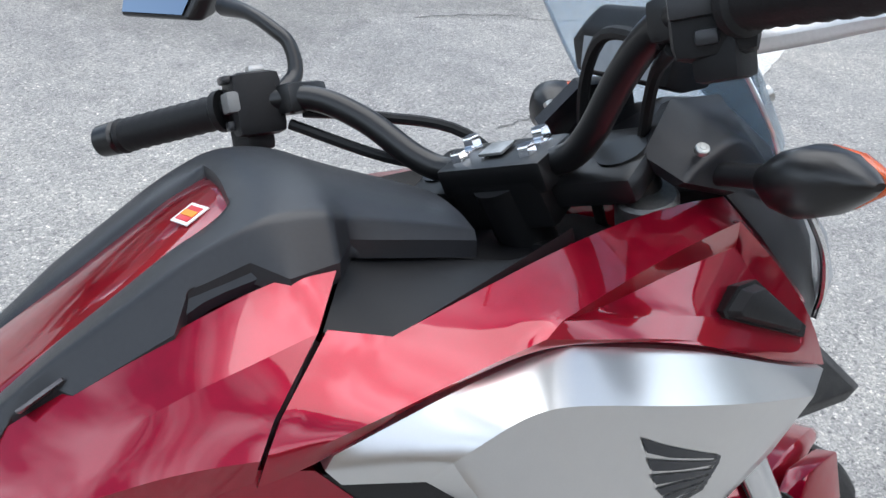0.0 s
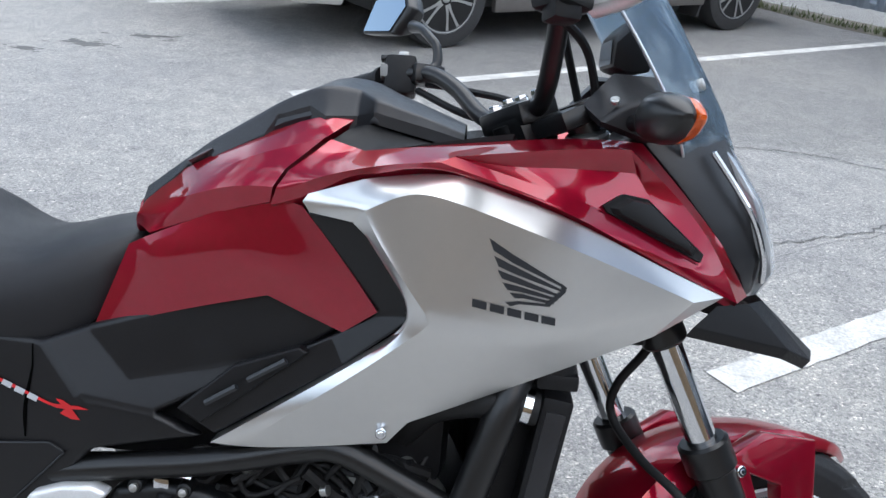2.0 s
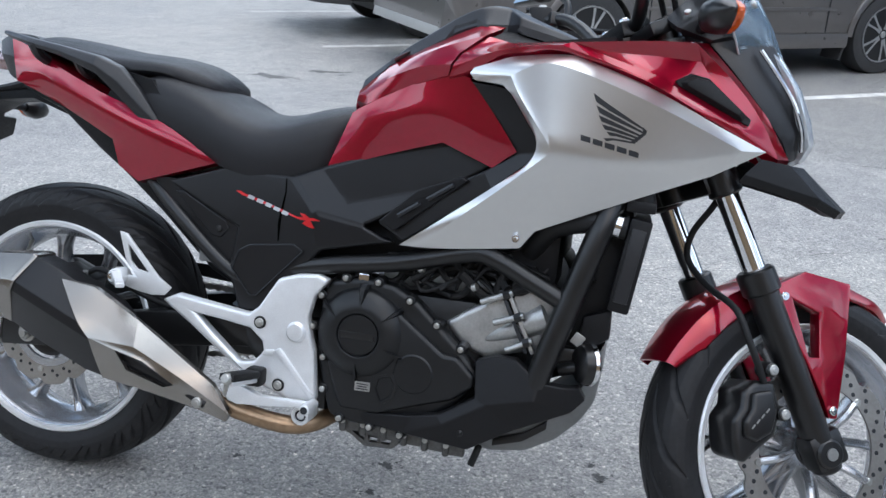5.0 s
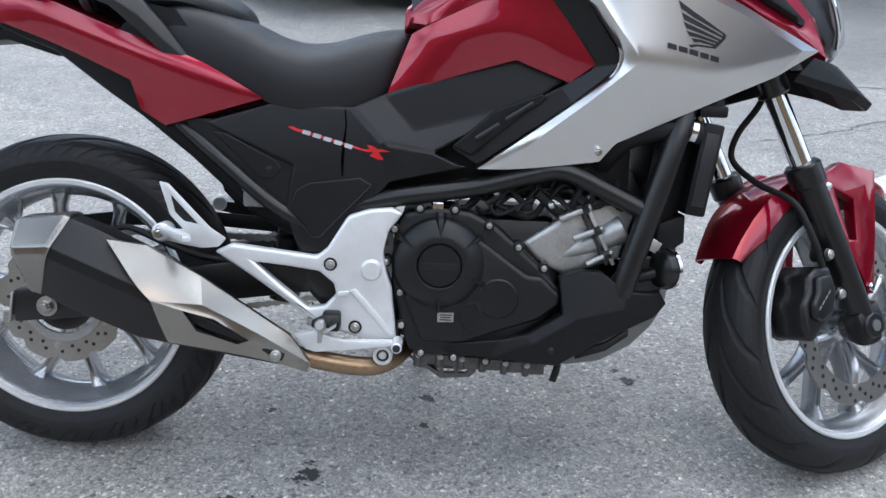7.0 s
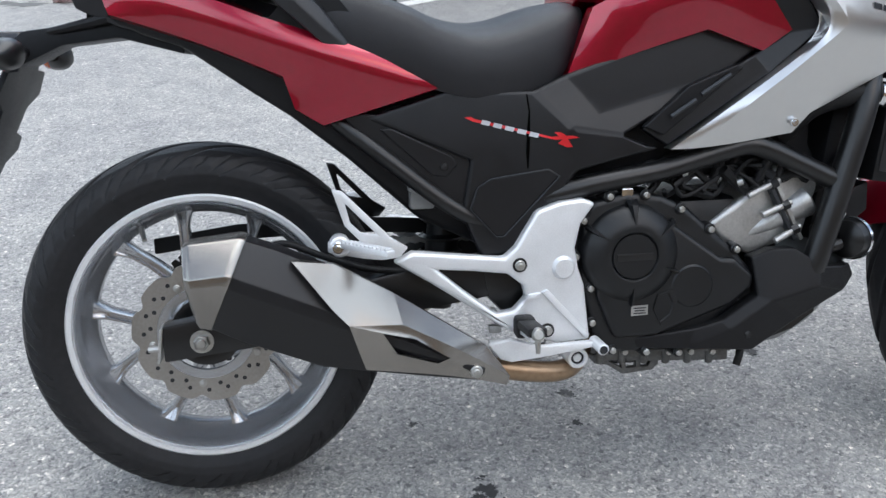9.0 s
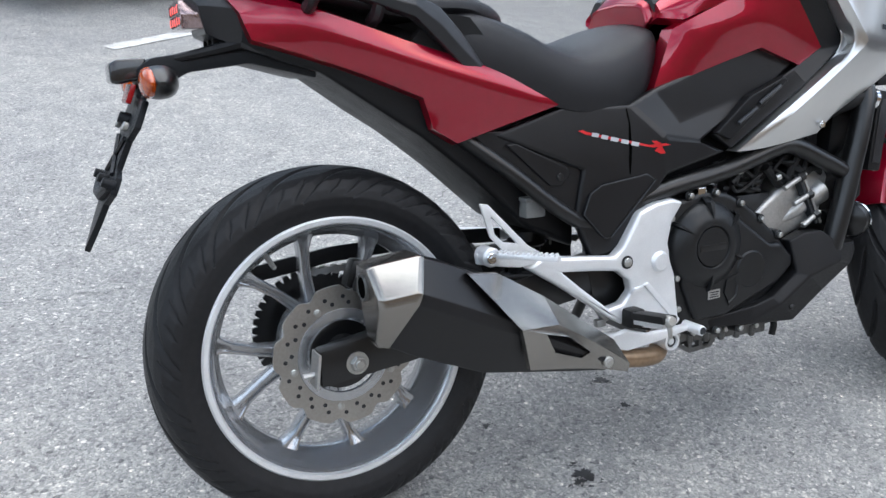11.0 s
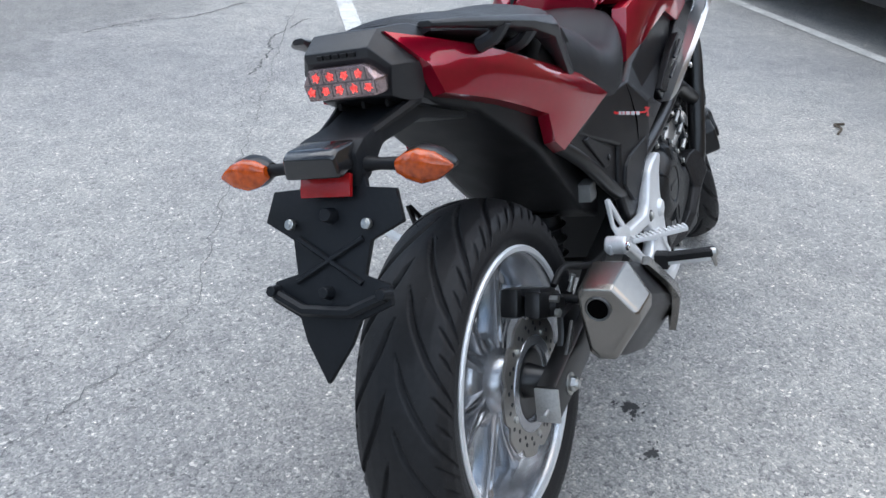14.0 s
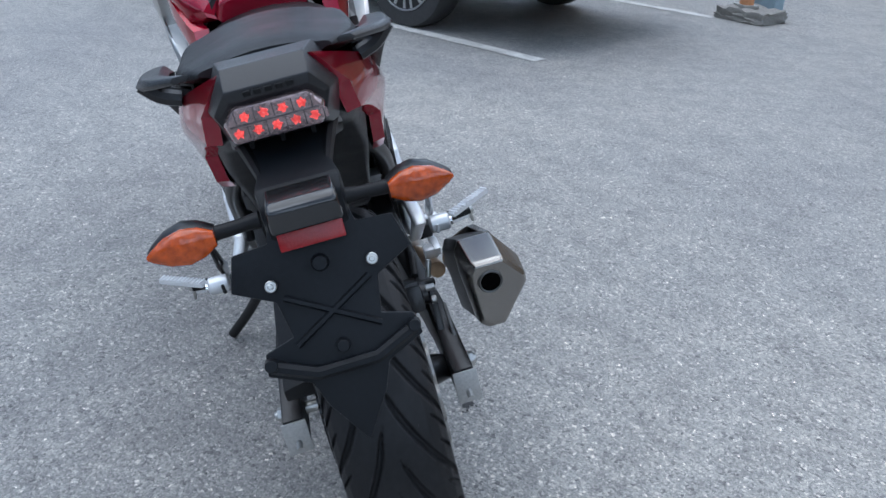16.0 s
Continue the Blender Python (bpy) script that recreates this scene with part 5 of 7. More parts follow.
for sg in (-1, 1):
    a, b = Vector((1.004, 0.262, 1.098)), Vector((0.950, 0.385, 1.089))
    a.y, b.y = sg * a.y, sg * b.y
    d = (b - a).normalized()
    gr = [(0, 0.021), (0.05, 0.021), (0.07, 0.0175)] + [(0.1 + 0.8 * i / 16, 0.0168 + 0.0012 * (i % 2)) for i in range(17)] + [(0.92, 0.0185), (0.94, 0.0185), (0.95, 0.017)]
    u = d.orthogonal().normalized()
    w_ = d.cross(u)
    part("hand_grip", loft([[a + (b - a) * s + q * (math.cos(t) * u + math.sin(t) * w_) for t in (2 * math.pi * j / 20 for j in range(20))] for s, q in gr]), GRIPR, bar, "ribbed black rubber grip")
    part("bar_end", cyl(b - d * 0.004, b + d * 0.022, 0.0175, 0.0165, 20, 0.003), FRAME, bar)
    c = Vector((1.022, sg * 0.238, 1.099))
    sw = part("switch_box", join(box(c, (0.05, 0.052, 0.062), 0.01, pose(0, 0, 0, 0, 0, sg * -22)), box(c + Vector((-0.004, sg * 0.006, -0.03)), (0.034, 0.03, 0.03), 0.006)), BLACK, bar, "black handlebar switch box")
    for dx, dy, dz, s, m_ in ((-0.026, 0.0, 0.004, (0.014, 0.030, 0.020), WHITEP if sg > 0 else DARK), (-0.026, 0.004, 0.026, (0.012, 0.022, 0.008), DARK), (-0.026, 0.006, -0.018, (0.01, 0.014, 0.01), DARK), (0.0, -0.01, 0.033, (0.016, 0.016, 0.008), RAWALU if sg > 0 else DARK)):
        part("switch", box(c + Vector((dx, sg * dy, dz)), s, 0.003, pose(0, 0, 0, 0, 0, sg * -22)), m_ if m_ is not WHITEP else GREYP, sw)
    lz = 0.0 if sg > 0 else -0.022
    lv = [c + Vector((0.040, sg * 0.0, lz)), c + Vector((0.050, sg * 0.045, lz)), c + Vector((0.046, sg * 0.085, lz)), c + Vector((0.034, sg * 0.145, lz - 0.004)), c + Vector((0.024, sg * 0.185, lz - 0.006))]
    part("lever", tube(lv, [0.012, 0.011, 0.009, 0.008, 0.009], 10, 5, 0.8), ALU, bar, "polished aluminium lever")
    part("lever_perch", box(c + Vector((0.03, sg * -0.03, 0.0)), (0.05, 0.04, 0.03), 0.007), FRAME, bar)
    stem = [(x, sg * y, z) for x, y, z in ((1.045, 0.238, 1.10), (1.080, 0.240, 1.125), (1.083, 0.244, 1.156), (1.078, 0.258, 1.174), (1.074, 0.289, 1.197), (1.076, 0.335, 1.214))]
    mir = part("mirror", tube(stem, [0.012, 0.0085, 0.0075, 0.0075, 0.0075, 0.011], 12, 5), FRAME, bike, "black rear-view mirror on a bent stem", TURNED)
    face = [(0.470, 1.233), (0.372, 1.210), (0.352, 1.252), (0.385, 1.294), (0.472, 1.294)]
    if sg < 0:
        face = face[::-1]
    cy, cz = 0.412, 1.256

    def at_face(k, back):
        return [Vector((1.058 - 0.25 * (y - cy) * k + 0.37 * (z - cz) * k + back, sg * (cy - 0.25 * back + (y - cy) * k), cz - 0.25 * back + (z - cz) * k)) for y, z in face]
    part("mirror_shell", soft(loft([at_face(1.06, -0.002), at_face(1.10, 0.004), at_face(1.05, 0.016), at_face(0.75, 0.036), at_face(0.35, 0.046)]), 0.005, 3, 14), FRAME, mir)
    part("mirror_glass", mk(at_face(0.98, -0.0045), [[0, 1, 2, 3, 4]]), MIRROR, mir, "silvered mirror glass")
for sg, pts in ((-1, [(1.04, -0.20, 1.08), (1.12, -0.14, 1.06), (1.17, -0.09, 0.98), (1.19, -0.06, 0.88)]), (1, [(1.05, 0.20, 1.085), (1.10, 0.15, 1.07), (1.15, 0.08, 1.04), (1.18, 0.03, 0.96), (1.20, 0.0, 0.86)]), (-1, [(1.05, -0.19, 1.085), (1.10, -0.11, 1.10), (1.17, -0.04, 1.03), (1.22, -0.02, 0.9)]), (1, [(1.04, 0.21, 1.075), (1.085, 0.13, 1.03), (1.13, 0.05, 1.0), (1.16, 0.0, 0.95)])):
    part("control_cable", tube(pts, 0.0055, 8, 6), GRIPR, bike, "black sheathed control cable", TURNED)
part("ignition_lock", join(cyl((1.122, 0.0, 0.93), (1.112, 0.0, 0.952), 0.021, 0.019, 20, 0.003), box((1.125, 0, 0.925), (0.05, 0.06, 0.03), 0.008)), FRAME, bike, "black ignition lock", TURNED)
part("key_ring", lathe([(0.017, -0.003), (0.021, -0.003), (0.021, 0.003), (0.017, 0.003)], 24, True), ZINC, bike, "", TURNED @ pose(1.110, 0, 0.956, 70, 0, 0))

# nose, lamp, screen
NOSE = [[(1.246, -0.104, 0.997), (1.255, -0.09, 1.035), (1.30, -0.05, 1.05), (1.32, 0, 1.055), (1.30, 0.05, 1.05), (1.255, 0.09, 1.035), (1.246, 0.104, 0.997)],
        [(1.300, -0.102, 0.945), (1.335, -0.082, 0.985), (1.365, -0.05, 1.0), (1.375, 0, 1.004), (1.365, 0.05, 1.0), (1.335, 0.082, 0.985), (1.300, 0.102, 0.945)],
        [(1.352, -0.096, 0.889), (1.385, -0.074, 0.915), (1.412, -0.05, 0.925), (1.42, 0, 0.93), (1.412, 0.05, 0.925), (1.385, 0.074, 0.915), (1.352, 0.096, 0.889)],
        [(1.398, -0.076, 0.835), (1.420, -0.06, 0.85), (1.434, -0.042, 0.855), (1.44, 0, 0.86), (1.434, 0.042, 0.855), (1.420, 0.06, 0.85), (1.398, 0.076, 0.835)],
        [(1.414, -0.058, 0.806), (1.424, -0.045, 0.808), (1.430, -0.03, 0.81), (1.433, 0, 0.81), (1.430, 0.03, 0.81), (1.424, 0.045, 0.808), (1.414, 0.058, 0.806)]]
part("nose_cowl", soft(loft([[*r, (r[6][0] - 0.03, 0.03, r[6][2] - 0.02), (r[0][0] - 0.03, -0.03, r[0][2] - 0.02)] for r in NOSE]), 0.005, 2, 25), DARK, bike, "dark grey plastic nose cowl")
HL = [[(x, -w, z), (x + 0.012, -w * 0.6, z + 0.004), (x + 0.016, 0, z + 0.006), (x + 0.012, w * 0.6, z + 0.004), (x, w, z), (x - 0.02, w * 0.7, z - 0.01), (x - 0.02, -w * 0.7, z - 0.01)] for x, w, z in ((1.362, 0.058, 0.990), (1.408, 0.074, 0.928), (1.432, 0.068, 0.876), (1.446, 0.048, 0.835), (1.434, 0.034, 0.804))]
hl = part("headlamp", soft(loft(HL), 0.004), LENSGLASS, bike, "clear wrap-around headlamp")
both("headlamp_trim", lambda: tube([(1.338, -0.093, 0.987), (1.374, -0.087, 0.945), (1.405, -0.076, 0.905), (1.427, -0.061, 0.86), (1.434, -0.049, 0.825)], 0.0042, 8, 5), CHROME, hl, "bright headlamp trim")
scr = [[(x - 0.085 * (abs(v) ** 2), w * v, z - 0.012 * v * v) for v in (-1, -0.75, -0.5, -0.25, 0, 0.25, 0.5, 0.75, 1)] for x, w, z in ((1.388, 0.092, 0.990), (1.365, 0.130, 1.035), (1.333, 0.136, 1.085), (1.300, 0.128, 1.135), (1.262, 0.112, 1.19), (1.222, 0.095, 1.245), (1.198, 0.07, 1.272))]
bmw = loft(scr, False, False)
bmesh.ops.solidify(bmw, geom=bmw.faces[:], thickness=0.003)
screen = part("windscreen", bmw, GLASS, bike, "clear plastic windscreen")
screen.visible_shadow = False
for e_ in (0, -1):
    part("screen_edge", tube([r_[e_] for r_ in scr], 0.0022, 8, 4), LENSGLASS, screen, "bright polished edge")
for y in (-0.069, 0.069):
    bolt((1.318, y, 1.066), (0.9, y * 4, 0.4), 0.008, 0.004, ZINC, screen, "screen_bolt")
both("beak_shoulder", lambda: shell([(1.195, -0.12, 1.012), (1.25, -0.118, 1.055), (1.30, -0.10, 1.01), (1.255, -0.112, 0.995), (1.175, -0.09, 1.03), (1.21, -0.075, 1.07), (1.265, -0.07, 1.07)], [[0, 3, 2, 1], [0, 1, 5, 4], [1, 2, 6, 5]], (0, 0.012, -0.006), ((0, 1), (1, 2))), DARK, bike, "dark grey cockpit shoulder panel")
for sg in (-1, 1):
    bolt((1.209, sg * 0.121, 1.038), (-0.2, sg * 0.6, 0.8), 0.0060, 0.002, ZINC, bike, "cowl_screw")
    indicator("turn_signal", (1.232, sg * 0.10, 1.012), (1.272, sg * 0.236, 1.027), bike, back=(1, 0, 0), size=1.0)
BEAK = [(1.360, -0.128, 0.806), (1.415, -0.070, 0.800), (1.445, -0.030, 0.798), (1.512, -0.052, 0.728), (1.532, 0, 0.728), (1.445, 0, 0.800), (1.472, -0.080, 0.746), (1.335, -0.126, 0.775)]
both("beak", lambda: facet(BEAK, [[0, 1, 6, 7], [1, 2, 3, 6], [2, 5, 4, 3]], (-0.008, 0.004, -0.014), 0.004), BLACK, bike, "black plastic beak below the headlamp")
dash = part("instrument_panel", soft(loft([[(x, y, z) for y, z in ((-0.07, zb), (0.07, zb), (0.08, zt - 0.012), (0.06, zt), (-0.06, zt), (-0.08, zt - 0.012))] for x, zb, zt in ((1.208, 1.078, 1.118), (1.228, 1.072, 1.140), (1.255, 1.075, 1.136))]), 0.006), BLACK, bike, "black digital instrument panel")
part("display", mk([(1.2062, -0.058, 1.082), (1.2062, 0.058, 1.082), (1.2062, 0.054, 1.112), (1.2062, -0.054, 1.112)], [[3, 2, 1, 0]]), DIALM, dash)
part("fuse_cap", cyl((1.192, -0.080, 0.965), (1.184, -0.087, 0.996), 0.027, 0.027, 24, 0.003), DARKALU, bike, "round metal cap beside the steering head")

# frame and engine
def pipe(name, pts, r, mat_=FRAME, label="black tubular steel frame rail", k=5):
    return part(name, tube(pts, r, 14, k), mat_, bike, label)


for sg in (-1, 1):
    pipe("frame_rail", [(0.559, sg * 0.158, 0.516), (0.638, sg * 0.165, 0.534), (0.757, sg * 0.165, 0.553), (0.870, sg * 0.167, 0.583), (0.912, sg * 0.170, 0.590), (0.948, sg * 0.172, 0.580), (1.000, sg * 0.174, 0.556), (1.062, sg * 0.176, 0.527)], 0.0175)
    pipe("frame_brace", [(0.905, sg * 0.140, 0.588), (1.02, sg * 0.125, 0.64), (1.12, sg * 0.10, 0.70), (1.17, sg * 0.06, 0.80)], 0.015)
    pipe("down_tube", [(1.15, sg * 0.10, 0.78), (1.128, sg * 0.155, 0.705), (1.109, sg * 0.176, 0.645), (1.0725, sg * 0.181, 0.515), (1.040, sg * 0.181, 0.400), (1.030, sg * 0.176, 0.355)], 0.0215)
    pipe("subframe_tube", [(0.20, sg * 0.105, 0.672), (0.30, sg * 0.138, 0.592), (0.41, sg * 0.15, 0.505), (0.50, sg * 0.15, 0.46)], 0.014)
block = part("engine_block", soft(join(box((0.78, 0, 0.38), (0.30, 0.28, 0.24), 0.03), box((0.96, 0, 0.40), (0.10, 0.22, 0.20), 0.02)), 0), CASE, bike, "black parallel twin engine")
CC = [(0.640, 0.507), (0.624, 0.480), (0.620, 0.378), (0.640, 0.295), (0.655, 0.252), (0.700, 0.243), (0.799, 0.243), (0.898, 0.312), (0.936, 0.366), (0.892, 0.414), (0.807, 0.488), (0.760, 0.512), (0.700, 0.52)]
part("clutch_cover", prism(CC, -0.135, -0.172, (), 0.012, 3), CASE, block, "black engine side cover")
part("cover_step", prism([(0.770, 0.470), (0.864, 0.402), (0.890, 0.401), (0.924, 0.370), (0.924, 0.349), (0.888, 0.320), (0.836, 0.302), (0.752, 0.273), (0.679, 0.272), (0.665, 0.301), (0.646, 0.350), (0.660, 0.440)], -0.165, -0.1835, (), 0.010, 3), CASE, block)
part("cover_pocket", soft(loft([[(0.751 + dx * k_, y_, 0.320 + dz * k_) for dx, dz in ((0.0, 0.026), (0.026, 0.034), (0.036, 0.014), (0.030, -0.013), (0.008, -0.028), (-0.006, 0.0))] for k_, y_ in ((1.0, -0.180), (1.0, -0.1865), (0.8, -0.1865), (0.7, -0.181))]), 0.0015, 2, 20), CASE, block)
part("cover_dome", moved(lathe([(0.0, -0.196), (0.037, -0.196), (0.0385, -0.193), (0.041, -0.197), (0.044, -0.198), (0.056, -0.196), (0.078, -0.185), (0.086, -0.170), (0.086, -0.15)], 48), Matrix.Translation((0.706, 0, 0.416))), CASE, block)
part("cover_mark", prism([(0.675, 0.421), (0.737, 0.421), (0.737, 0.409), (0.675, 0.409)], -0.1972, -0.194, (), 0.0008), FRAME, block)
part("cover_boss", moved(lathe([(0.0, -0.186), (0.034, -0.186), (0.039, -0.182), (0.042, -0.168), (0.05, -0.15)], 36), Matrix.Translation((0.813, 0, 0.357))), CASE, block)
for a, w in ((90, 0.0075), (147, 0.004), (36, 0.004), (-22, 0.0028), (-90, 0.0028)):
    e = Vector((math.cos(radians(a)), 0, math.sin(radians(a))))
    c = Vector((0.706, 0, 0.416))
    part("cover_rib", loft([[c + e * r_ + e.cross(Vector((0, 1, 0))) * u * q_ + Vector((0, v, 0)) for u, v in ((w, y_ + 0.008), (w * 0.5, y_), (-w * 0.5, y_), (-w, y_ + 0.008))] for r_, y_, q_ in ((0.054, -0.197, 0.35), (0.068, -0.196, 0.8), (0.084, -0.192, 1.25), (0.092, -0.180, 1.3))]), CASE, block)
for x, z in ((0.668, 0.514), (0.730, 0.514), (0.624, 0.476), (0.611, 0.416), (0.637, 0.361), (0.641, 0.301), (0.792, 0.488), (0.846, 0.451), (0.894, 0.414), (0.678, 0.250), (0.738, 0.243), (0.797, 0.238)):
    part("bolt_boss", cyl((x, -0.150, z), (x, -0.1745, z), 0.011, 0.0095, 18, 0.0015), CASE, block)
    bolt((x, -0.1745, z), (0, -1, 0), 0.0055, 0.006, ZINC, block)
part("oil_filler_clip", join(box((0.70, -0.165, 0.515), (0.02, 0.012, 0.022), 0.003), tube([(0.69, -0.168, 0.53), (0.72, -0.17, 0.532), (0.735, -0.165, 0.528)], 0.003, 6, 3)), CHROME, block)
part("type_plate", prism([(0.706, 0.328), (0.735, 0.329), (0.735, 0.312), (0.706, 0.311)], -0.1852, -0.183, (), 0), RAWALU, block, "small silvery plate with unreadable print")
for k in range(3):
    part("plate_print", box((0.7205, -0.1855, 0.3245 - 0.0045 * k), (0.022 - 0.004 * (k % 2), 0.0008, 0.0020), 0), INK, block)
CYLM = pose(0, 0, 0, 0, -28, 0)
part("cylinder", prism([(0.852, 0.454), (0.897, 0.485), (0.956, 0.523), (0.970, 0.554), (1.004, 0.576), (1.057, 0.516), (1.033, 0.428), (0.934, 0.397), (0.891, 0.413)], -0.03, -0.146, (), 0.012, 3), RAWALU, block, "raw alloy cylinder, leaning forwards")
part("cylinder_boss", cyl((0.915, -0.134, 0.424), (1.040, -0.134, 0.488), 0.010, 0.030, 20, 0.004), RAWALU, block)
for dx in (0.0, 0.012):
    part("cylinder_flange", prism([(0.950 + dx, 0.527), (0.956 + dx, 0.530), (1.012 + dx, 0.424), (1.006 + dx, 0.421)], -0.06, -0.163, (), 0.001), RAWALU if dx else INK, block)
for a, b in (((0.918, 0.502), (0.974, 0.527)), ((0.945, 0.468), (0.998, 0.489)), ((0.972, 0.421), (1.018, 0.446))):
    part("cylinder_stud", cyl((a[0], -0.160, a[1]), (b[0], -0.160, b[1]), 0.0062, n=12, bev=0.001), RAWALU, block)
    part("stud_nut", cyl((b[0] - 0.016, -0.160, b[1] - 0.008), (b[0] - 0.005, -0.160, b[1] - 0.003), 0.0092, n=6), FRAME, block)
part("cylinder_head", box((1.050, 0.0, 0.53), (0.07, 0.20, 0.12), 0.012, CYLM), CASE, block)
sump = part("sump", soft(join(box((0.785, 0, 0.220), (0.23, 0.22, 0.046), 0.012), box((0.776, -0.114, 0.238), (0.222, 0.036, 0.012), 0.003, pose(0, 0, 0, 0, 0, 0))), 0), DARKALU, block, "ribbed dull alloy sump")
for k in range(6):
    x, z = 0.672 + 0.041 * k, 0.224 - 0.0028 * k
    part("sump_rib", join(cyl((x, -0.126, z + 0.016), (x, -0.126, z - 0.014), 0.0085, 0.007, 14, 0.002), box((x + 0.0205, -0.121, z - 0.001), (0.030, 0.016, 0.020), 0.004), box((x + 0.0205, -0.126, z + 0.011), (0.034, 0.020, 0.005), 0.002)), DARKALU, sump)
    bolt((x + 0.002, -0.134, z + 0.010), (0, -1, 0), 0.0055, 0.006, ZINC, sump)
part("sump_gusset", prism([(0.652, 0.228), (0.668, 0.222), (0.782, 0.210), (0.784, 0.200), (0.772, 0.189), (0.717, 0.185)], -0.122, -0.110, [[(0.684, 0.214), (0.712, 0.211), (0.716, 0.196)], [(0.722, 0.210), (0.742, 0.208), (0.742, 0.196), (0.724, 0.195)], [(0.750, 0.207), (0.770, 0.205), (0.765, 0.196), (0.750, 0.196)]], 0.0015), DARKALU, sump, "cast gusset hanging below the sump")
LC = [(0.690, -0.168, 0.264), (0.820, -0.188, 0.282), (0.868, -0.190, 0.294), (0.930, -0.190, 0.334), (0.922, -0.176, 0.398), (0.958, -0.180, 0.412), (0.996, -0.186, 0.413), (1.016, -0.192, 0.400), (1.040, -0.196, 0.381), (1.088, -0.186, 0.377), (1.108, -0.172, 0.378), (1.122, -0.166, 0.355), (1.100, -0.176, 0.331), (1.004, -0.188, 0.286), (0.925, -0.190, 0.237), (0.800, -0.186, 0.246), (0.695, -0.166, 0.250),
      (0.950, -0.203, 0.326), (1.035, -0.205, 0.348), (0.880, -0.200, 0.280)]
LCF = [[0, 1, 15, 16], [1, 2, 19, 15], [2, 3, 17, 19], [3, 4, 5, 17], [5, 6, 17], [6, 7, 18, 17], [7, 8, 18], [8, 9, 12, 18], [9, 10, 11, 12], [12, 13, 17, 18], [13, 14, 19, 17], [14, 15, 19]]
lower = both("lower_cowl", lambda: facet(LC, LCF, (0, 0.028, 0), 0.004, 9), BLACK, bike, "black plastic lower engine cowl")
bolt((0.912, -0.196, 0.268), (0, -1, 0), 0.006, 0.002, FRAME, lower[0], "cowl_screw")
PANM = mat("grey_satin_pan_plastic", (0.20, 0.205, 0.205), 0.42, 0.25, 0, 0.1, 120, 0.2, 700)
pan = part("belly_pan", soft(loft([[(x, -w, zt), (x, w, zt), (x, w * 0.72, zb), (x, -w * 0.72, zb)] for x, w, zt, zb in ((0.90, 0.13, 0.25, 0.217), (0.955, 0.145, 0.262, 0.213), (1.02, 0.150, 0.285, 0.224), (1.075, 0.152, 0.325, 0.256), (1.115, 0.148, 0.378, 0.297), (1.137, 0.138, 0.440, 0.335), (1.145, 0.125, 0.458, 0.400))]), 0.010, 3, 14), PANM, bike, "satin grey belly pan under the engine")
part("pan_step", soft(loft([[(x, -y - 0.006, z - 0.004), (x, -y, z - 0.006), (x, -y + 0.010, z + 0.010), (x, -y - 0.004, z + 0.010)] for x, y, z in ((0.965, 0.143, 0.243), (1.02, 0.146, 0.262), (1.06, 0.148, 0.292))]), 0.002), FRAME, pan, "dark slot in the pan")
part("drain_tube", tube([(0.938, -0.120, 0.225), (0.935, -0.130, 0.212), (0.928, -0.132, 0.190)], 0.007, 10, 4), GRIPR, bike, "short black drain tube")
rad = part("radiator", box((1.168, 0, 0.60), (0.038, 0.345, 0.165), 0.006, pose(0, 0, 0, 0, 8, 0)), BLACK, bike, "black radiator behind the forks")
part("radiator_cap", join(cyl((1.178, -0.15, 0.70), (1.172, -0.15, 0.725), 0.024, 0.024, 20, 0.004), box((1.175, -0.15, 0.703), (0.05, 0.05, 0.02), 0.005)), BLACK, rad)
part("radiator_core", box((1.168, -0.1725, 0.60), (0.024, 0.004, 0.130), 0.0015, pose(0, 0, 0, 0, 8, 0)), DARK, rad)
part("inner_shroud", box((1.112, 0, 0.555), (0.075, 0.25, 0.30), 0.015, pose(0, 0, 0, 0, 8, 0)), BLACK, bike, "black shroud between engine and radiator")
part("radiator_label", box((1.172, -0.15, 0.7265), (0.03, 0.02, 0.002), 0), REDP, rad)
part("coolant_hose", tube([(1.155, -0.165, 0.665), (1.10, -0.165, 0.670), (1.03, -0.15, 0.65), (0.99, -0.12, 0.60)], 0.021, 14, 5), GRIPR, bike, "thick black coolant hose")
part("hose_clamp", cyl((1.146, -0.165, 0.666), (1.136, -0.165, 0.668), 0.0225, n=20), CHROME, bike)
horn = part("horn", join(moved(lathe([(0.0, -0.016), (0.022, -0.016), (0.033, -0.008), (0.036, 0.004), (0.036, 0.012), (0.030, 0.014), (0.0, 0.012)], 36), pose(1.112, -0.158, 0.418, 0, 0, -62)), box((1.078, -0.135, 0.425), (0.04, 0.03, 0.03), 0.006), cyl((1.07, -0.15, 0.40), (1.10, -0.155, 0.41), 0.012)), FRAME, bike, "black disc horn")
part("horn_rim", moved(lathe([(0.033, 0.010), (0.038, 0.006), (0.039, 0.012), (0.034, 0.017)], 36, True), pose(1.112, -0.158, 0.418, 0, 0, -62)), CHROME, horn, "chrome horn rim")
part("regulator", prism([(1.096, 0.447), (1.100, 0.500), (1.148, 0.518), (1.150, 0.466), (1.128, 0.450)], -0.150, -0.08, (), 0.006), BLACK, bike, "finned black regulator below the radiator")
part("regulator_bracket", box((1.096, -0.150, 0.458), (0.020, 0.004, 0.022), 0.002, pose(0, 0, 0, 0, 30, 0)), RAWALU, bike, "pale metal bracket")
rnd = random.Random(4)
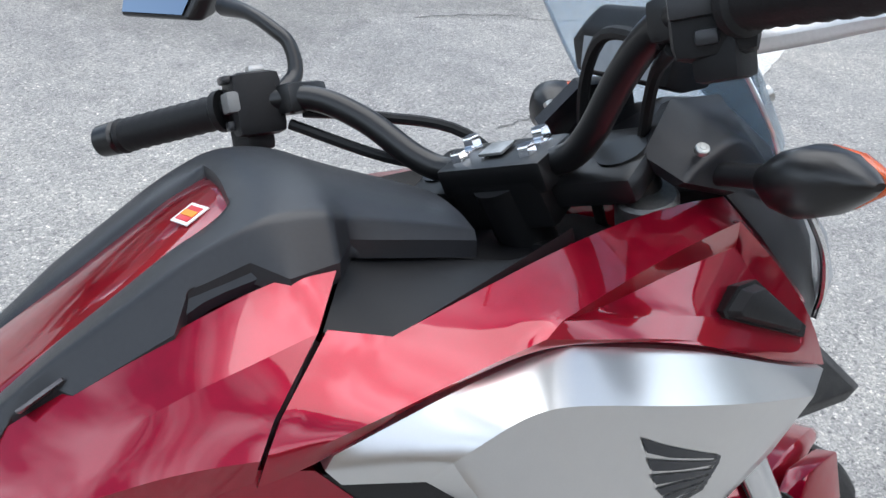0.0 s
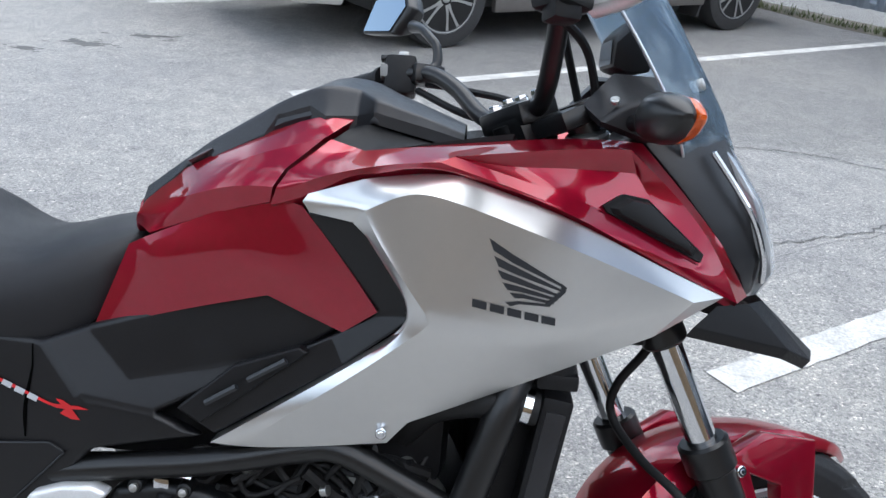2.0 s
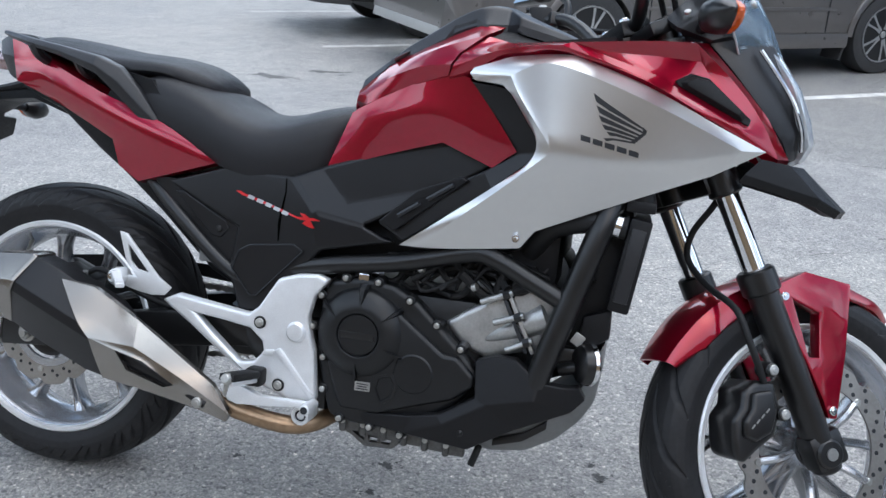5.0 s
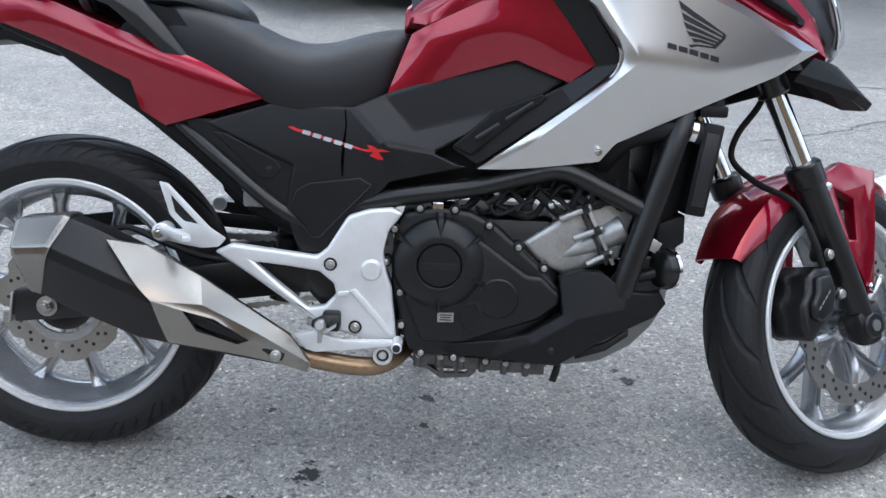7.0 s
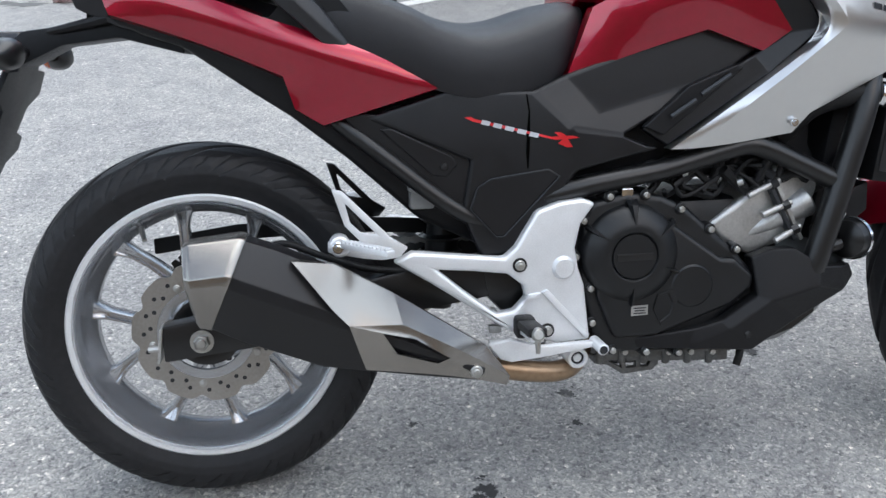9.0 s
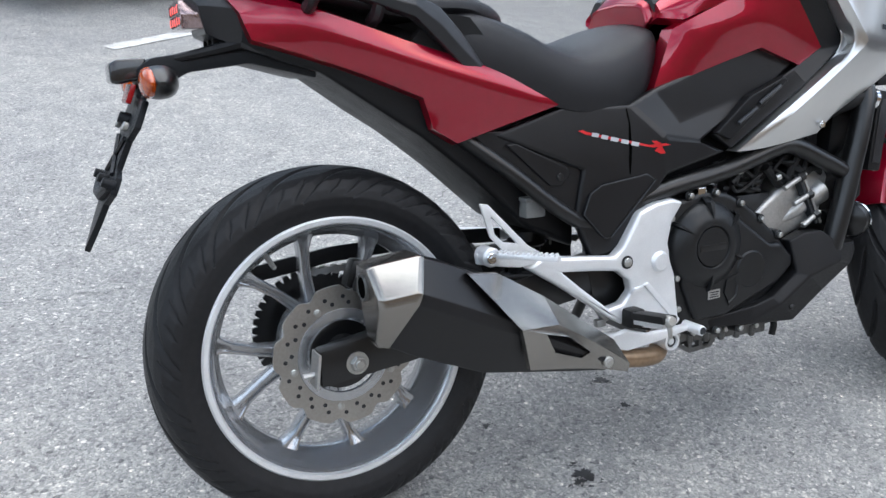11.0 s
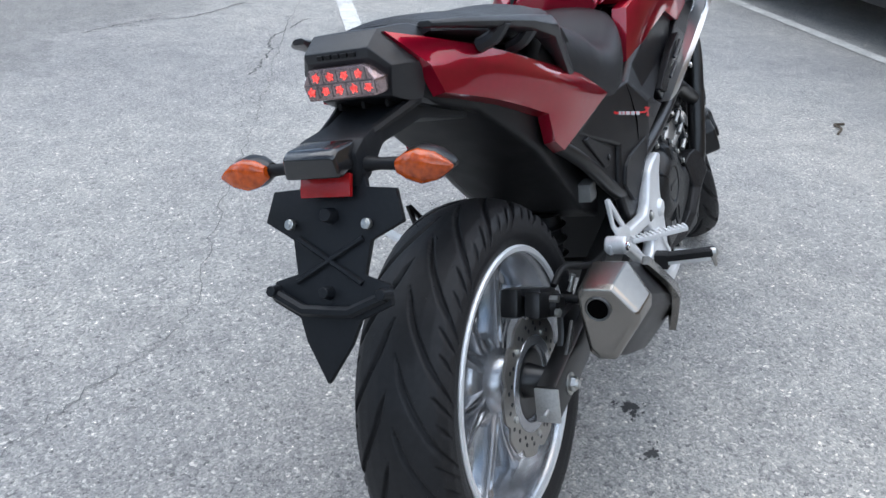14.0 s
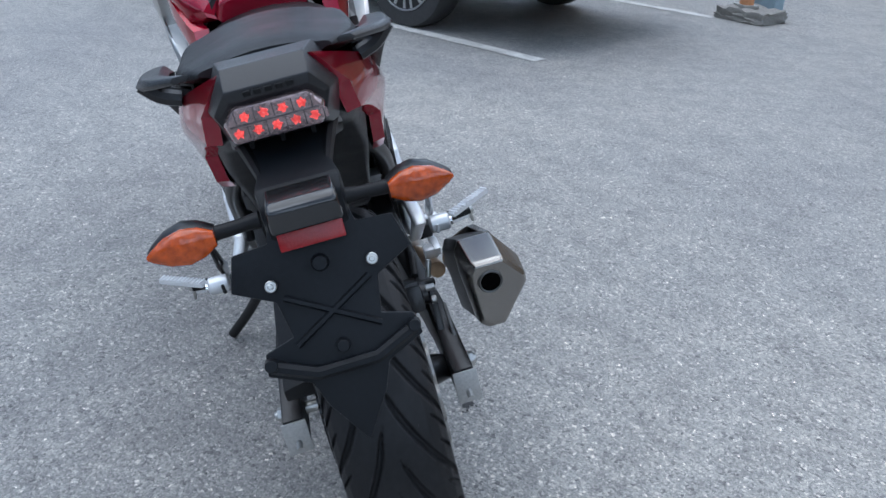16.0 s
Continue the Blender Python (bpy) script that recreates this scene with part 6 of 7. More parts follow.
for k in range(18):
    x0 = 0.66 + 0.018 * k
    pts = [(x0, -0.13 - rnd.random() * 0.03, 0.50 + rnd.random() * 0.06)]
    for q in range(3):
        pts.append((pts[-1][0] + rnd.uniform(0.02, 0.07), -0.12 - rnd.random() * 0.04, 0.50 + rnd.random() * 0.08))
    part("wiring", tube(pts, rnd.choice((0.004, 0.006, 0.009)), 8, 5), GRIPR, bike, "black hoses and wiring above the engine")
for x, z in ((0.80, 0.545), (0.90, 0.525), (0.955, 0.585), (0.86, 0.585)):
    part("hose_clip", cyl((x, -0.155, z), (x + 0.008, -0.158, z + 0.003), 0.007, n=10), ZINC, bike)
part("airbox", box((0.80, 0, 0.62), (0.50, 0.26, 0.18), 0.03), BLACK, bike, "black airbox and inner structure")
part("inner_tray", box((0.875, 0, 0.860), (0.17, 0.27, 0.11), 0.02), BLACK, bike, "black storage tray under the lid")
part("head_mass", box((1.12, 0, 0.86), (0.22, 0.16, 0.16), 0.03), BLACK, bike, "black inner fairing round the steering head")

part("pivot_housing", prism([(0.455, 0.415), (0.60, 0.42), (0.635, 0.33), (0.640, 0.245), (0.575, 0.262), (0.520, 0.292), (0.470, 0.345)], -0.145, -0.10, (), 0.012), FRAME, bike, "black swing arm pivot housing")
part("brake_light_switch", join(cyl((0.492, -0.155, 0.300), (0.470, -0.155, 0.330), 0.009, 0.008, 14, 0.002), box((0.478, -0.155, 0.296), (0.020, 0.014, 0.014), 0.003)), RAWALU, bike, "small silver brake light switch")
# footrest hangers
PL = [(0.308, 0.426), (0.339, 0.441), (0.488, 0.424), (0.507, 0.440), (0.542, 0.498), (0.580, 0.511), (0.618, 0.515), (0.640, 0.507), (0.615, 0.474), (0.606, 0.435), (0.612, 0.40), (0.622, 0.372), (0.633, 0.277), (0.579, 0.274), (0.502, 0.297), (0.475, 0.314), (0.368, 0.388)]
for sg in (-1, 1):
    hang = part("footrest_hanger", prism(PL, sg * 0.165, sg * 0.190, [[(0.378, 0.410), (0.44, 0.404), (0.493, 0.397), (0.519, 0.376), (0.524, 0.356), (0.504, 0.335), (0.475, 0.330), (0.420, 0.374)]], 0.007, 3), ALU, bike, "silver cast aluminium footrest hanger")
    part("hanger_rib", prism([(0.548, 0.364), (0.558, 0.369), (0.631, 0.288), (0.624, 0.280)], sg * 0.186, sg * 0.1955, (), 0.003), ALU, hang)
    part("hanger_rib", prism([(0.520, 0.352), (0.528, 0.362), (0.548, 0.364), (0.545, 0.354)], sg * 0.186, sg * 0.1945, (), 0.003), ALU, hang)
    part("pivot_cap", cyl((0.586, sg * 0.186, 0.403), (0.586, sg * 0.197, 0.403), 0.020, 0.018, 28, 0.003), ALU, hang)
    for x, z in ((0.513, 0.411), (0.559, 0.298)):
        part("bolt_seat", cyl((x, sg * 0.188, z), (x, sg * 0.1912, z), 0.0125, 0.012, 24), FRAME, hang)
        bolt((x, sg * 0.1912, z), (0, sg, 0), 0.0085, 0.004, ZINC, hang)
    part("pillion_bracket", prism([(0.216, 0.548), (0.232, 0.545), (0.304, 0.470), (0.332, 0.452), (0.318, 0.436), (0.289, 0.433), (0.262, 0.437), (0.207, 0.449), (0.207, 0.468), (0.257, 0.465), (0.234, 0.49)], sg * 0.193, sg * 0.200, [[(0.236, 0.525), (0.243, 0.495), (0.258, 0.480), (0.283, 0.475)]], 0.004), ALU if sg < 0 else FRAME, hang, "silver pillion footrest bracket" if sg < 0 else "black pillion footrest bracket")
    peg = part("pillion_footrest", join(cyl((0.225, sg * 0.185, 0.462), (0.225, sg * 0.222, 0.462), 0.016, 0.016, 20, 0.003), box((0.263, sg * 0.269, 0.467), (0.104, 0.016, 0.009), 0.003, pose(0, 0, 0, 0, 0, sg * 52))), ALU, hang, "serrated pillion footrest")
    for k in range(12):
        part("footrest_tooth", box((0.233 + 0.0053 * k, sg * (0.2315 + 0.0068 * k), 0.4730), (0.004, 0.015, 0.004), 0.001, pose(0, 0, 0, 0, 0, sg * 52)), ALU, hang)
    bolt((0.222, sg * 0.222, 0.462), (0, sg, 0), 0.009, 0.005, CHROME, hang)
    peg = part("rider_footrest", join(box((0.515, sg * 0.256, 0.325), (0.030, 0.108, 0.014), 0.004, pose(0, 0, 0, sg * 9, 0, 4 * sg)), box((0.518, sg * 0.20, 0.311), (0.032, 0.036, 0.034), 0.007)), GRIPR, hang, "rubber-topped rider footrest")
    part("footrest_core", box((0.515, sg * 0.254, 0.315), (0.022, 0.102, 0.012), 0.003, pose(0, 0, 0, sg * 9, 0, 4 * sg)), ALU, peg, "alloy core of the footrest")
    part("footrest_tip", join(cyl((0.512, sg * 0.304, 0.330), (0.511, sg * 0.316, 0.333), 0.011, 0.009, 16, 0.002), cyl((0.512, sg * 0.306, 0.326), (0.511, sg * 0.312, 0.302), 0.005, 0.0035, 12)), ZINC, peg, "zinc feeler at the end")
part("brake_pedal", join(prism([(0.4535, 0.2892), (0.4926, 0.2959), (0.5396, 0.2811), (0.630, 0.2843), (0.637, 0.2742), (0.560, 0.264), (0.4924, 0.2575), (0.4737, 0.2628)], -0.222, -0.206, (), 0.005), cyl((0.636, -0.20, 0.278), (0.636, -0.250, 0.278), 0.0095, n=18, bev=0.002), box((0.475, -0.20, 0.276), (0.03, 0.03, 0.024), 0.005)), ALU, bike, "silver brake pedal")
# Flat dark disc on the solid peg; the hollow's shade is painted.
part("pedal_end", cyl((0.636, -0.2492, 0.278), (0.636, -0.2508, 0.278), 0.0068, n=16), INK, bike, "dark disc painted as the hollow end of the pedal peg")
pivot = part("pedal_pivot", lathe([(0.0, -0.196), (0.006, -0.196), (0.008, -0.193), (0.0105, -0.193), (0.012, -0.199), (0.0165, -0.199), (0.018, -0.196), (0.018, -0.15)], 32), ALU, bike, "ringed alloy pedal pivot", Matrix.Translation((0.610, 0, 0.248)))
# Dark ring laid into the pivot's groove, with the groove's shade as its colour.
part("recess", lathe([(0.0075, -0.1945), (0.011, -0.1945), (0.011, -0.192), (0.0075, -0.192)], 28, True), INK, pivot)
part("side_stand", tube([(0.655, 0.15, 0.255), (0.668, 0.235, 0.155), (0.678, 0.296, 0.097)], 0.012, 12, 3), FRAME, bike, "black side stand, folded out")

# swing arm, chain, exhaust
for sg in (-1, 1):
    rings = [[(x, sg * (y - w), z - h), (x, sg * (y + w), z - h), (x, sg * (y + w), z + h), (x, sg * (y - w), z + h)] for x, y, z, w, h in ((0.56, 0.10, 0.395, 0.020, 0.036), (0.30, 0.115, 0.362, 0.020, 0.036), (0.10, 0.135, 0.330, 0.018, 0.034), (-0.06, 0.140, 0.310, 0.017, 0.030))]
    arm = part("swing_arm", soft(loft(rings), 0.006), FRAME, bike, "black box-section swing arm", REAR)
    part("chain_adjuster", join(box((-0.064, sg * 0.140, 0.308), (0.005, 0.040, 0.056), 0.002, pose(0, 0, 0, 0, 8, 0)), cyl((-0.06, sg * 0.140, 0.300), (-0.085, sg * 0.140, 0.299), 0.005, n=8)), RAWALU, arm, "silver chain adjuster end plate")
    part("axle_nut", join(cyl((0, sg * 0.155, 0.312), (0, sg * 0.158, 0.312), 0.0185, n=24), cyl((0, sg * 0.158, 0.312), (0, sg * 0.167, 0.312), 0.0135, 0.013, 6, 0.002), cyl((0, sg * 0.166, 0.312), (0, sg * 0.172, 0.312), 0.008, 0.0075, 16, 0.001)), ZINC, arm, "zinc axle nut")
part("rear_axle", cyl((0, -0.15, 0.312), (0, 0.15, 0.312), 0.010), ZINC, bike, "", REAR)
part("axle_spacer", cyl((0, -0.128, 0.312), (0, -0.060, 0.312), 0.020, 0.034, 24, 0.003), FRAME, bike, "", REAR)
rc = part("rear_caliper", join(box((0.072, -0.098, 0.416), (0.098, 0.030, 0.046), 0.010, pose(0, 0, 0, 0, 22, 0)), box((0.060, -0.060, 0.424), (0.082, 0.034, 0.050), 0.010, pose(0, 0, 0, 0, 22, 0)), box((0.075, -0.080, 0.437), (0.070, 0.060, 0.014), 0.004, pose(0, 0, 0, 0, 22, 0)), cyl((0.082, -0.085, 0.410), (0.082, -0.128, 0.410), 0.021, 0.019, 22, 0.004)), FRAME, bike, "black rear brake caliper", REAR)
part("caliper_bracket", prism([(0.020, 0.330), (0.050, 0.372), (0.055, 0.400), (0.125, 0.395), (0.140, 0.372), (0.100, 0.362), (0.070, 0.350), (0.045, 0.318)], -0.120, -0.108, (), 0.003), FRAME, rc, "", REAR)
part("guide_pin", tube([(0.118, -0.070, 0.404), (0.122, -0.10, 0.402), (0.128, -0.128, 0.398)], 0.008, 10, 3), GRIPR, rc, "ribbed rubber pin boot", REAR)
part("bleed_screw", join(cyl((0.104, -0.118, 0.424), (0.110, -0.125, 0.446), 0.0045, 0.004, 10), cyl((0.108, -0.122, 0.440), (0.111, -0.126, 0.452), 0.006, 0.005, 10)), ZINC, rc, "zinc bleed screw", REAR)
part("pad_pin", cyl((0.048, -0.105, 0.436), (0.048, -0.120, 0.436), 0.006, 0.006, 6), ZINC, rc, "", REAR)
part("rear_brake_hose", tube([(0.095, -0.112, 0.440), (0.135, -0.118, 0.455), (0.20, -0.122, 0.430), (0.28, -0.124, 0.405), (0.40, -0.124, 0.395)], 0.0058, 10, 6), GRIPR, bike, "black rubber rear brake hose", REAR)
part("disc_guard", prism([(0.010, 0.345), (0.016, 0.352), (0.062, 0.392), (0.066, 0.384), (0.024, 0.338)], -0.134, -0.128, (), 0.0015), DARKALU, rc, "dull alloy link arm", REAR)
bolt((0.050, -0.114, 0.410), (0, -1, 0), 0.007, 0.005, ZINC, rc, at=REAR)
for zz, sl in ((0.412, -0.004), (0.212, 0.10)):
    pts = []
    for k in range(61):
        w_, h_ = (0.009, 0.0075) if k % 2 else (0.006, 0.0045)
        pts.append([(0.01 * k, 0.091 + u * w_, zz + sl * k / 60 + v * h_) for u, v in ((-1, -1), (1, -1), (1, 1), (-1, 1))])
    part("drive_chain", loft(pts), ZINC, bike, "steel drive chain", REAR)
part("chain_guard", soft(loft([[(x, 0.07, z), (x, 0.115, z), (x, 0.115, z + 0.02), (x, 0.07, z + 0.03)] for x, z in ((-0.10, 0.405), (0.05, 0.425), (0.25, 0.43), (0.40, 0.42))]), 0.004), BLACK, bike, "black plastic chain guard")
part("shock_absorber", join(cyl((0.44, 0, 0.62), (0.40, 0, 0.30), 0.03), *[moved(lathe([(0.034, -0.006), (0.042, 0), (0.034, 0.006)], 20, True), pose(0.435 - 0.0042 * k, 0, 0.58 - 0.03 * k, 90, 0, 0)) for k in range(8)]), FRAME, bike)


def sect(c, half_w, half_h, d, shape):
    """A cross-section of the silencer round c; d points along it."""
    d = Vector(d).normalized()
    side = Vector((0, -1, 0))
    up = d.cross(side).normalized()
    up = up if up.z > 0 else -up
    return [Vector(c) + side * u * half_w + up * v * half_h for u, v in shape]


HEX = [(-1, 0.75), (-0.8, 0.98), (0.25, 0.98), (0.97, 0.32), (0.97, 0.08), (0.0, -0.98), (-0.6, -0.98), (-0.85, -0.8), (-1, 0.3)]
dirE = Vector((1, 0, -0.44))
can = part("silencer", soft(loft([sect((x, -0.253 + 0.04 * max(0, x), z), w, h, dirE, HEX) for x, z, w, h in ((0.052, 0.424, 0.0465, 0.073), (0.10, 0.402, 0.048, 0.077), (0.22, 0.348, 0.045, 0.074), (0.28, 0.318, 0.034, 0.055), (0.36, 0.285, 0.020, 0.036), (0.44, 0.252, 0.014, 0.016))]), 0.007, 3, 14), COVERM, bike, "black silencer with brushed steel end cap and shield")
part("end_cap", soft(loft([sect((x, -0.250, z), w, h, Vector(dd), HEX) for x, z, w, h, dd in ((0.060, 0.420, 0.052, 0.0765, (1, 0, -0.44)), (0.050, 0.424, 0.052, 0.0765, (1, 0, -0.44)), (0.010, 0.420, 0.048, 0.067, (1, 0, 0.05)), (0.002, 0.423, 0.042, 0.059, (1, 0, 0.1)), (0.0025, 0.424, 0.037, 0.052, (1, 0, 0.1)))]), 0.004, 3, 14), STEEL, can, "brushed steel end cap")
# Near-black for the flat outlet disc and a seam; the hole's shade is painted.
HOLEM = mat("bore_shade_and_seam_black", (0.0025, 0.0025, 0.0025), 0.95, 0, 0, 0.2, 200, spec=0.0)
outlet = part("tail_pipe", moved(lathe([(0.0165, -0.003), (0.0185, -0.004), (0.0205, -0.002), (0.0205, 0.006), (0.0165, 0.006)], 32, True), pose(-0.0005, -0.236, 0.449, 0, 0, -90)), DARKALU, can, "dull steel outlet ring")
part("outlet_bore_shade", cyl((0.008, -0.236, 0.449), (-0.003, -0.236, 0.449), 0.0168, n=28), HOLEM, outlet, "black disc painted as the shade inside the bore")
SH = [(0.153, -0.276, 0.456), (0.213, -0.262, 0.446), (0.301, -0.252, 0.394), (0.450, -0.236, 0.291), (0.486, -0.234, 0.240), (0.480, -0.236, 0.226), (0.402, -0.246, 0.252), (0.254, -0.284, 0.286), (0.244, -0.294, 0.317), (0.231, -0.302, 0.361), (0.212, -0.303, 0.381), (0.19, -0.296, 0.41), (0.280, -0.293, 0.344), (0.329, -0.281, 0.328), (0.385, -0.262, 0.287), (0.365, -0.263, 0.280), (0.301, -0.284, 0.307), (0.311, -0.282, 0.352), (0.402, -0.256, 0.298)]
part("heat_shield", shell(SH, [[0, 11, 1], [11, 10, 9, 17, 2, 1], [17, 18, 3, 2], [18, 4, 3], [9, 12, 13, 17], [13, 14, 18, 17], [9, 8, 16, 12], [8, 7, 6, 15, 16], [15, 6, 14], [14, 6, 5, 4, 18]], (0, 0.012, 0), ((9, 17), (17, 18), (18, 4), (10, 9), (9, 12), (2, 17)), 1.0, 15), STEEL, can, "brushed steel heat shield with a slot")
bolt((0.428, -0.250, 0.258), (0, -1, 0), 0.010, 0.004, ZINC, can)
part("exhaust_pipe", tube([(0.42, -0.200, 0.258), (0.50, -0.196, 0.236), (0.58, -0.180, 0.222), (0.625, -0.14, 0.224), (0.66, -0.08, 0.245)], 0.0175, 16, 5), HEAT, bike, "heat-browned exhaust pipe")

part("brake_reservoir", join(box((0.365, -0.11, 0.514), (0.040, 0.034, 0.030), 0.005), box((0.365, -0.11, 0.532), (0.044, 0.038, 0.008), 0.003)), GREYP, bike, "milky plastic brake fluid reservoir")

# print on the flanks
FE = [(1.076, 0.880, 1.164, 0.831), (1.083, 0.861, 1.163, 0.826), (1.088, 0.846, 1.161, 0.820), (1.095, 0.832, 1.158, 0.816), (1.104, 0.821, 1.154, 0.812), (1.100, 0.810, 1.150, 0.809)]
for side in side_cowls[:1]:
    polys = []
    for i, (x0, z0, x1, z1) in enumerate(FE):
        t = 0.0135 - 0.0018 * i
        polys.append([(x0, z0), (x0 + 0.30 * (x1 - x0), z0 + 0.36 * (z1 - z0) + 0.002), (x1, z1), (x1 + 0.001, z1 - 0.003), (x0 + 0.32 * (x1 - x0), z0 + 0.36 * (z1 - z0) - t * 0.75 + 0.002), (x0 + 0.006, z0 - t)])
    polys.append([(1.160, 0.834), (1.167, 0.829), (1.166, 0.823), (1.151, 0.8075), (1.143, 0.8085), (1.161, 0.825)])
    decal("wing_print", polys, side, INK, bike, "dark wing-shaped print of bands")
    decal("word_bar", [[(1.064 + 0.0196 * k, 0.8120 - 0.0040 * k), (1.0800 + 0.0196 * k, 0.8088 - 0.0040 * k), (1.0806 + 0.0196 * k, 0.7998 - 0.0040 * k), (1.0646 + 0.0196 * k, 0.8030 - 0.0040 * k)] for k in range(5)], side, INK, bike, "dark plain blocks in a row")
decal("red_flash", [[(0.431, 0.648), (0.441, 0.649), (0.447, 0.6455), (0.500, 0.6325), (0.566, 0.6155), (0.600, 0.6165), (0.613, 0.6125), (0.590, 0.611), (0.573, 0.6105), (0.498, 0.6285), (0.444, 0.6415)], [(0.571, 0.6225), (0.581, 0.6220), (0.5905, 0.6165), (0.584, 0.611), (0.577, 0.617)], [(0.584, 0.611), (0.592, 0.612), (0.602, 0.598), (0.592, 0.598), (0.577, 0.6045)]], covers[0], REDP, bike, "thin red flash")
for k in range(5):
    x, z = 0.456 + 0.0188 * k, 0.6440 - 0.0050 * k
    decal("model_bar", [[(x + 0.0030, z), (x + 0.0165, z - 0.0034), (x + 0.0138, z - 0.0100), (x + 0.0003, z - 0.0066)]], covers[0], PALEP, bike, "white plain block of model lettering", 0.0018)
decal("cover_seam", [[(0.530, 0.682), (0.5325, 0.682), (0.5355, 0.655), (0.531, 0.622), (0.529, 0.594), (0.531, 0.566), (0.5285, 0.566), (0.5265, 0.594), (0.5285, 0.622), (0.533, 0.655)]], covers[0], HOLEM, bike, "thin dark seam in the side cover", 0.0008)
st = part("warning_sticker", moved(box((0, 0, 0), (0.022, 0.022, 0.0012), 0.0004), pose(0.826, -0.026, 1.0085, 0, -24, 25)), WHITEP, bike, "white warning sticker with an orange and red diamond")
part("sticker_print", moved(box((0, 0, 0.0005), (0.016, 0.016, 0.0012), 0.0003), pose(0.826, -0.026, 1.0085, 0, -24, 25)), REDP, st)
part("sticker_print", moved(box((0, 0, 0.0010), (0.006, 0.0155, 0.0012), 0.0003), pose(0.826, -0.026, 1.0085, 0, -24, 25)), ORANGEP, st)

# ---- parked cars, fence and oddments ----
CARM = {k: mat(k, c, 0.3, 0.5, 0.8, 0.08, 200) for k, c in (("taupe_car_paint", (0.150, 0.138, 0.130)), ("black_car_paint", (0.012, 0.012, 0.014)), ("slate_car_paint", (0.03, 0.033, 0.04)))}
TRIMM = mat("car_plastic_trim", (0.045, 0.045, 0.047), 0.55, 0, 0, 0.2, 90, 0.3, 400)
CARGLASS = mat("car_window_glass", (0.02, 0.024, 0.027), 0.05, 0, 1.0, 0.1, 20)
CARTYRE = mat("car_tyre_rubber", (0.036, 0.036, 0.037), 0.75, 0, 0, 0.2, 60, 0.4, 200)
GUARDM = mat("pale_bumper_plastic", (0.40, 0.39, 0.37), 0.45, 0.3, 0, 0.1, 80, 0.1, 300)
ALLOY = mat("car_alloy_wheel", (0.46, 0.46, 0.455), 0.34, 0.7, 0.2, 0.1, 80)


def car_wheel(parent, u, n, out, spokes):
    """A road wheel with split-spoke alloy; out: which flank it faces."""
    at = Matrix.Translation((u, n, 0.345))
    w = part("car_wheel", lathe([(0.22, -0.10), (0.29, -0.112), (0.335, -0.10), (0.347, -0.05), (0.347, 0.05), (0.335, 0.10), (0.29, 0.112), (0.22, 0.10)], 48, True), CARTYRE, parent, "", at)
    part("wheel_rim", lathe([(0.232, out * 0.10), (0.238, out * 0.112), (0.225, out * 0.108), (0.215, out * 0.04), (0.0, out * 0.03), (0.0, out * 0.02), (0.222, out * 0.02)], 40), FRAME, w)
    for k in range(spokes):
        a = 2 * math.pi * k / spokes
        for d in (-0.21, 0.21):
            rings = []
            for rr, aa, h in ((0.045, a + d * 0.9, 0.018), (0.10, a + d * 0.72, 0.013), (0.16, a + d * 0.88, 0.012), (0.23, a + d, 0.016)):
                c, tg = Vector((rr * math.cos(aa), out * 0.088, rr * math.sin(aa))), Vector((-math.sin(aa), 0, math.cos(aa)))
                rings.append([c + tg * h + Vector((0, out * -0.02, 0)), c + tg * h * 0.7 + Vector((0, out * 0.016, 0)), c - tg * h * 0.7 + Vector((0, out * 0.016, 0)), c - tg * h + Vector((0, out * -0.02, 0))])
            part("wheel_spoke", loft(rings), ALLOY, w)
    part("rim_edge", lathe([(0.226, out * 0.10), (0.24, out * 0.104), (0.24, out * 0.112), (0.228, out * 0.110)], 40, True), ALLOY, w)
    for k in range(5):
        a = 2 * math.pi * (k + 0.5) / 5
        part("wheel_bolt", cyl((0.058 * math.cos(a), out * 0.08, 0.058 * math.sin(a)), (0.058 * math.cos(a), out * 0.098, 0.058 * math.sin(a)), 0.011, n=8), TRIMM, w)
    part("wheel_hub", cyl((0, out * 0.06, 0), (0, out * 0.094, 0), 0.078, 0.074, 30, 0.004), ALLOY, w)
    part("hub_cap", cyl((0, out * 0.07, 0), (0, out * 0.108, 0), 0.032, 0.030, 20, 0.004), ALLOY, w)
    return w


def arch(u, r=0.385, n=9):
    return [(u + r * math.cos(math.pi * k / n), 0.33 + r * math.sin(math.pi * k / n)) for k in range(n + 1)]


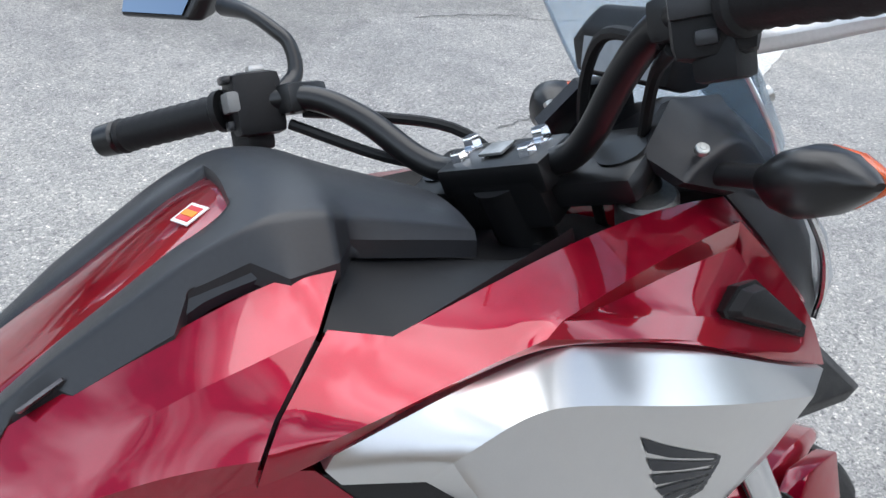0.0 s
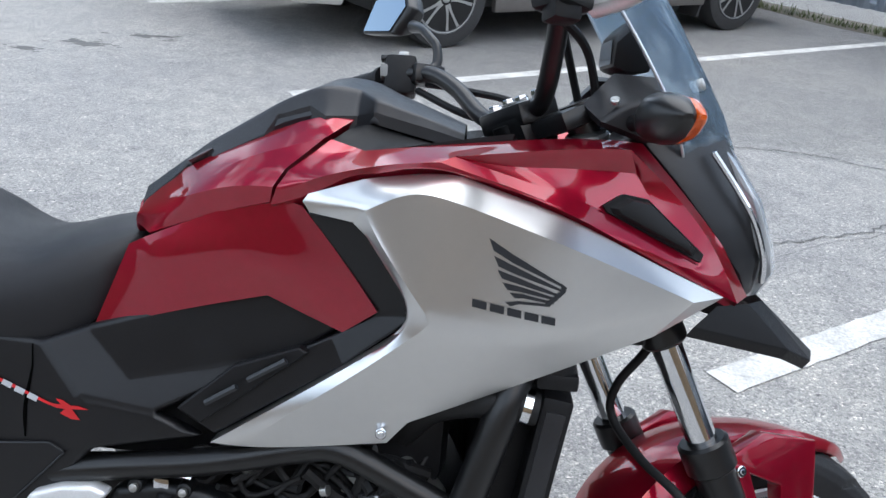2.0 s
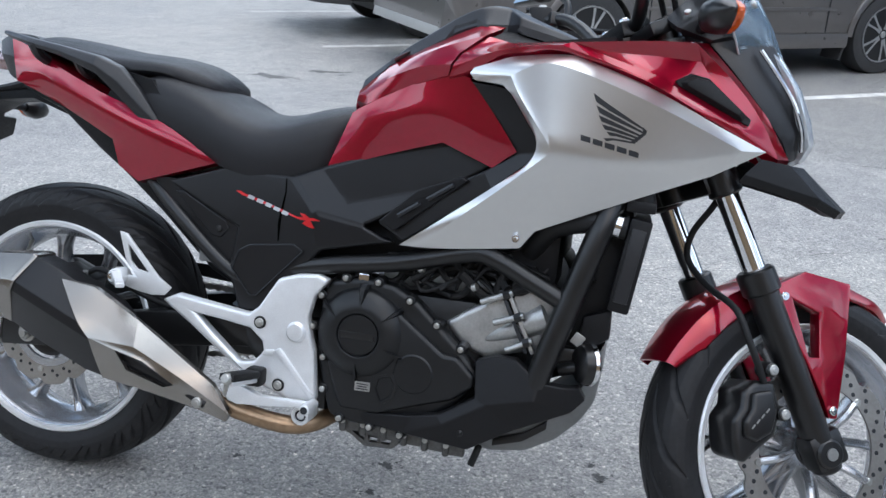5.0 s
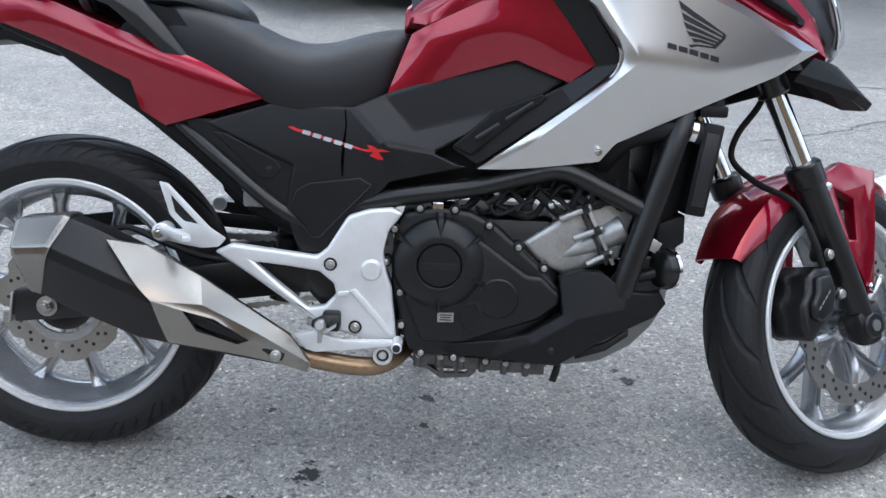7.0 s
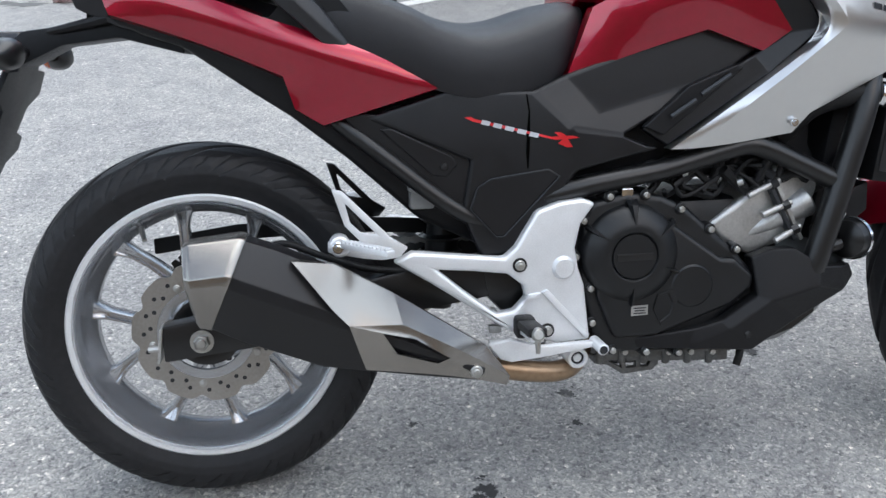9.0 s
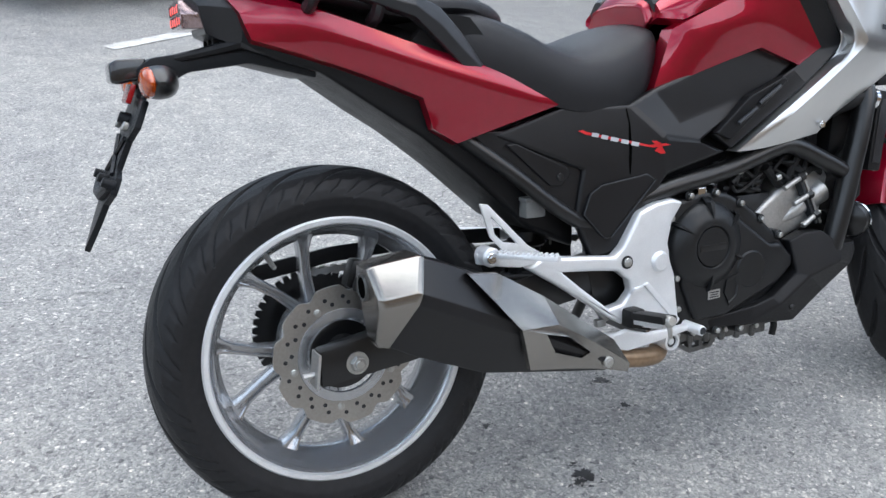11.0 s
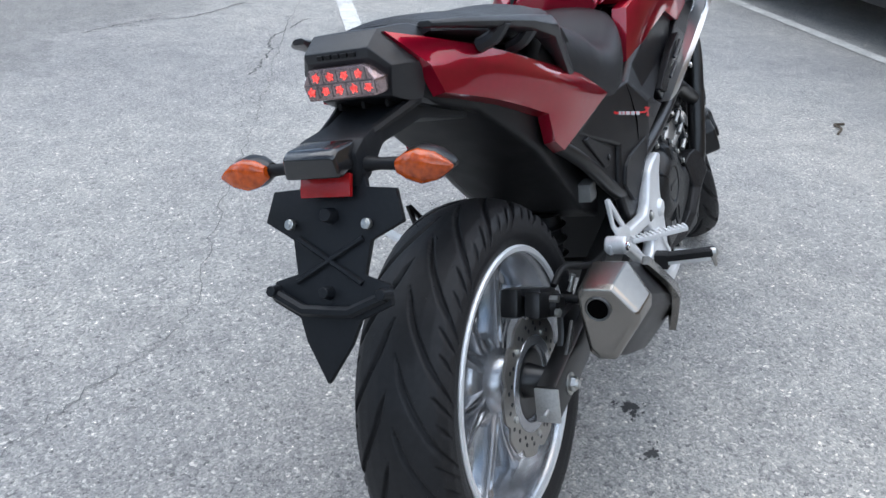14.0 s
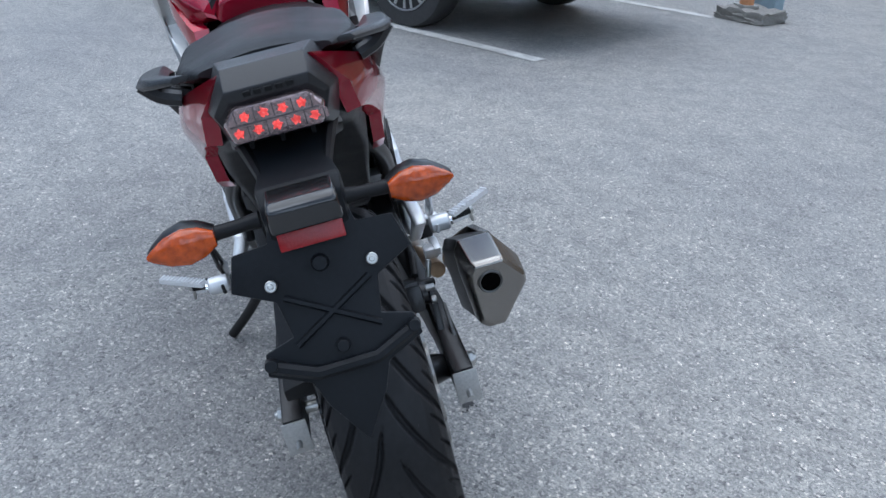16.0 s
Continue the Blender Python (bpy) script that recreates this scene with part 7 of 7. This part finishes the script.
def car(u_axle, n_side, paint, label, spokes=5, base=2.82, guarded=False):
    """A parked estate car: the near flank at n_side, the rear axle at u_axle, its nose along the bays."""
    root = new("parked_car")
    root.matrix_basis = Matrix.Rotation(radians(35), 4, "Z")
    tagged(root, label, "car", "parked cars")
    r0, f0 = u_axle - 1.12, u_axle + base + 0.95
    n0, n1 = n_side, n_side + 1.84
    ol = [(r0 + 0.06, 0.42), (r0, 0.62), (r0 + 0.03, 0.98), (r0 + 0.30, 1.05), (f0 - 1.25, 1.02), (f0 - 0.25, 0.92), (f0 - 0.02, 0.75), (f0, 0.45), (f0 - 0.08, 0.30)]
    ol += arch(u_axle + base)[0:] + arch(u_axle)[0:] + [(r0 + 0.15, 0.36)]
    part("car_body", prism(ol, n0, n1, (), 0.05, 3, 30), paint, root)
    cab = [[(u, n0 + d, z), (u, n1 - d, z), (u2, n1 - d2, 1.52), (u2, n0 + d2, 1.52)] for u, u2, d, d2, z in ((r0 + 0.12, r0 + 0.42, 0.04, 0.20, 1.0), (f0 - 1.2, f0 - 1.95, 0.04, 0.20, 1.0))]
    part("cabin_glass", soft(loft(cab), 0.04, 2, 20), CARGLASS, root)
    part("car_roof", box(((r0 + f0) / 2 - 0.55, (n0 + n1) / 2, 1.54), (2.0, 1.40, 0.05), 0.02), paint, root)
    part("sill_trim", box((u_axle + base / 2, n0 + 0.012, 0.30), (base - 0.82, 0.06, 0.13), 0.025), paint, root, "rounded sill below the doors")
    part("rear_bumper", soft(loft([[(u, n0 + d - 0.01, z), (u, n1 - d + 0.01, z), (u2, n1 - d + 0.01, z2), (u2, n0 + d - 0.01, z2)] for u, u2, d, z, z2 in ((r0 - 0.03, r0 + 0.01, 0.16, 0.40, 0.64), (r0 + 0.04, r0 + 0.05, 0.03, 0.39, 0.65), (r0 + 0.30, r0 + 0.30, 0.0, 0.37, 0.66), (r0 + 0.66, r0 + 0.62, 0.0, 0.36, 0.66))]), 0.02, 3, 20), paint, root, "body-coloured rear bumper with rounded corners")
    part("bumper_guard", soft(loft([[(u, n0 + d, z), (u, n1 - d, z), (u + 0.02, n1 - d, z + h), (u + 0.02, n0 + d, z + h)] for u, d, z, h in ((r0 - 0.05, 0.20, 0.34, 0.075), (r0 + 0.03, 0.03, 0.34, 0.065), (r0 + 0.32, -0.008, 0.32, 0.04))]), 0.012, 2, 20), GUARDM if guarded else TRIMM, root, "pale grey bumper guard" if guarded else "dark bumper guard")
    part("tailgate_gap", box((r0 + 0.012, (n0 + n1) / 2, 0.66), (0.02, 1.5, 0.012), 0), INK, root)
    part("front_bumper", box((f0 - 0.12, (n0 + n1) / 2, 0.36), (0.26, 1.84, 0.20), 0.05), TRIMM, root, "dark plastic front bumper")
    for n_, o in ((n0, -1), (n1, 1)):
        for u in (u_axle, u_axle + base):
            car_wheel(root, u, n_ - o * 0.10, o, spokes)
            part("arch_trim", loft([[(r_ * math.cos(a_), y_, r_ * math.sin(a_)) for r_, y_ in ((0.378, n_ - o * 0.02), (0.432, n_ - o * 0.02), (0.432, n_ + o * 0.010), (0.415, n_ + o * 0.018), (0.378, n_ + o * 0.018))] for a_ in (math.pi * j_ / 24 for j_ in range(25))]), paint, root, "", Matrix.Translation((u, 0, 0.33)))
            if guarded:
                part("mud_flap", soft(loft([[(u - 0.40 - e_, n_ - o * 0.02, z_), (u - 0.38 - e_, n_ - o * 0.02, z_), (u - 0.38 - e_, n_ - o * 0.24, z_), (u - 0.40 - e_, n_ - o * 0.24, z_)] for z_, e_ in ((0.42, 0.0), (0.26, 0.015), (0.13, 0.04))]), 0.006), TRIMM, root, "dark mud flap behind the wheel")
        for u in (u_axle + 0.52, u_axle + 1.42, u_axle + 2.32):
            part("door_gap", box((u, n_, 0.68), (0.008, 0.012, 0.62), 0), INK, root)
        part("waist_trim", box((u_axle + 1.4, n_, 0.56), (2.0, 0.014, 0.03), 0.004), paint, root)
        for u in (u_axle + 1.32, u_axle + 2.22):
            part("door_handle", box((u - 0.15, n_ + o * 0.02, 0.90), (0.18, 0.03, 0.025), 0.008), paint, root)
        part("tail_light", box((r0 + 0.05, n_ - o * 0.06, 0.78), (0.10, 0.14, 0.24), 0.03), REDLENS, root, "red tail light")
        part("bumper_reflector", box((r0 + 0.17, n_ + o * 0.008, 0.475), (0.20, 0.03, 0.040), 0.010), REDLENS, root, "red oblong reflector")
        part("reflector_surround", box((r0 + 0.17, n_ + o * 0.004, 0.475), (0.24, 0.03, 0.062), 0.012), GUARDM if guarded else TRIMM, root)
    part("underbody", box((u_axle + base / 2, (n0 + n1) / 2, 0.36), (base + 1.0, 1.5, 0.25), 0.05), TRIMM, root)
    return root


car(3.66, 3.82, CARM["taupe_car_paint"], "taupe estate car with alloy wheels parked in a bay", 5, 3.0, True)
car(3.35, 6.30, CARM["black_car_paint"], "black car parked in the bay beyond")
car(3.20, -5.12, CARM["slate_car_paint"], "dark slate car with multi-spoke alloy wheels parked in a bay", 9)

# Unseen dark ring, added so that glossy parts reflect a dark horizon.
FARM = mat("unseen_horizon_ring", (0.05, 0.058, 0.045), 0.9, 0, 0, 0.4, 2.0)
vs = []
rnd = random.Random(12)
for i in range(96):
    a = 2 * math.pi * i / 96
    vs += [(62 * math.cos(a), 62 * math.sin(a), -0.5), (62 * math.cos(a), 62 * math.sin(a), 8 + 3 * rnd.random() + 1.5 * math.sin(3 * a))]
tagged(part("backdrop", mk(vs, [[2 * i, 2 * ((i + 1) % 96), 2 * ((i + 1) % 96) + 1, 2 * i + 1] for i in range(96)]), FARM), "dark unseen ring round the car park, added to darken the horizon in reflections", "backdrop", kind="structure")

FENCEM = mat("galvanised_fence_sheet", (0.36, 0.40, 0.45), 0.45, 0.3, 0, 0.12, 12, 0.1, 60)
vs, fs = [], []
k = 0
for i in range(0, 260):
    n_ = -2.0 + i * 0.05
    d = (0, 0.03, 0.03, 0)[i % 4]
    p = bay(8.45 + d, n_)
    vs += [(p.x, p.y, 0.16), (p.x, p.y, 2.2)]
fs = [[2 * i, 2 * i + 2, 2 * i + 3, 2 * i + 1] for i in range(259)]
bmf = mk(vs, fs)
bmesh.ops.solidify(bmf, geom=bmf.faces[:], thickness=0.004)
fence = tagged(part("fence", bmf, FENCEM, smooth=15), "grey corrugated sheet metal fence", "fence", kind="structure")
a, b = bay(8.50, -2.0), bay(8.50, 10.9)
part("fence_rail", tube([(a.x, a.y, 0.22), (b.x, b.y, 0.22)], 0.03, 8, 1), FENCEM, fence)
EARTHM = mat("earth_strip", (0.13, 0.115, 0.09), 0.9, 0, 0, 0.4, 30, 1.0, 60)
pts = [bay(8.05 + 0.06 * math.sin(3 * q), -2 + q) for q in np.linspace(0, 12.9, 60)] + [bay(8.6, 10.9), bay(8.6, -2.0)]
tagged(part("earth_strip", mk([(p.x, p.y, 0.004) for p in pts], [list(range(len(pts)))]), EARTHM), "strip of earth and weeds along the fence", "ground", kind="structure")
GRASSM = mat("grass_blades", (0.075, 0.092, 0.035), 0.7, 0, 0, 0.4, 20)
rnd = random.Random(3)
gv, gf = [], []
for i in range(2600):
    p = bay(8.1 + abs(rnd.gauss(0, 0.16)), rnd.uniform(-1.5, 10))
    h, a, w = rnd.uniform(0.02, 0.075), rnd.uniform(0, 6.28), rnd.uniform(0.005, 0.012)
    dx, dy = math.cos(a), math.sin(a)
    q = len(gv)
    gv += [(p.x - dy * w, p.y + dx * w, 0), (p.x + dy * w, p.y - dx * w, 0), (p.x + dx * h * 0.5, p.y + dy * h * 0.5, h)]
    gf.append([q, q + 1, q + 2])
tagged(part("grass", mk(gv, gf), GRASSM), "sparse green weeds at the foot of the fence", "grass", kind="stuff")

CONC = mat("weathered_concrete", (0.26, 0.25, 0.23), 0.9, 0, 0, 0.3, 40, 1.0, 120)
bmb = bmesh.new()
bmesh.ops.create_cube(bmb, size=1)
bmesh.ops.subdivide_edges(bmb, edges=bmb.edges[:], cuts=7, use_grid_fill=True)
rnd = random.Random(21)
for v in bmb.verts:
    rim_ = sum(abs(abs(q) - 0.5) < 0.01 for q in v.co)
    v.co = Vector((v.co.x * 0.42, v.co.y * 0.36, v.co.z * 0.09)) * (1 - 0.02 * (rim_ - 1) * rnd.random()) + Vector([rnd.uniform(-0.005, 0.005) * (1 + rim_) if v.co.z > -0.4 else 0 for _ in range(3)])
moved(bmb, Matrix.Translation((4.93, -3.72, 0.045)) @ pose(0, 0, 0, 0, 0, 28))
tagged(part("concrete_block", bmb, CONC), "chipped grey concrete block on the asphalt", "concrete block")
WOODM = mat("orange_painted_wood", (0.55, 0.26, 0.12), 0.7, 0, 0, 0.3, 40, 0.4, 150)
post = new("marker_post")
post.location = (4.98, -3.70, 0.09)
tagged(post, "pale orange post on a metal foot standing on the block", "post")
part("shaft", cyl((0, 0, 0.02), (0, 0, 1.0), 0.055, 0.05, 20, 0.004), WOODM, post)
part("foot", box((0, 0, 0.012), (0.16, 0.13, 0.024), 0.004), RAWALU, post)
bx = mat("pale_blue_plastic", (0.30, 0.40, 0.46), 0.6, 0, 0, 0.15, 30)
crate = new("plastic_canister")
crate.location = (5.18, -3.98, 0)
tagged(crate, "pale blue plastic canister beside the concrete block", "canister")
part("canister_body", box((0, 0, 0.11), (0.30, 0.16, 0.22), 0.03, pose(0, 0, 0, 0, 0, 28)), bx, crate)
part("cap", cyl((0.05, 0.02, 0.21), (0.05, 0.02, 0.25), 0.03, n=16, bev=0.004), bx, crate)
TWIGM = mat("dry_twig", (0.09, 0.07, 0.05), 0.9, 0, 0, 0.3, 60)
tagged(part("twig", tube([(2.93, -0.44, 0.005), (3.0, -0.45, 0.012), (3.07, -0.42, 0.006), (3.10, -0.46, 0.008)], 0.006, 6, 4), TWIGM), "dry dark twig lying on the asphalt", "twig")

# Unseen wall, added to cut horizon light and darken reflections on the right flank.
WALLM = mat("unseen_ochre_render", (0.21, 0.145, 0.085), 0.9, 0, 0, 0.3, 3.0, 0.3, 40)
tagged(part("unseen_wall_south", box((0, -12, 3.25), (60, 0.3, 6.5), 0.01), WALLM), "plain ochre rendered wall, unseen, added to darken reflections in the bike's flank", "wall", kind="structure")
